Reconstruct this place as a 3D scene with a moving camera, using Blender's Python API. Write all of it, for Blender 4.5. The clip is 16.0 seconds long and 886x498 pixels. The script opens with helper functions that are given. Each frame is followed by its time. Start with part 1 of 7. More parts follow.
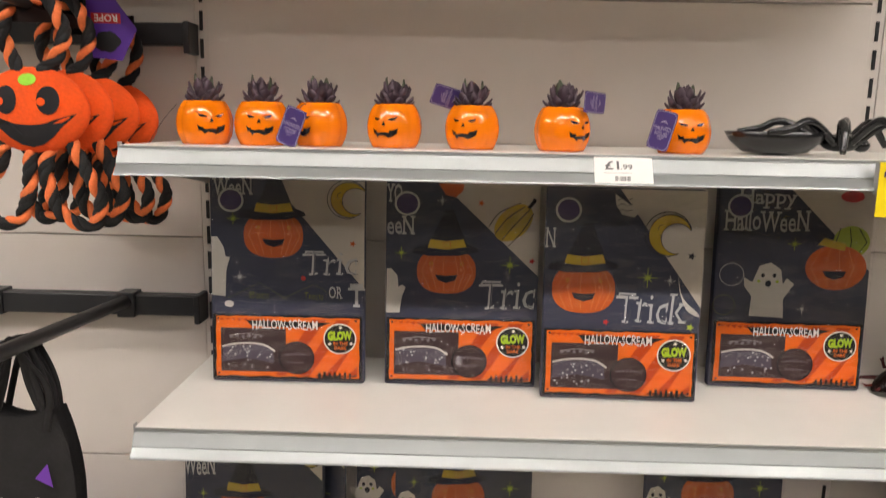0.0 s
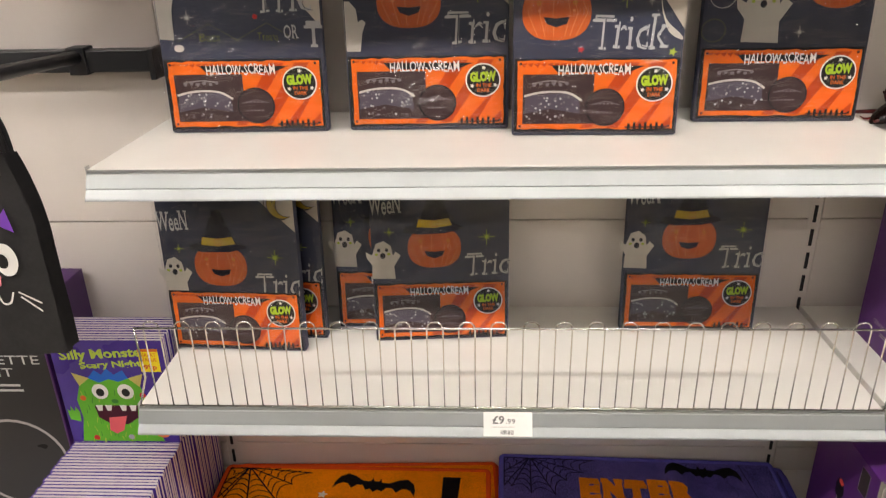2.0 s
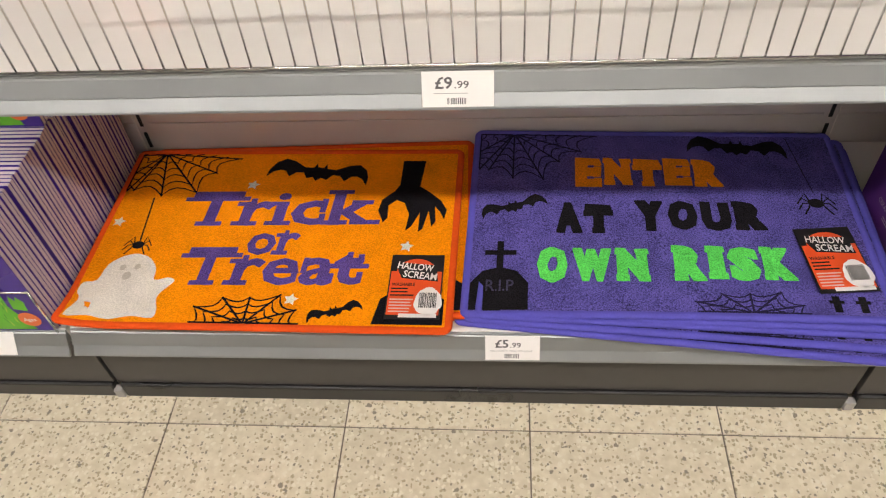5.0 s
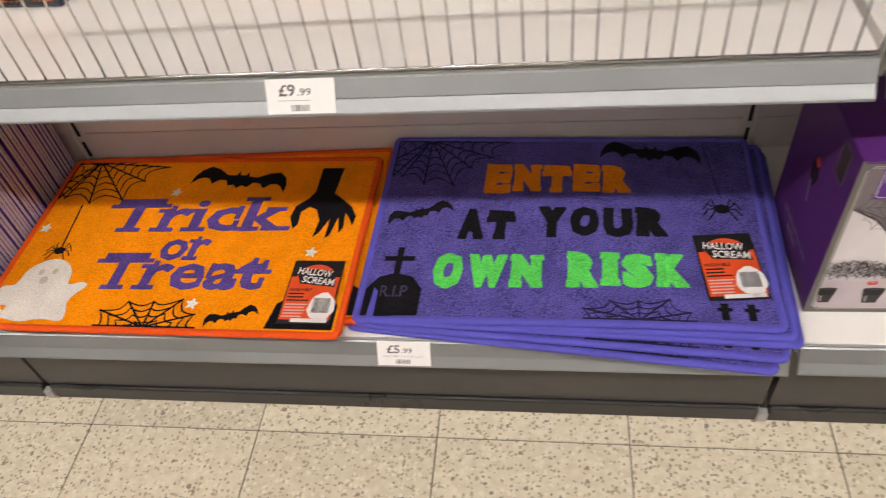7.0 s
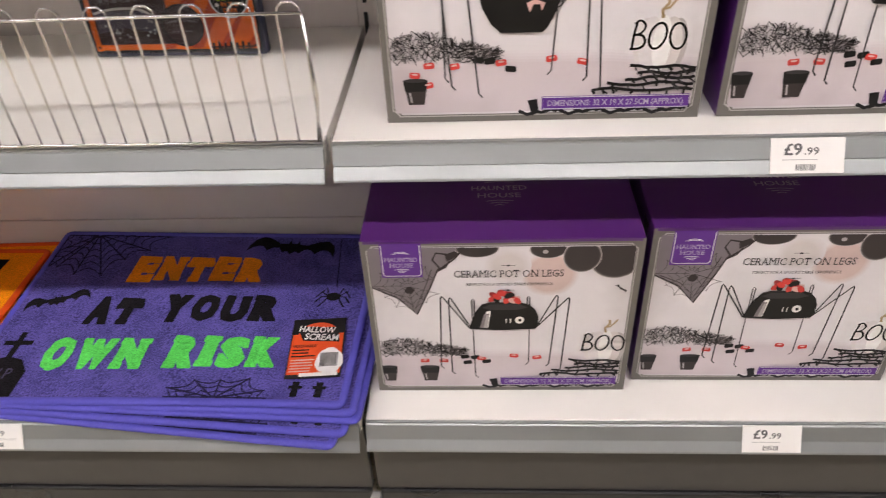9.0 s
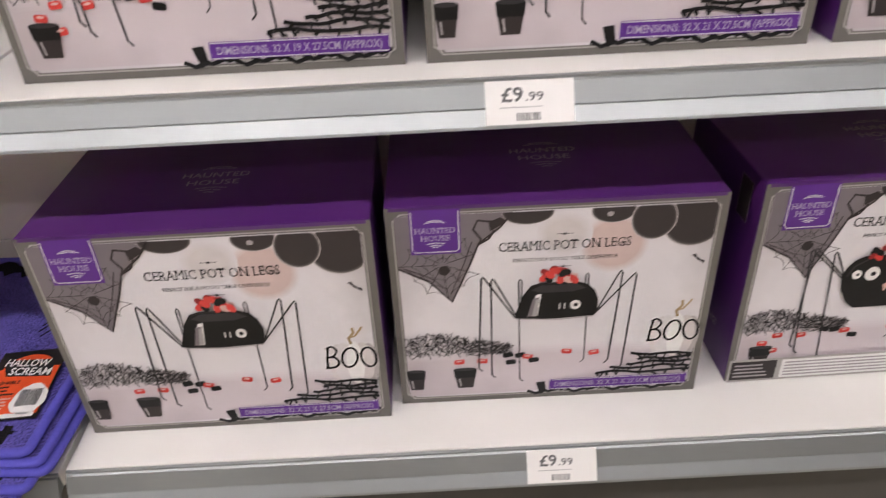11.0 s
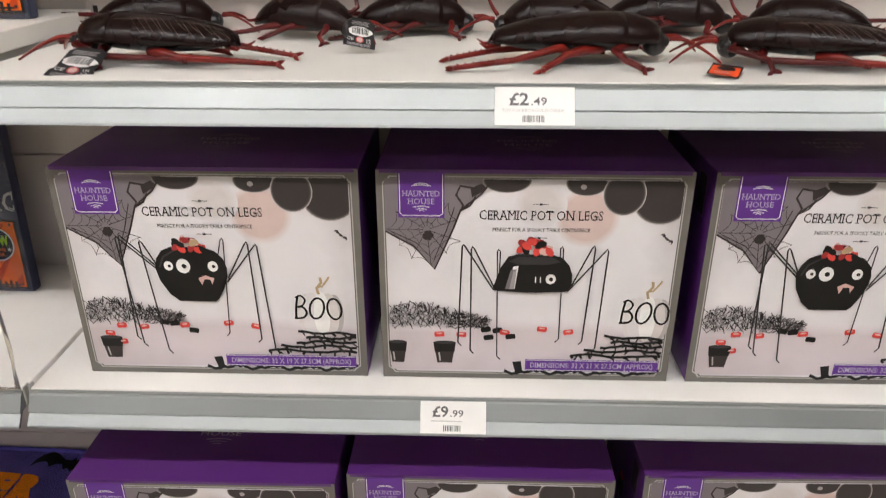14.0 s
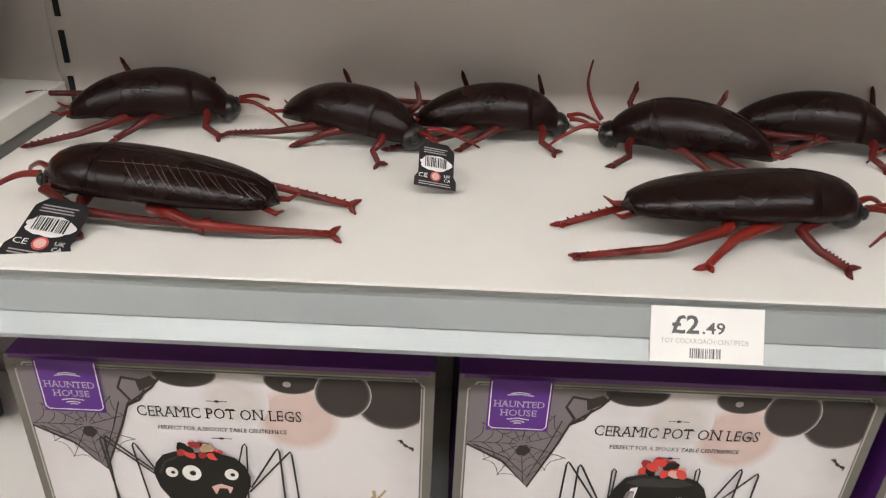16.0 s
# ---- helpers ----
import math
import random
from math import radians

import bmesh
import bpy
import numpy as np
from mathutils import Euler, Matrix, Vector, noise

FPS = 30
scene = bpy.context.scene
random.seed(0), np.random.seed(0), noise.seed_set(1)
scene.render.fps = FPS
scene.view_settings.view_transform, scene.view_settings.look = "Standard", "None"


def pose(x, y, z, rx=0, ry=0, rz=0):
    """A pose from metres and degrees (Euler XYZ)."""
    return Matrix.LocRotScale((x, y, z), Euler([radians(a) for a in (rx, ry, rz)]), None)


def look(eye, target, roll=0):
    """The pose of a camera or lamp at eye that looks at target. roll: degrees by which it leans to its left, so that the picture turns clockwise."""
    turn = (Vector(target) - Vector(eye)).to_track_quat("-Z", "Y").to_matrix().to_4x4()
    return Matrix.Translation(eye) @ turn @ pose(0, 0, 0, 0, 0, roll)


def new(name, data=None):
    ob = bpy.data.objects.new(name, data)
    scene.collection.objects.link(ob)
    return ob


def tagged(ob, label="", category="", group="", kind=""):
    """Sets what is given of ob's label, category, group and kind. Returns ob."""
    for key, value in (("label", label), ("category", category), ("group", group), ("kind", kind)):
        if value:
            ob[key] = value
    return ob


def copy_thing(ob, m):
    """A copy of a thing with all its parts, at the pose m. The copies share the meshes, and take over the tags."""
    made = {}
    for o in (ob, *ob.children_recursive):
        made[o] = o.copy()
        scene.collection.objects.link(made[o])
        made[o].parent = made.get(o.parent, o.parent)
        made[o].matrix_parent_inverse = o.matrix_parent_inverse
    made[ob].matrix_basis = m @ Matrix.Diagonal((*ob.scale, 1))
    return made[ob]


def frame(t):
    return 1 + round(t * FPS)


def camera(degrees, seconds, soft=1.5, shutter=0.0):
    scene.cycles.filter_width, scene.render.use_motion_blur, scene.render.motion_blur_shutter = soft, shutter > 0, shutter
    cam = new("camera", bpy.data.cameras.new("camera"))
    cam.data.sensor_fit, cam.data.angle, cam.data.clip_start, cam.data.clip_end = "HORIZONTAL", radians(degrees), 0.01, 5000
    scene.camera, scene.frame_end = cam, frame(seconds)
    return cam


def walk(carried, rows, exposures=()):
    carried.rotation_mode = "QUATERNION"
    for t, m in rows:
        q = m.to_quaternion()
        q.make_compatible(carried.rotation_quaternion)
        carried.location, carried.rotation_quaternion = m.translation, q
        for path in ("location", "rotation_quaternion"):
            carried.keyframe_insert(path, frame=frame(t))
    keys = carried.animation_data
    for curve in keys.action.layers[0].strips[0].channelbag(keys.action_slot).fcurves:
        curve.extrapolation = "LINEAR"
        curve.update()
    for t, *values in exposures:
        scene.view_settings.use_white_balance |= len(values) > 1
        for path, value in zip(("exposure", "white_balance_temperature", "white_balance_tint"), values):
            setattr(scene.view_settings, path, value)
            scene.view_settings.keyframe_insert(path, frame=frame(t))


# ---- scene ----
import collections

cam = camera(62.1, 16.0, 1.15, 0.35)
PATH = [
    (0, (0.128, 0.083, 1.523), (0.085, 2.053, 1.181), 1.1),
    (0.5, (0.142, 0.103, 1.483), (0.091, 2.047, 1.013), 0.7),
    (1, (0.161, 0.105, 1.436), (0.097, 2.018, 0.854), 0.0),
    (1.5, (0.2, 0.103, 1.379), (0.091, 1.983, 0.706), -1.0),
    (2, (0.215, 0.109, 1.371), (0.123, 1.941, 0.575), -1.3),
    (2.5, (0.272, 0.127, 1.362), (0.174, 1.911, 0.461), -1.5),
    (3, (0.365, 0.204, 1.327), (0.167, 1.827, 0.175), -3.2),
    (3.5, (0.353, 0.223, 1.271), (0.154, 1.719, -0.042), -4.0),
    (4, (0.308, 0.272, 1.211), (0.138, 1.699, -0.18), -4.5),
    (6.3, (0.395, 0.561, 1.060), (0.181, 1.829, -0.472), -7.8),
    (6.5, (0.420, 0.531, 1.071), (0.178, 1.812, -0.445), -8.4),
    (7, (0.544, 0.442, 1.096), (0.253, 1.776, -0.365), -9.0),
    (7.5, (0.685, 0.404, 1.096), (0.495, 1.858, -0.265), -7.0),
    (8, (0.803, 0.376, 1.089), (0.662, 1.88, -0.221), -4.5),
    (8.5, (0.954, 0.37, 1.08), (0.82, 1.907, -0.193), -3.1),
    (8.7, (1.0, 0.373, 1.076), (0.87, 1.928, -0.175), -3.1),
    (10.8, (1.286, 0.492, 0.869), (1.281, 2.155, -0.242), -2.9),
    (11, (1.322, 0.485, 0.881), (1.327, 2.156, -0.217), -2.9),
    (11.5, (1.384, 0.493, 0.913), (1.458, 2.175, -0.167), -2.2),
    (12, (1.424, 0.498, 0.956), (1.496, 2.207, -0.081), -1.7),
    (12.5, (1.448, 0.463, 1.005), (1.469, 2.223, 0.054), -1.2),
    (13, (1.459, 0.423, 1.05), (1.433, 2.217, 0.165), -0.8),
    (13.5, (1.437, 0.388, 1.111), (1.374, 2.204, 0.276), -0.4),
    (14, (1.421, 0.373, 1.185), (1.359, 2.193, 0.357), -0.1),
    (14.5, (1.405, 0.432, 1.236), (1.358, 2.246, 0.396), 0.3),
    (15, (1.368, 0.544, 1.267), (1.356, 2.318, 0.345), 1.0),
    (15.5, (1.319, 0.624, 1.296), (1.304, 2.382, 0.345), 1.6),
    (16, (1.3, 0.675, 1.303), (1.299, 2.431, 0.351), 2.5),
]
walk(cam, [(t, look(eye, target, roll)) for t, eye, target, roll in PATH],
     exposures=[(0, -0.12, 6560, 10), (0.8, 0.07, 6560, 10), (1.5, 0.13, 6560, 10), (4.2, 0.05, 6550, 11), (6.5, 0.0, 6500, 13), (8.6, 0.0, 6350, 15), (10.8, -0.11, 6150, 15), (13.0, 0.0, 6150, 10), (14, -0.02, 6150, 9), (16, -0.12, 6150, 8)])


# ---- world and light ----
world = bpy.data.worlds.new("world")
scene.world = world
world.use_nodes = True
world.node_tree.nodes["Background"].inputs[0].default_value = (1, 0.97, 0.93, 1)
world.node_tree.nodes["Background"].inputs[1].default_value = 0.004


# ---- materials ----
def mat(name, colour, rough=0.5, metal=0.0, vary=0.08, scale=30.0, bump=0.0, bump_scale=None, coat=0.0, spec=0.5, rand=0.0):
    """A plain surface with grain and stains at two scales."""
    m = bpy.data.materials.new(name)
    m.use_nodes = True
    nt = m.node_tree
    b = nt.nodes["Principled BSDF"]
    b.inputs["Roughness"].default_value = rough
    b.inputs["Metallic"].default_value = metal
    b.inputs["Coat Weight"].default_value = coat
    b.inputs["Specular IOR Level"].default_value = spec
    tc = nt.nodes.new("ShaderNodeTexCoord")
    fine, broad = nt.nodes.new("ShaderNodeTexNoise"), nt.nodes.new("ShaderNodeTexNoise")
    fine.inputs["Scale"].default_value, fine.inputs["Detail"].default_value = scale, 6
    broad.inputs["Scale"].default_value, broad.inputs["Detail"].default_value = scale * 0.13, 3
    for n in (fine, broad):
        nt.links.new(tc.outputs["Object"], n.inputs["Vector"])
    add = nt.nodes.new("ShaderNodeMath")
    add.operation = "ADD"
    nt.links.new(fine.outputs["Fac"], add.inputs[0])
    nt.links.new(broad.outputs["Fac"], add.inputs[1])
    ramp = nt.nodes.new("ShaderNodeMapRange")
    ramp.inputs["From Min"].default_value, ramp.inputs["From Max"].default_value = 0.6, 1.4
    ramp.inputs["To Min"].default_value, ramp.inputs["To Max"].default_value = 1 - vary, 1 + vary
    nt.links.new(add.outputs[0], ramp.inputs["Value"])
    last = ramp.outputs["Result"]
    if rand:
        info = nt.nodes.new("ShaderNodeObjectInfo")
        mr = nt.nodes.new("ShaderNodeMapRange")
        mr.inputs["To Min"].default_value, mr.inputs["To Max"].default_value = 1 - rand, 1 + rand
        nt.links.new(info.outputs["Random"], mr.inputs["Value"])
        mul = nt.nodes.new("ShaderNodeMath")
        mul.operation = "MULTIPLY"
        nt.links.new(last, mul.inputs[0])
        nt.links.new(mr.outputs["Result"], mul.inputs[1])
        last = mul.outputs[0]
    mix = nt.nodes.new("ShaderNodeVectorMath")
    mix.operation = "SCALE"
    mix.inputs[0].default_value = colour[:3]
    nt.links.new(last, mix.inputs["Scale"])
    nt.links.new(mix.outputs["Vector"], b.inputs["Base Color"])
    rr = nt.nodes.new("ShaderNodeMapRange")
    rr.inputs["From Min"].default_value, rr.inputs["From Max"].default_value = 0.3, 0.7
    rr.inputs["To Min"].default_value, rr.inputs["To Max"].default_value = max(0.02, rough - 0.08), min(1, rough + 0.08)
    nt.links.new(broad.outputs["Fac"], rr.inputs["Value"])
    nt.links.new(rr.outputs["Result"], b.inputs["Roughness"])
    if bump:
        bn = nt.nodes.new("ShaderNodeBump")
        bn.inputs["Strength"].default_value, bn.inputs["Distance"].default_value = bump, 0.002
        src = fine
        if bump_scale:
            src = nt.nodes.new("ShaderNodeTexNoise")
            src.inputs["Scale"].default_value, src.inputs["Detail"].default_value = bump_scale, 4
            nt.links.new(tc.outputs["Object"], src.inputs["Vector"])
        nt.links.new(src.outputs["Fac"], bn.inputs["Height"])
        nt.links.new(bn.outputs["Normal"], b.inputs["Normal"])
    return m


M_BOARD = mat("white_board", (0.80, 0.775, 0.725), 0.42, vary=0.04, scale=12, bump=0.02, bump_scale=500)
M_PANEL = mat("back_panel", (0.70, 0.64, 0.59), 0.5, vary=0.05, scale=8, bump=0.03, bump_scale=400)
M_ALU = mat("brushed_aluminium", (0.33, 0.345, 0.34), 0.46, metal=0.75, vary=0.05, scale=20)
M_STEEL = mat("grey_steel", (0.40, 0.39, 0.37), 0.4, metal=0.3, vary=0.06)
M_CHROME = mat("chrome_wire", (0.75, 0.74, 0.72), 0.18, metal=1.0, vary=0.03)
M_BLACKBAR = mat("black_steel", (0.022, 0.023, 0.026), 0.42, vary=0.15)
M_SLOT = mat("slot_dark", (0.012, 0.012, 0.012), 0.7)
M_PLINTH = mat("plinth_grey", (0.055, 0.051, 0.048), 0.45, vary=0.1)
M_SKIRT = mat("skirt_black", (0.012, 0.012, 0.013), 0.3)
M_GROUT = mat("tile_joint", (0.2, 0.17, 0.13), 0.8, vary=0.15)
M_WALL = mat("far_wall_paint", (0.15, 0.14, 0.135), 0.8, vary=0.04, scale=4)
M_CEIL = mat("ceiling_tile", (0.32, 0.31, 0.30), 0.9, vary=0.04, scale=10)
M_PAPER = mat("white_paper", (0.82, 0.80, 0.77), 0.55, vary=0.02)
M_INK = mat("black_ink", (0.02, 0.02, 0.022), 0.5, vary=0.05)
M_GREYINK = mat("grey_ink", (0.11, 0.105, 0.105), 0.5, vary=0.05)


def terrazzo():
    m = bpy.data.materials.new("terrazzo")
    m.use_nodes = True
    nt = m.node_tree
    b = nt.nodes["Principled BSDF"]
    geo = nt.nodes.new("ShaderNodeNewGeometry")

    def chips(scale, low, high, seed):
        mp = nt.nodes.new("ShaderNodeMapping")
        mp.inputs["Location"].default_value = (seed, seed * 1.7, 0)
        nt.links.new(geo.outputs["Position"], mp.inputs["Vector"])
        wob = nt.nodes.new("ShaderNodeTexNoise")
        wob.inputs["Scale"].default_value = scale * 1.6
        nt.links.new(mp.outputs[0], wob.inputs["Vector"])
        mixv = nt.nodes.new("ShaderNodeVectorMath")
        mixv.operation = "MULTIPLY_ADD"
        mixv.inputs[1].default_value = (0.9 / scale,) * 3
        nt.links.new(wob.outputs["Color"], mixv.inputs[0])
        nt.links.new(mp.outputs[0], mixv.inputs[2])
        v = nt.nodes.new("ShaderNodeTexVoronoi")
        v.inputs["Scale"].default_value = scale
        nt.links.new(mixv.outputs[0], v.inputs["Vector"])
        sep = nt.nodes.new("ShaderNodeSeparateColor")
        nt.links.new(v.outputs["Color"], sep.inputs[0])
        pick = nt.nodes.new("ShaderNodeMath")
        pick.operation = "GREATER_THAN"
        pick.inputs[1].default_value = low
        nt.links.new(sep.outputs[0], pick.inputs[0])
        near = nt.nodes.new("ShaderNodeMath")
        near.operation = "LESS_THAN"
        near.inputs[1].default_value = high
        nt.links.new(v.outputs["Distance"], near.inputs[0])
        both = nt.nodes.new("ShaderNodeMath")
        both.operation = "MULTIPLY"
        nt.links.new(pick.outputs[0], both.inputs[0])
        nt.links.new(near.outputs[0], both.inputs[1])
        return both.outputs[0]

    base = nt.nodes.new("ShaderNodeTexNoise")
    base.inputs["Scale"].default_value, base.inputs["Detail"].default_value = 60, 8
    nt.links.new(geo.outputs["Position"], base.inputs["Vector"])
    ramp = nt.nodes.new("ShaderNodeValToRGB")
    ramp.color_ramp.elements[0].position, ramp.color_ramp.elements[1].position = 0.3, 0.7
    ramp.color_ramp.elements[0].color = (0.59, 0.515, 0.37, 1)
    ramp.color_ramp.elements[1].color = (0.72, 0.65, 0.50, 1)
    nt.links.new(base.outputs["Fac"], ramp.inputs[0])
    info = nt.nodes.new("ShaderNodeObjectInfo")
    mr = nt.nodes.new("ShaderNodeMapRange")
    mr.inputs["To Min"].default_value, mr.inputs["To Max"].default_value = 0.92, 1.06
    nt.links.new(info.outputs["Random"], mr.inputs["Value"])
    sc = nt.nodes.new("ShaderNodeVectorMath")
    sc.operation = "SCALE"
    nt.links.new(ramp.outputs[0], sc.inputs[0])
    nt.links.new(mr.outputs[0], sc.inputs["Scale"])
    last = sc.outputs[0]
    for scale, low, high, colour, seed in ((150, 0.62, 0.42, (0.40, 0.34, 0.22, 1), 0.3), (120, 0.72, 0.45, (0.72, 0.66, 0.52, 1), 5.1), (170, 0.90, 0.36, (0.25, 0.22, 0.165, 1), 9.2), (95, 0.955, 0.36, (0.26, 0.225, 0.165, 1), 3.7)):
        mx = nt.nodes.new("ShaderNodeMix")
        mx.data_type = "RGBA"
        mx.inputs["B"].default_value = colour
        for sock in mx.inputs:
            if sock.name == "B" and sock.type == "RGBA":
                sock.default_value = colour
        nt.links.new(chips(scale, low, high, seed), mx.inputs[0])
        nt.links.new(last, mx.inputs[6])
        last = mx.outputs[2]
    nt.links.new(last, b.inputs["Base Color"])
    b.inputs["Roughness"].default_value = 0.38
    return m


M_TILE = terrazzo()


# ---- mesh helpers ----
def part(name, bm, material, parent=None, label=""):
    """Links a bmesh as one mesh object, under a thing or a part."""
    me = bpy.data.meshes.new(name)
    bm.normal_update()
    bm.to_mesh(me)
    bm.free()
    for m in material if isinstance(material, (list, tuple)) else [material]:
        me.materials.append(m)
    ob = new(name, me)
    if parent is not None:
        ob.parent = parent
    if label:
        tagged(ob, label)
    return ob


def smooth(ob, angle=40):
    for p in ob.data.polygons:
        p.use_smooth = True
    ob.data.set_sharp_from_angle(angle=radians(angle))
    return ob


def empty(name, m=None, **tags):
    ob = new(name)
    ob.empty_display_size = 0.05
    if m is not None:
        ob.matrix_basis = m
    return tagged(ob, **tags)


def box(bm, x0, x1, y0, y1, z0, z1, bevel=0.0, index=0):
    r = bmesh.ops.create_cube(bm, size=1.0, matrix=Matrix.LocRotScale(((x0 + x1) / 2, (y0 + y1) / 2, (z0 + z1) / 2), None, (x1 - x0, y1 - y0, z1 - z0)))
    faces = {f for v in r["verts"] for f in v.link_faces}
    for f in faces:
        f.material_index = index
    if bevel:
        edges = list({e for v in r["verts"] for e in v.link_edges})
        bmesh.ops.bevel(bm, geom=edges, offset=bevel, segments=2, affect="EDGES", profile=0.5)
    return bm


def boxed(*a, **k):
    return box(bmesh.new(), *a, **k)


def tube(bm, pts, radius, sides=8, index=0, closed=False, cap=True):
    """A round bar along pts; radius is a number or one number a point."""
    pts = [Vector(p) for p in pts]
    n = len(pts)
    radii = radius if isinstance(radius, (list, tuple)) else [radius] * n
    rings = []
    ref = None
    for i, p in enumerate(pts):
        a = pts[i - 1] if i or closed else p
        b = pts[(i + 1) % n] if i < n - 1 or closed else p
        d = (b - a).normalized()
        if ref is None:
            ref = d.orthogonal().normalized()
        ref = (ref - d * ref.dot(d)).normalized()
        side = d.cross(ref)
        rings.append([bm.verts.new(p + (ref * math.cos(2 * math.pi * k / sides) + side * math.sin(2 * math.pi * k / sides)) * radii[i]) for k in range(sides)])
    for i in range(n if closed else n - 1):
        r0, r1 = rings[i], rings[(i + 1) % n]
        for k in range(sides):
            f = bm.faces.new((r0[k], r0[(k + 1) % sides], r1[(k + 1) % sides], r1[k]))
            f.material_index, f.smooth = index, True
    if cap and not closed:
        bm.faces.new(rings[0][::-1]).material_index = index
        bm.faces.new(rings[-1]).material_index = index
    return bm


def curve_points(pts, steps=6, closed=False):
    """A smooth line through pts."""
    pts = [Vector(p) for p in pts]
    n, out = len(pts), []
    for i in range(n if closed else n - 1):
        p = [pts[(i + k) % n] if closed else pts[min(max(i + k, 0), n - 1)] for k in (-1, 0, 1, 2)]
        for s in range(steps):
            t = s / steps
            out.append(0.5 * (2 * p[1] + (p[2] - p[0]) * t + (2 * p[0] - 5 * p[1] + 4 * p[2] - p[3]) * t * t + (3 * p[1] - p[0] - 3 * p[2] + p[3]) * t ** 3))
    if not closed:
        out.append(pts[-1])
    return out


def profile_x(bm, pts, x0, x1, index=0):
    """A closed outline in (y, z), drawn out along x."""
    a = [bm.verts.new((x0, y, z)) for y, z in pts]
    b = [bm.verts.new((x1, y, z)) for y, z in pts]
    n = len(pts)
    for i in range(n):
        bm.faces.new((a[i], a[(i + 1) % n], b[(i + 1) % n], b[i])).material_index = index
    bm.faces.new(a[::-1]).material_index = index
    bm.faces.new(b).material_index = index
    bmesh.ops.recalc_face_normals(bm, faces=bm.faces)
    return bm


# ---- setting: floor, walls, ceiling ----
X0, X1, BACK, FRONT = -2.2, 3.4, 1.48, 1.118
JOINT_X, JOINT_Y, TILE = 0.358, 1.022, 0.31

bm = boxed(-4.0, 5.0, -3.4, 1.62, -0.08, -0.0035)
floor = tagged(part("floor", bm, M_GROUT), "cream terrazzo tiled shop floor with thin dirty joints", "floor", kind="structure")
tagged(part("wall_north", boxed(-4.0, 5.0, 1.52, 1.62, 0, 3.0), M_WALL), "plain painted wall behind the shelving", "wall", kind="structure")
tagged(part("wall_south", boxed(-4.0, 5.0, -3.5, -3.4, 0, 3.0), M_WALL), "plain painted wall across the aisle", "wall", kind="structure")
tagged(part("wall_west", boxed(-4.1, -4.0, -3.4, 1.62, 0, 3.0), M_WALL), "plain painted end wall", "wall", kind="structure")
tagged(part("wall_east", boxed(5.0, 5.1, -3.4, 1.62, 0, 3.0), M_WALL), "plain painted end wall", "wall", kind="structure")
tagged(part("ceiling", boxed(-4.1, 5.1, -3.5, 1.62, 3.0, 3.08), M_CEIL), "white suspended shop ceiling", "ceiling", kind="structure")

M_GLOW = bpy.data.materials.new("lamp_diffuser")
M_GLOW.use_nodes = True
_b = M_GLOW.node_tree.nodes["Principled BSDF"]
_b.inputs["Emission Color"].default_value = (1.0, 0.935, 0.885, 1)
_b.inputs["Emission Strength"].default_value = 62.0


def ceiling_light(x, y, half_x, half_y):
    t = empty("ceiling_light", pose(x, y, 3.0), label="white linear ceiling light fitting with glowing diffuser", category="ceiling light", group="ceiling lights")
    part("housing", boxed(-half_x - 0.02, half_x + 0.02, -half_y - 0.02, half_y + 0.02, -0.05, -0.001, 0.004), M_CEIL, t)
    part("diffuser", boxed(-half_x, half_x, -half_y, half_y, -0.062, -0.0505, 0.003), M_GLOW, t, "glowing diffuser")


for lx in (-2.75, -1.25, 0.25, 1.75, 3.25):
    ceiling_light(lx, -0.40, 0.60, 0.07)
    # second row, out of view: narrow fittings added as weak fill from the aisle
    ceiling_light(lx, -2.5, 0.60, 0.018)

# ---- shelving ----
BAYS = (-1.6, -0.357, 0.875, 2.11)
SEAMS = (0.0, 0.287, 0.838, 1.293, 1.745, 2.2)
for i in range(3):
    wall = empty("shelving_back", pose((BAYS[i] + BAYS[i + 1]) / 2, BACK, 0), label="cream steel back panels of the shop shelving", category="shelving back", kind="structure")
    for z0, z1 in zip(SEAMS, SEAMS[1:]):
        w = (BAYS[i + 1] - BAYS[i]) / 2
        part("panel", boxed(-w + 0.012, w - 0.012, 0, 0.018, z0 + 0.0012, z1 - 0.0012, 0.0012), M_PANEL, wall)
for x in BAYS:
    post = empty("upright", pose(x, BACK, 0), label="cream slotted steel shelving upright", category="upright", group="shelving uprights", kind="structure")
    bm = boxed(-0.0115, 0.0115, 0.002, 0.035, 0, 2.2)
    part("post", bm, M_PANEL, post)
    for k in range(43):
        part("slot", boxed(-0.003, 0.003, -0.0002, 0.0018, 0.03 + k * 0.05, 0.065 + k * 0.05), M_SLOT, post)


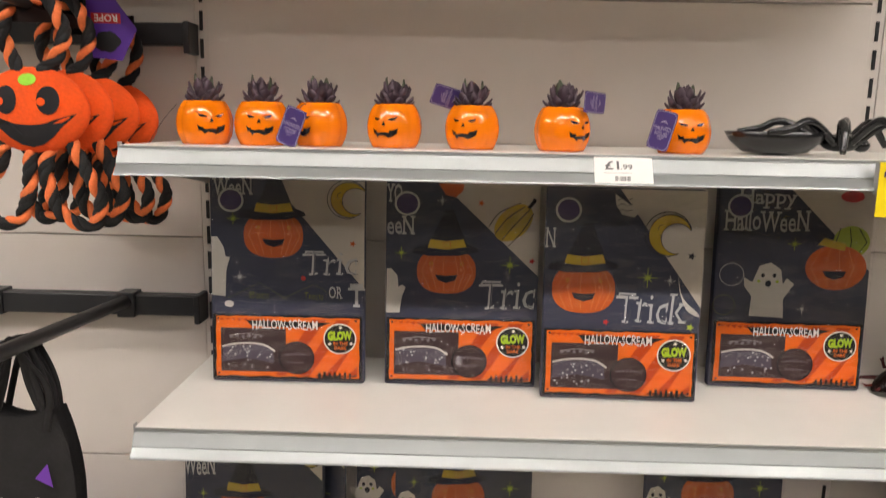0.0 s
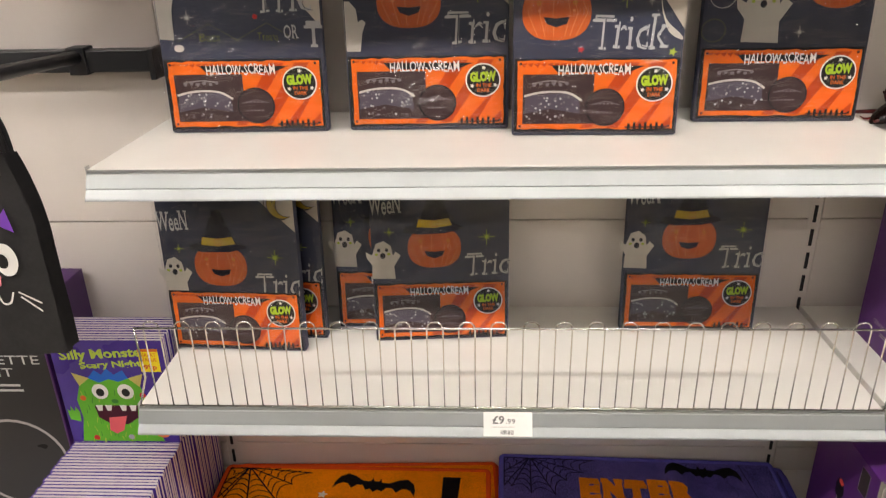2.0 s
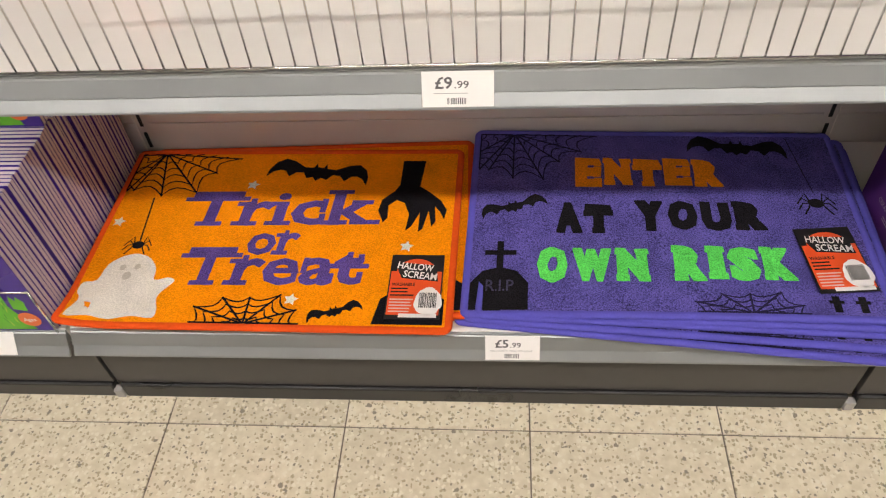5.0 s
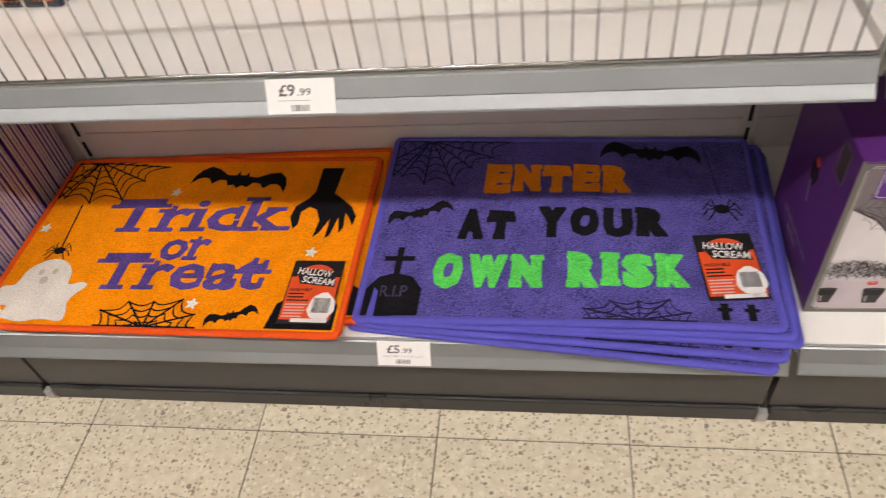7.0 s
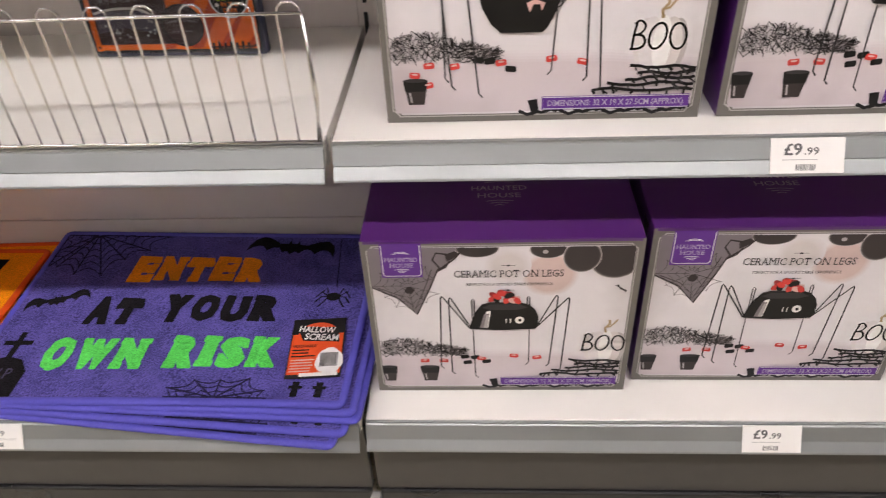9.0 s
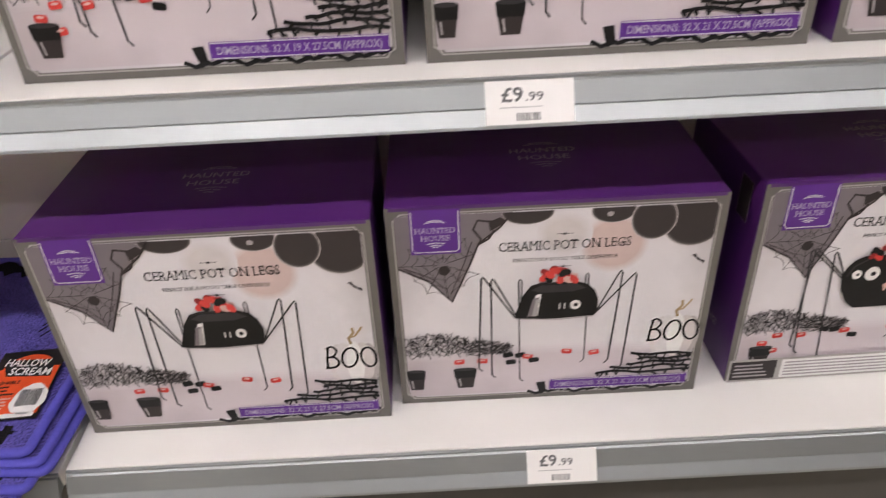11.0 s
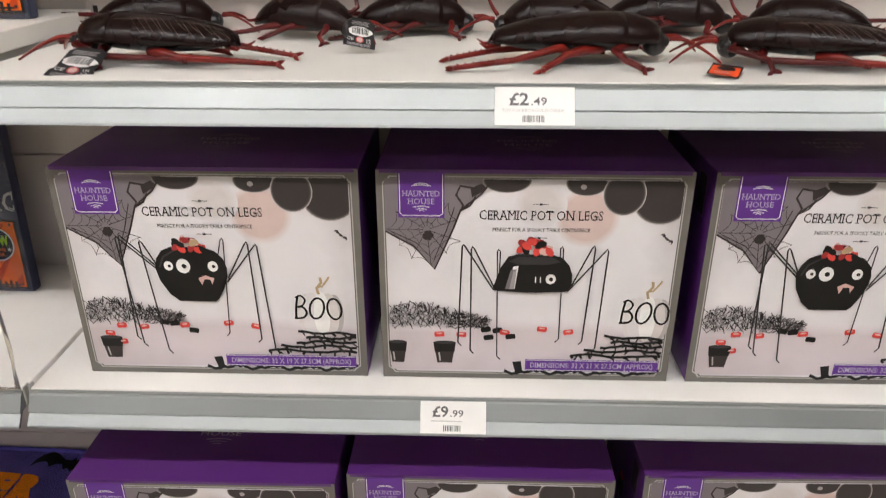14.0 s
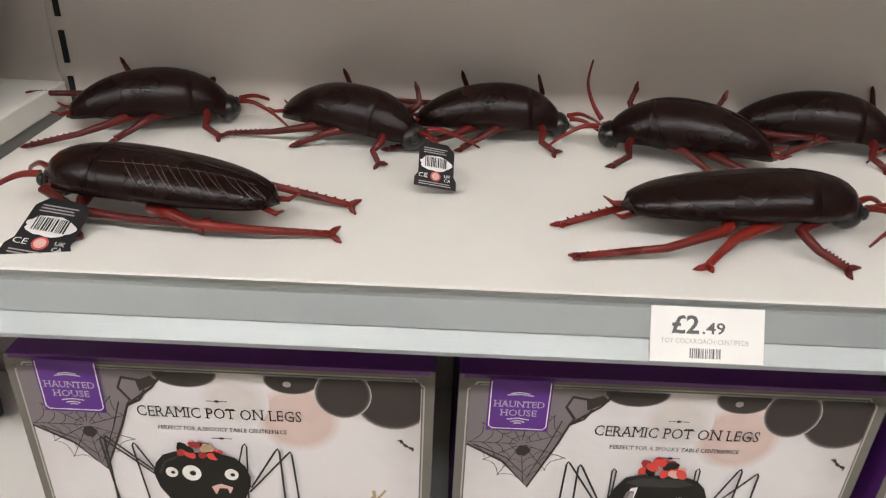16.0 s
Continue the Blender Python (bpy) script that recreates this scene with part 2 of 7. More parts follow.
def shelf(x0, x1, top, front=FRONT, base=False, label=""):
    t = empty("shelf", pose(x0, 0, top), label=label or "white steel shelf with a silver ticket rail", category="shelf", group="shelves")
    w = x1 - x0
    part("board", boxed(0.001, w - 0.001, front + 0.002, BACK - 0.002, -0.024, 0, 0.0015), M_BOARD, t)
    # ticket rail: leans out towards its foot, with a groove along it
    f = front
    pts = [(f + 0.0015, -0.001), (f - 0.0015, -0.002), (f - 0.0015, -0.0045), (f - 0.004, -0.006), (f - 0.014, -0.0245), (f - 0.0125, -0.0262), (f - 0.0135, -0.0275), (f - 0.0225, -0.0385),
           (f - 0.0235, -0.041), (f - 0.020, -0.042), (f - 0.008, -0.026), (f + 0.0015, -0.024)]
    rail = part("ticket_rail", profile_x(bmesh.new(), pts, 0.002, w - 0.002), M_ALU, t, "brushed aluminium ticket rail")
    if not base:
        for bx in (0.006, w - 0.0085):
            bm = bmesh.new()
            outline = [(BACK - 0.003, -0.0245), (f + 0.03, -0.0245), (f + 0.03, -0.035), (BACK - 0.06, -0.075), (BACK - 0.003, -0.085)]
            profile_x(bm, outline, bx, bx + 0.0025)
            part("bracket", bm, M_STEEL, t)
        for ex in (-0.001, w - 0.001):
            part("end_cap", boxed(ex, ex + 0.002, f + 0.001, f + 0.012, -0.03, 0.004, 0.0005), M_STEEL, t)
    return t


MAIN0, MAIN1, RIGHT0, RIGHT1, LEFT0, LEFT1 = -0.356, 0.871, 0.878, 2.106, -1.596, -0.361
SHELF_A, SHELF_B, SHELF_C, SHELF_D = 1.482, 1.060, 0.645, 0.222
SHELF_F, SHELF_E, SHELF_G = 1.031, 0.647, 0.226
BASE = 1.062
shelf(MAIN0, MAIN1, SHELF_A)
shelf(MAIN0, MAIN1, SHELF_B)
shelf(MAIN0, MAIN1, SHELF_C)
shelf(MAIN0, MAIN1, SHELF_D, BASE, True, "white steel base shelf with a silver ticket rail")
shelf(RIGHT0, RIGHT1, SHELF_F)
shelf(RIGHT0, RIGHT1, SHELF_E)
shelf(RIGHT0, RIGHT1, SHELF_G, BASE, True, "white steel base shelf with a silver ticket rail")
shelf(RIGHT0, RIGHT1, SHELF_A)
# above the view; drawn deeper than the others so that it shades the wall
shelf(MAIN0, MAIN1, 1.86, 1.05)
# unseen, added only to shade the top of the left bay's wall
shelf(LEFT0, LEFT1, 1.90, 1.05)
shelf(LEFT0, LEFT1, SHELF_D - 0.004, BASE, True, "white steel base shelf with a silver ticket rail")
for x0, x1 in ((LEFT0, LEFT1), (MAIN0, MAIN1), (RIGHT0, RIGHT1)):
    t = empty("plinth", pose(x0, 1.078, 0), label="dark grey kick plinth with a glossy black skirting strip", category="plinth", group="plinths", kind="structure")
    w = x1 - x0
    part("kick_panel", boxed(0.001, w - 0.001, 0, 0.012, 0.04, 0.197, 0.001), M_PLINTH, t)
    part("skirting", boxed(0.004, w - 0.004, -0.006, 0.012, 0.0, 0.0385, 0.004), M_SKIRT, t)
    part("clip", boxed(w - 0.006, w + 0.01, -0.010, 0.004, 0.004, 0.026, 0.002), M_STEEL, t)



# ---- flat print: shapes and words laid in thin layers on a plane that faces -y ----
LAYER = 0.0003


class Art:
    def __init__(self):
        self.bm, self.mats, self.kept, self.name = bmesh.new(), [], [], ""
        self.limit = None

    def begin(self, name):
        """What follows becomes a part of its own."""
        if len(self.bm.faces):
            self.kept.append((self.name, self.bm, self.mats))
        else:
            self.bm.free()
        self.bm, self.mats, self.name = bmesh.new(), [], name

    def slot(self, m):
        if m not in self.mats:
            self.mats.append(m)
        return self.mats.index(m)

    def poly(self, pts, m, layer):
        f = self.bm.faces.new([self.bm.verts.new((x, -layer * LAYER, z)) for x, z in pts])
        f.normal_update()
        if f.normal.y > 0:
            f.normal_flip()
        f.material_index = self.slot(m)

    def rect(self, x0, x1, z0, z1, m, layer):
        self.poly([(x0, z0), (x1, z0), (x1, z1), (x0, z1)], m, layer)

    def disc(self, x, z, rx, rz, m, layer, n=28, turn=0.0, uneven=0.0, seed=0):
        rnd = random.Random(seed)
        pts = []
        for k in range(n):
            a = 2 * math.pi * k / n
            g = 1 + uneven * rnd.uniform(-1, 1)
            u, v = rx * g * math.cos(a), rz * g * math.sin(a)
            pts.append((x + u * math.cos(turn) - v * math.sin(turn), z + u * math.sin(turn) + v * math.cos(turn)))
        self.poly(pts, m, layer)

    def ring(self, x, z, r, w, m, layer, n=32):
        self.line([(x + r * math.cos(2 * math.pi * k / n), z + r * math.sin(2 * math.pi * k / n)) for k in range(n)], w, m, layer, True)

    def line(self, pts, w, m, layer, closed=False):
        if self.limit:
            pts = [(min(max(x, 0), self.limit[0]), min(max(z, 0), self.limit[1])) for x, z in pts]
            pts = [p for i, p in enumerate(pts) if i == 0 or (Vector(p) - Vector(pts[i - 1])).length > 1e-4]
            if len(pts) < 2:
                return
        pts = [Vector(p) for p in pts]
        n = len(pts)
        left, right = [], []
        for i in range(n):
            a = pts[i - 1] if i or closed else pts[i]
            b = pts[(i + 1) % n] if i < n - 1 or closed else pts[i]
            d = (b - a).normalized()
            o = Vector((-d.y, d.x)) * w / 2
            left.append(self.bm.verts.new((pts[i].x + o.x, -layer * LAYER, pts[i].y + o.y)))
            right.append(self.bm.verts.new((pts[i].x - o.x, -layer * LAYER, pts[i].y - o.y)))
        for i in range(n if closed else n - 1):
            j = (i + 1) % n
            f = self.bm.faces.new((left[i], left[j], right[j], right[i]))
            f.normal_update()
            if f.normal.y > 0:
                f.normal_flip()
            f.material_index = self.slot(m)

    def star(self, x, z, r, m, layer, points=5, inner=0.45, turn=0.3):
        pts = []
        for k in range(points * 2):
            a, g = turn + math.pi * k / points, r if k % 2 == 0 else r * inner
            pts.append((x + g * math.sin(a), z + g * math.cos(a)))
        self.poly(pts, m, layer)

    def text(self, words, x, z, width, height, m, layer, turn=0.0, shear=0.0, bold=0.0, jitter=0.0, fat=0.0, serif=0.0, bounce=0.0):
        """Words centred on (x, z), stretched to a width and a capital's height; serif: slabs on the stems' ends; bounce: letters off the line."""
        if fat:
            for k, (dx, dz) in enumerate(((-1, -1), (1, -1), (-1, 1), (1, 1), (0, 1), (0, -1), (-1, 0), (1, 0))):
                self.text(words, x + dx * fat, z + dz * fat * 0.7, width, height, m, layer - 0.08 * (k + 1), turn, shear, bold, jitter, 0.0, serif, bounce)
        c = bpy.data.curves.new("words", "FONT")
        c.body, c.offset, c.resolution_u = words, bold, 2
        ob = bpy.data.objects.new("words", c)
        me = bpy.data.meshes.new_from_object(ob)
        co = [(v.co.x, v.co.y) for v in me.vertices]
        polys = [tuple(p.vertices) for p in me.polygons]
        bpy.data.meshes.remove(me)
        bpy.data.objects.remove(ob)
        bpy.data.curves.remove(c)
        xs = [p[0] for p in co] or [0, 1]
        x0, x1 = min(xs), max(xs)
        sx, sz = width / max(x1 - x0, 1e-4), height / 0.7
        lift = [0.0] * len(co)
        if bounce:
            root = list(range(len(co)))

            def top(i):
                while root[i] != i:
                    i = root[i]
                return i

            for p in polys:
                for i in p[1:]:
                    root[top(i)] = top(p[0])
            lift = [bounce * math.sin(37.0 * top(i) + 5 * len(words)) for i in range(len(co))]
        slabs = []
        if serif:
            count, inner = collections.Counter(), {}
            for p in polys:
                for a, b in zip(p, p[1:] + p[:1]):
                    key = (min(a, b), max(a, b))
                    count[key] += 1
                    inner[key] = (sum(co[i][0] for i in p) / len(p), sum(co[i][1] for i in p) / len(p))
            thick = 0.055 + max(0.0, bold) * 1.2
            for (a, b), n in count.items():
                (ax, ay), (bx, by) = co[a], co[b]
                if n != 1:
                    continue
                if abs(ay - by) < 2e-3 and 0.04 < abs(ax - bx) < 0.24:
                    d = thick if inner[a, b][1] > ay else -thick
                    lo, hi = min(ax, bx), max(ax, bx)
                    left = 0.0 if abs(ay - 0.449) < 0.03 + bold and d < 0 and "x" not in words and hi - lo < 0.2 else 0.25
                    slabs.append((lo - serif, hi + serif * (1 if left else 0.1), ay, ay + d, lift[a]))
                elif abs(ax - bx) < 2e-3 and 0.04 < abs(ay - by) < 0.2:
                    d = thick * 0.8 if inner[a, b][0] > ax else -thick * 0.8
                    lo, hi = min(ay, by), max(ay, by)
                    slabs.append((ax, ax + d, lo - (serif * 0.8 if hi > 0.3 else 0), hi + (serif * 0.8 if lo < 0.45 else 0), lift[a]))

        def place(px, py, up):
            u, w = (px - (x0 + x1) / 2) * sx, (py + up - 0.35) * sz
            u += shear * w
            if jitter:
                g = noise.noise(Vector((px * 3.1, py * 3.1, len(words)))) * jitter
                u, w = u + g, w + g
            return x + u * math.cos(turn) - w * math.sin(turn), z + u * math.sin(turn) + w * math.cos(turn)

        verts = []
        for (px, py), up in zip(co, lift):
            qx, qz = place(px, py, up)
            verts.append(self.bm.verts.new((qx, -layer * LAYER, qz)))
        k = self.slot(m)
        for p in polys:
            f = self.bm.faces.new([verts[i] for i in p])
            f.normal_update()
            if f.normal.y > 0:
                f.normal_flip()
            f.material_index = k
        for q, (u0, u1, w0, w1, up) in enumerate(slabs):
            self.poly([place(u0, w0, up), place(u1, w0, up), place(u1, w1, up), place(u0, w1, up)], m, layer - 0.05 - 0.004 * (q % 20))

    def web(self, x, z, r, a0, a1, m, layer, spokes=7, rings=4, w=0.0016, squash=1.0):
        """A part of a cobweb: spokes from a corner, sagging threads between."""
        dirs = [radians(a0 + (a1 - a0) * k / (spokes - 1)) for k in range(spokes)]
        reach = [r * (0.82 + 0.18 * ((k * 7) % 3) / 2) for k in range(spokes)]
        for a, g in zip(dirs, reach):
            self.line([(x + 0.004 * math.cos(a), z + 0.004 * math.sin(a) * squash), (x + g * math.cos(a), z + g * math.sin(a) * squash)], w, m, layer)
        for q in range(1, rings + 1):
            s = q / (rings + 0.15)
            pts = []
            for k in range(spokes):
                a = dirs[k]
                pts.append((x + reach[k] * s * math.cos(a), z + reach[k] * s * math.sin(a) * squash))
                if k < spokes - 1:
                    for f in (0.25, 0.5, 0.75):
                        b = a + (dirs[k + 1] - a) * f
                        g = (reach[k] * (1 - f) + reach[k + 1] * f) * s * (1 - 0.62 * f * (1 - f))
                        pts.append((x + g * math.cos(b), z + g * math.sin(b) * squash))
            self.line(pts, w * 0.85, m, layer + 1)

    def bat(self, x, z, w, m, layer, turn=0.0):
        half = [(0, 0.06), (0.03, 0.06), (0.05, 0.115), (0.07, 0.05), (0.16, 0.045), (0.28, 0.12), (0.38, 0.145), (0.46, 0.08), (0.5, -0.02), (0.505, -0.13), (0.45, -0.05), (0.39, -0.02), (0.335, -0.03), (0.28, -0.10), (0.22, -0.035), (0.15, -0.03), (0.10, -0.105), (0.045, -0.08), (0, -0.13)]
        pts = half + [(-u, v) for u, v in half[::-1]][1:-1]
        self.poly([(x + w * (u * math.cos(turn) - v * math.sin(turn)), z + w * (u * math.sin(turn) + v * math.cos(turn))) for u, v in pts], m, layer)

    def spider(self, x, z, r, m, layer):
        self.disc(x, z, r * 0.42, r * 0.36, m, layer)
        for side in (-1, 1):
            for k in range(4):
                a = radians(50 - 34 * k)
                knee = (x + side * r * 0.75 * math.cos(a), z + r * 0.75 * math.sin(a) + r * 0.2)
                self.line([(x + side * r * 0.3, z), knee, (knee[0] + side * r * 0.3, knee[1] - r * 0.5)], r * 0.1, m, layer + 1)

    def bars(self, x0, x1, z0, z1, m, layer, seed=0):
        rnd = random.Random(seed)
        x = x0
        while x < x1 - 0.001:
            w = rnd.choice((0.0006, 0.0009, 0.0014))
            self.rect(x, min(x + w, x1), z0, z1, m, layer)
            x += w + rnd.choice((0.0006, 0.001))

    def lines(self, x0, x1, z0, z1, rows, m, layer, seed=0):
        rnd = random.Random(seed)
        h = (z1 - z0) / rows
        for k in range(rows):
            z = z1 - (k + 0.5) * h
            self.rect(x0, x1 - rnd.uniform(0, 0.3) * (x1 - x0), z - h * 0.22, z + h * 0.22, m, layer)

    def done(self, name, parent, label=""):
        if not self.kept:
            return part(name, self.bm, self.mats, parent, label)
        return [part(n or name, b, m, parent) for n, b, m in self.kept + [(self.name, self.bm, self.mats)]]


def ink(name, r, g, b, rough=0.42, vary=0.06, coat=0.0):
    return mat(name, (r, g, b), rough, vary=vary, scale=60, coat=coat, spec=0.25)


# ---- price tickets ----
C_FAINT = mat("faint_ink", (0.42, 0.41, 0.40))

def ticket(x, top, front, pounds, pence, seed=0, words=""):
    m = pose(x, front - 0.0105, top - 0.0222) @ pose(0, 0, 0, -29.5, 0, 0)
    t = empty("price_ticket", m, label="white paper price ticket in the shelf's ticket rail", category="price ticket", group="price tickets")
    card = part("card", boxed(-0.04, 0.04, -0.0032, -0.0022, -0.0195, 0.0195), M_PAPER, t)
    a = Art()
    L = 11
    a.text(pounds, -0.0155 if pence[0] == "." else -0.016, 0.0072, 0.0195 if pence[0] == "." else 0.019, 0.0125, M_GREYINK, L, bold=0.022)
    a.text(pence, 0.0045 if pence[0] == "." else -0.002, 0.0050, 0.0160 if pence[0] == "." else 0.008, 0.0080, M_GREYINK, L, bold=0.014)
    if words:
        a.text(words, -0.0015, -0.0045, 0.062, 0.0035, C_FAINT, L)
    else:
        a.lines(-0.027, 0.024, -0.0055, -0.0035, 1, C_FAINT, L)
    a.bars(-0.012, 0.010, -0.0165, -0.0095, M_GREYINK, L, seed)
    a.done("print", card, "grey printed price and barcode")
    return t


ticket(0.352, SHELF_A, FRONT, "\u00a31", ".99", 1)
ticket(0.265, SHELF_C, FRONT, "\u00a39", ".99", 2)
ticket(0.328, SHELF_D, BASE, "\u00a35", ".99", 3, "HALLOWEEN WINDOW LIGHT")
ticket(-0.489, SHELF_D - 0.004, BASE, "99", "p", 4)
ticket(1.408, SHELF_E, FRONT, "\u00a39", ".99", 5)
ticket(1.447, SHELF_G, BASE, "\u00a39", ".99", 6)
ticket(1.488, SHELF_F, FRONT, "\u00a32", ".49", 7, "TOY COCKROACH/CENTIPEDE")

# ---- ceramic pot cartons ----
M_PURPLE = mat("purple_card", (0.080, 0.017, 0.140), 0.42, vary=0.05, scale=40, rand=0.06)
C_EDGE = ink("carton_border", 0.15, 0.14, 0.125)
C_LINE, C_BLACK, C_WEB = ink("carton_line", 0.40, 0.38, 0.35), ink("carton_black", 0.007, 0.0065, 0.007), ink("web_grey", 0.19, 0.165, 0.175)
C_BALL, C_PEACH, C_TAB = ink("balloon_brown", 0.034, 0.027, 0.026), ink("peach_wash", 0.70, 0.57, 0.51), ink("label_purple", 0.11, 0.03, 0.24)
C_RED, C_WHITE, C_PINK, C_GOLD = ink("candy_red", 0.62, 0.06, 0.05), ink("print_white", 0.78, 0.76, 0.74), ink("candy_pink", 0.66, 0.42, 0.38), ink("gold_print", 0.42, 0.31, 0.18)
C_DRED = ink("candy_dark_red", 0.30, 0.03, 0.03)
C_TABTEXT = ink("tab_text", 0.46, 0.40, 0.52)
C_SOFT, C_LEG = ink("soft_grey", 0.36, 0.33, 0.33), ink("leg_grey", 0.035, 0.033, 0.034)
CW, CH, CD = 0.358, 0.277, 0.212


def curve_2d(pts):
    return [(p[0], p[1]) for p in curve_points([(x, z, 0.0) for x, z in pts], 5)]


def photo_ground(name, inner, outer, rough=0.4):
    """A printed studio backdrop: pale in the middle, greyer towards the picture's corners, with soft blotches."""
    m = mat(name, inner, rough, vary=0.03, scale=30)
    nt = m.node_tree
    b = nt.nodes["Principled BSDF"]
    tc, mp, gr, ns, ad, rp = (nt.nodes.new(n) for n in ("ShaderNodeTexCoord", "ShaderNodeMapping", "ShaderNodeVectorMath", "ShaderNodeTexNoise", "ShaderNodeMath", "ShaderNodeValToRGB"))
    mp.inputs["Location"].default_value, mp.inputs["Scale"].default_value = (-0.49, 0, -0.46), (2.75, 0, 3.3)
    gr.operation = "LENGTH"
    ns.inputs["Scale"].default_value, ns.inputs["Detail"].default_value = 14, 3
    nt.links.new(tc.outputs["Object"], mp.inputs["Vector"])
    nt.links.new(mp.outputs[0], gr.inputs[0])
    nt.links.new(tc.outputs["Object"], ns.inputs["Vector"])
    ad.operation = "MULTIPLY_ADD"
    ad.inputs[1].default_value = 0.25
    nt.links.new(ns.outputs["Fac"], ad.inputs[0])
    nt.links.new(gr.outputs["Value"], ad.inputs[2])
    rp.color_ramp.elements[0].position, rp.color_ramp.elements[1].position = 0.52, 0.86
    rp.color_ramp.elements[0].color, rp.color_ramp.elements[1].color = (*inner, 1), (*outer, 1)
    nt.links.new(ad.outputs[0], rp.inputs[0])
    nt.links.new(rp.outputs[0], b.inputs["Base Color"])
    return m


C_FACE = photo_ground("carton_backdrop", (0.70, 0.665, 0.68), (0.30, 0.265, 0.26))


C_PEACHES = [ink("peach_balloon", 0.70 - 0.02 * q, 0.655 - 0.045 * q, 0.66 - 0.055 * q) for q in range(5)]
C_RIB = ink("gourd_shade", 0.44, 0.40, 0.39)
C_BALLS = [ink("balloon_brown", 0.034 + 0.50 * 0.42 ** q, 0.027 + 0.46 * 0.42 ** q, 0.026 + 0.45 * 0.42 ** q) for q in range(6)]
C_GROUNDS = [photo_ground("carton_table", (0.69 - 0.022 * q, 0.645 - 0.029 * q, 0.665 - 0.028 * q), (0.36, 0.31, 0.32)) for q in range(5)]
C_PALES = [ink("pale_balloon", 0.69 - 0.015 * q, 0.65 - 0.018 * q, 0.66 - 0.024 * q) for q in range(5)]


def carton_art(kind):
    a = Art()

    def P(u, v):
        return (u * CW, v * CH)

    a.rect(0, CW, 0, CH, C_EDGE, 1)
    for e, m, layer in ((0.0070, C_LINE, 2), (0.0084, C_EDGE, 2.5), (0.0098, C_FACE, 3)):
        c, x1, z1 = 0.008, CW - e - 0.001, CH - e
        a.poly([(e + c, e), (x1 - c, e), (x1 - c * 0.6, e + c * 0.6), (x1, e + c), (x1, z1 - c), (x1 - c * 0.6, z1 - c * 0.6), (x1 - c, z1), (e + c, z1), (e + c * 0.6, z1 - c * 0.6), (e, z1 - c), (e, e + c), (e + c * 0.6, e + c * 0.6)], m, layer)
    for q in range(5):
        d = 0.012 * q
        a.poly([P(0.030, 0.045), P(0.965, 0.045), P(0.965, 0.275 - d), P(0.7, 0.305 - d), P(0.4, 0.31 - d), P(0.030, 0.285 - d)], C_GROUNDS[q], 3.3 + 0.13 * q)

    def soft(u, v, rx, rz, layer):
        """A balloon out of focus, cut off by the picture's edge."""
        for q, m in enumerate(C_BALLS):
            g = 1.08 - 0.030 * q
            pts = [(u * CW + rx * g * math.cos(b), v * CH + rz * g * math.sin(b)) for b in (2 * math.pi * k / 30 for k in range(30))]
            a.poly([(min(px, CW * 0.968), min(pz, CH * 0.963)) for px, pz in pts], m, layer + 0.10 * q)
    for q in range(5):
        f = q / 4
        a.disc(*P(0.675, 0.80), 0.038 - 0.0022 * q, 0.038 - 0.0022 * q, C_PEACHES[q], 4 + 0.15 * q, n=32)
        a.disc(*P(0.525, 0.855), 0.030 - 0.0025 * q, 0.028 - 0.0025 * q, C_PALES[q], 5 + 0.15 * q, n=32)
    # bunting with a cobweb, balloons along the top
    a.poly([P(0.027, 0.965), P(0.37, 0.965), P(0.335, 0.90), P(0.27, 0.83), P(0.245, 0.74), P(0.185, 0.555), P(0.12, 0.66), P(0.027, 0.73)], C_WEB, 6)
    a.line([P(0.027, 0.73), P(0.12, 0.66), P(0.185, 0.555), P(0.245, 0.74), P(0.27, 0.83), P(0.335, 0.90), P(0.37, 0.965)], 0.0022, C_BALL, 6.5)
    a.line([P(0.045, 0.73), P(0.125, 0.68), P(0.183, 0.60), P(0.225, 0.74), P(0.25, 0.84)], 0.0011, C_BALL, 6.7)
    a.web(*P(0.16, 0.74), 0.047, 20, 340, C_BALL, 7, spokes=11, rings=4, w=0.0007)
    a.disc(*P(0.165, 0.715), 0.006, 0.006, C_BALL, 9, uneven=0.15)
    a.line([P(0.315, 0.925), P(0.268, 0.935), P(0.255, 0.895), P(0.278, 0.850), P(0.268, 0.825), P(0.300, 0.850), P(0.318, 0.890)], 0.0026, C_BALL, 7)
    a.poly([P(0.300, 0.925), P(0.335, 0.945), P(0.355, 0.925), P(0.325, 0.900), P(0.305, 0.885)], C_BALL, 7.2)
    soft(0.415, 0.960, 0.026, 0.014, 6)
    soft(0.665, 0.950, 0.022, 0.014, 6)
    a.disc(*P(0.655, 0.935), 0.0035, 0.003, C_SOFT, 7.4)
    soft(0.905, 0.885, 0.031, 0.029, 6)
    soft(0.785, 0.905, 0.0225, 0.024, 6.8)
    a.bat(*P(0.935, 0.71), 0.018, C_BALL, 6, -0.7)
    # words
    tx = -0.040 if kind else 0.0
    a.text("CERAMIC POT ON LEGS", *P(0.527 + tx, 0.81), 0.141, 0.0118, C_BLACK, 8, bold=-0.004, serif=0.10, bounce=0.012)
    a.text("PERFECT FOR A SPOOKY TABLE CENTREPIECE", *P(0.53 + tx, 0.745), 0.112, 0.0044, C_LEG, 8, serif=0.07)
    for dv in (0.858, 0.708):
        a.line([P(0.500 + tx, dv), P(0.550 + tx, dv)], 0.0007, C_LEG, 8)
        a.disc(*P(0.525 + tx, dv), 0.0022, 0.0014, C_LEG, 8.2, n=10)
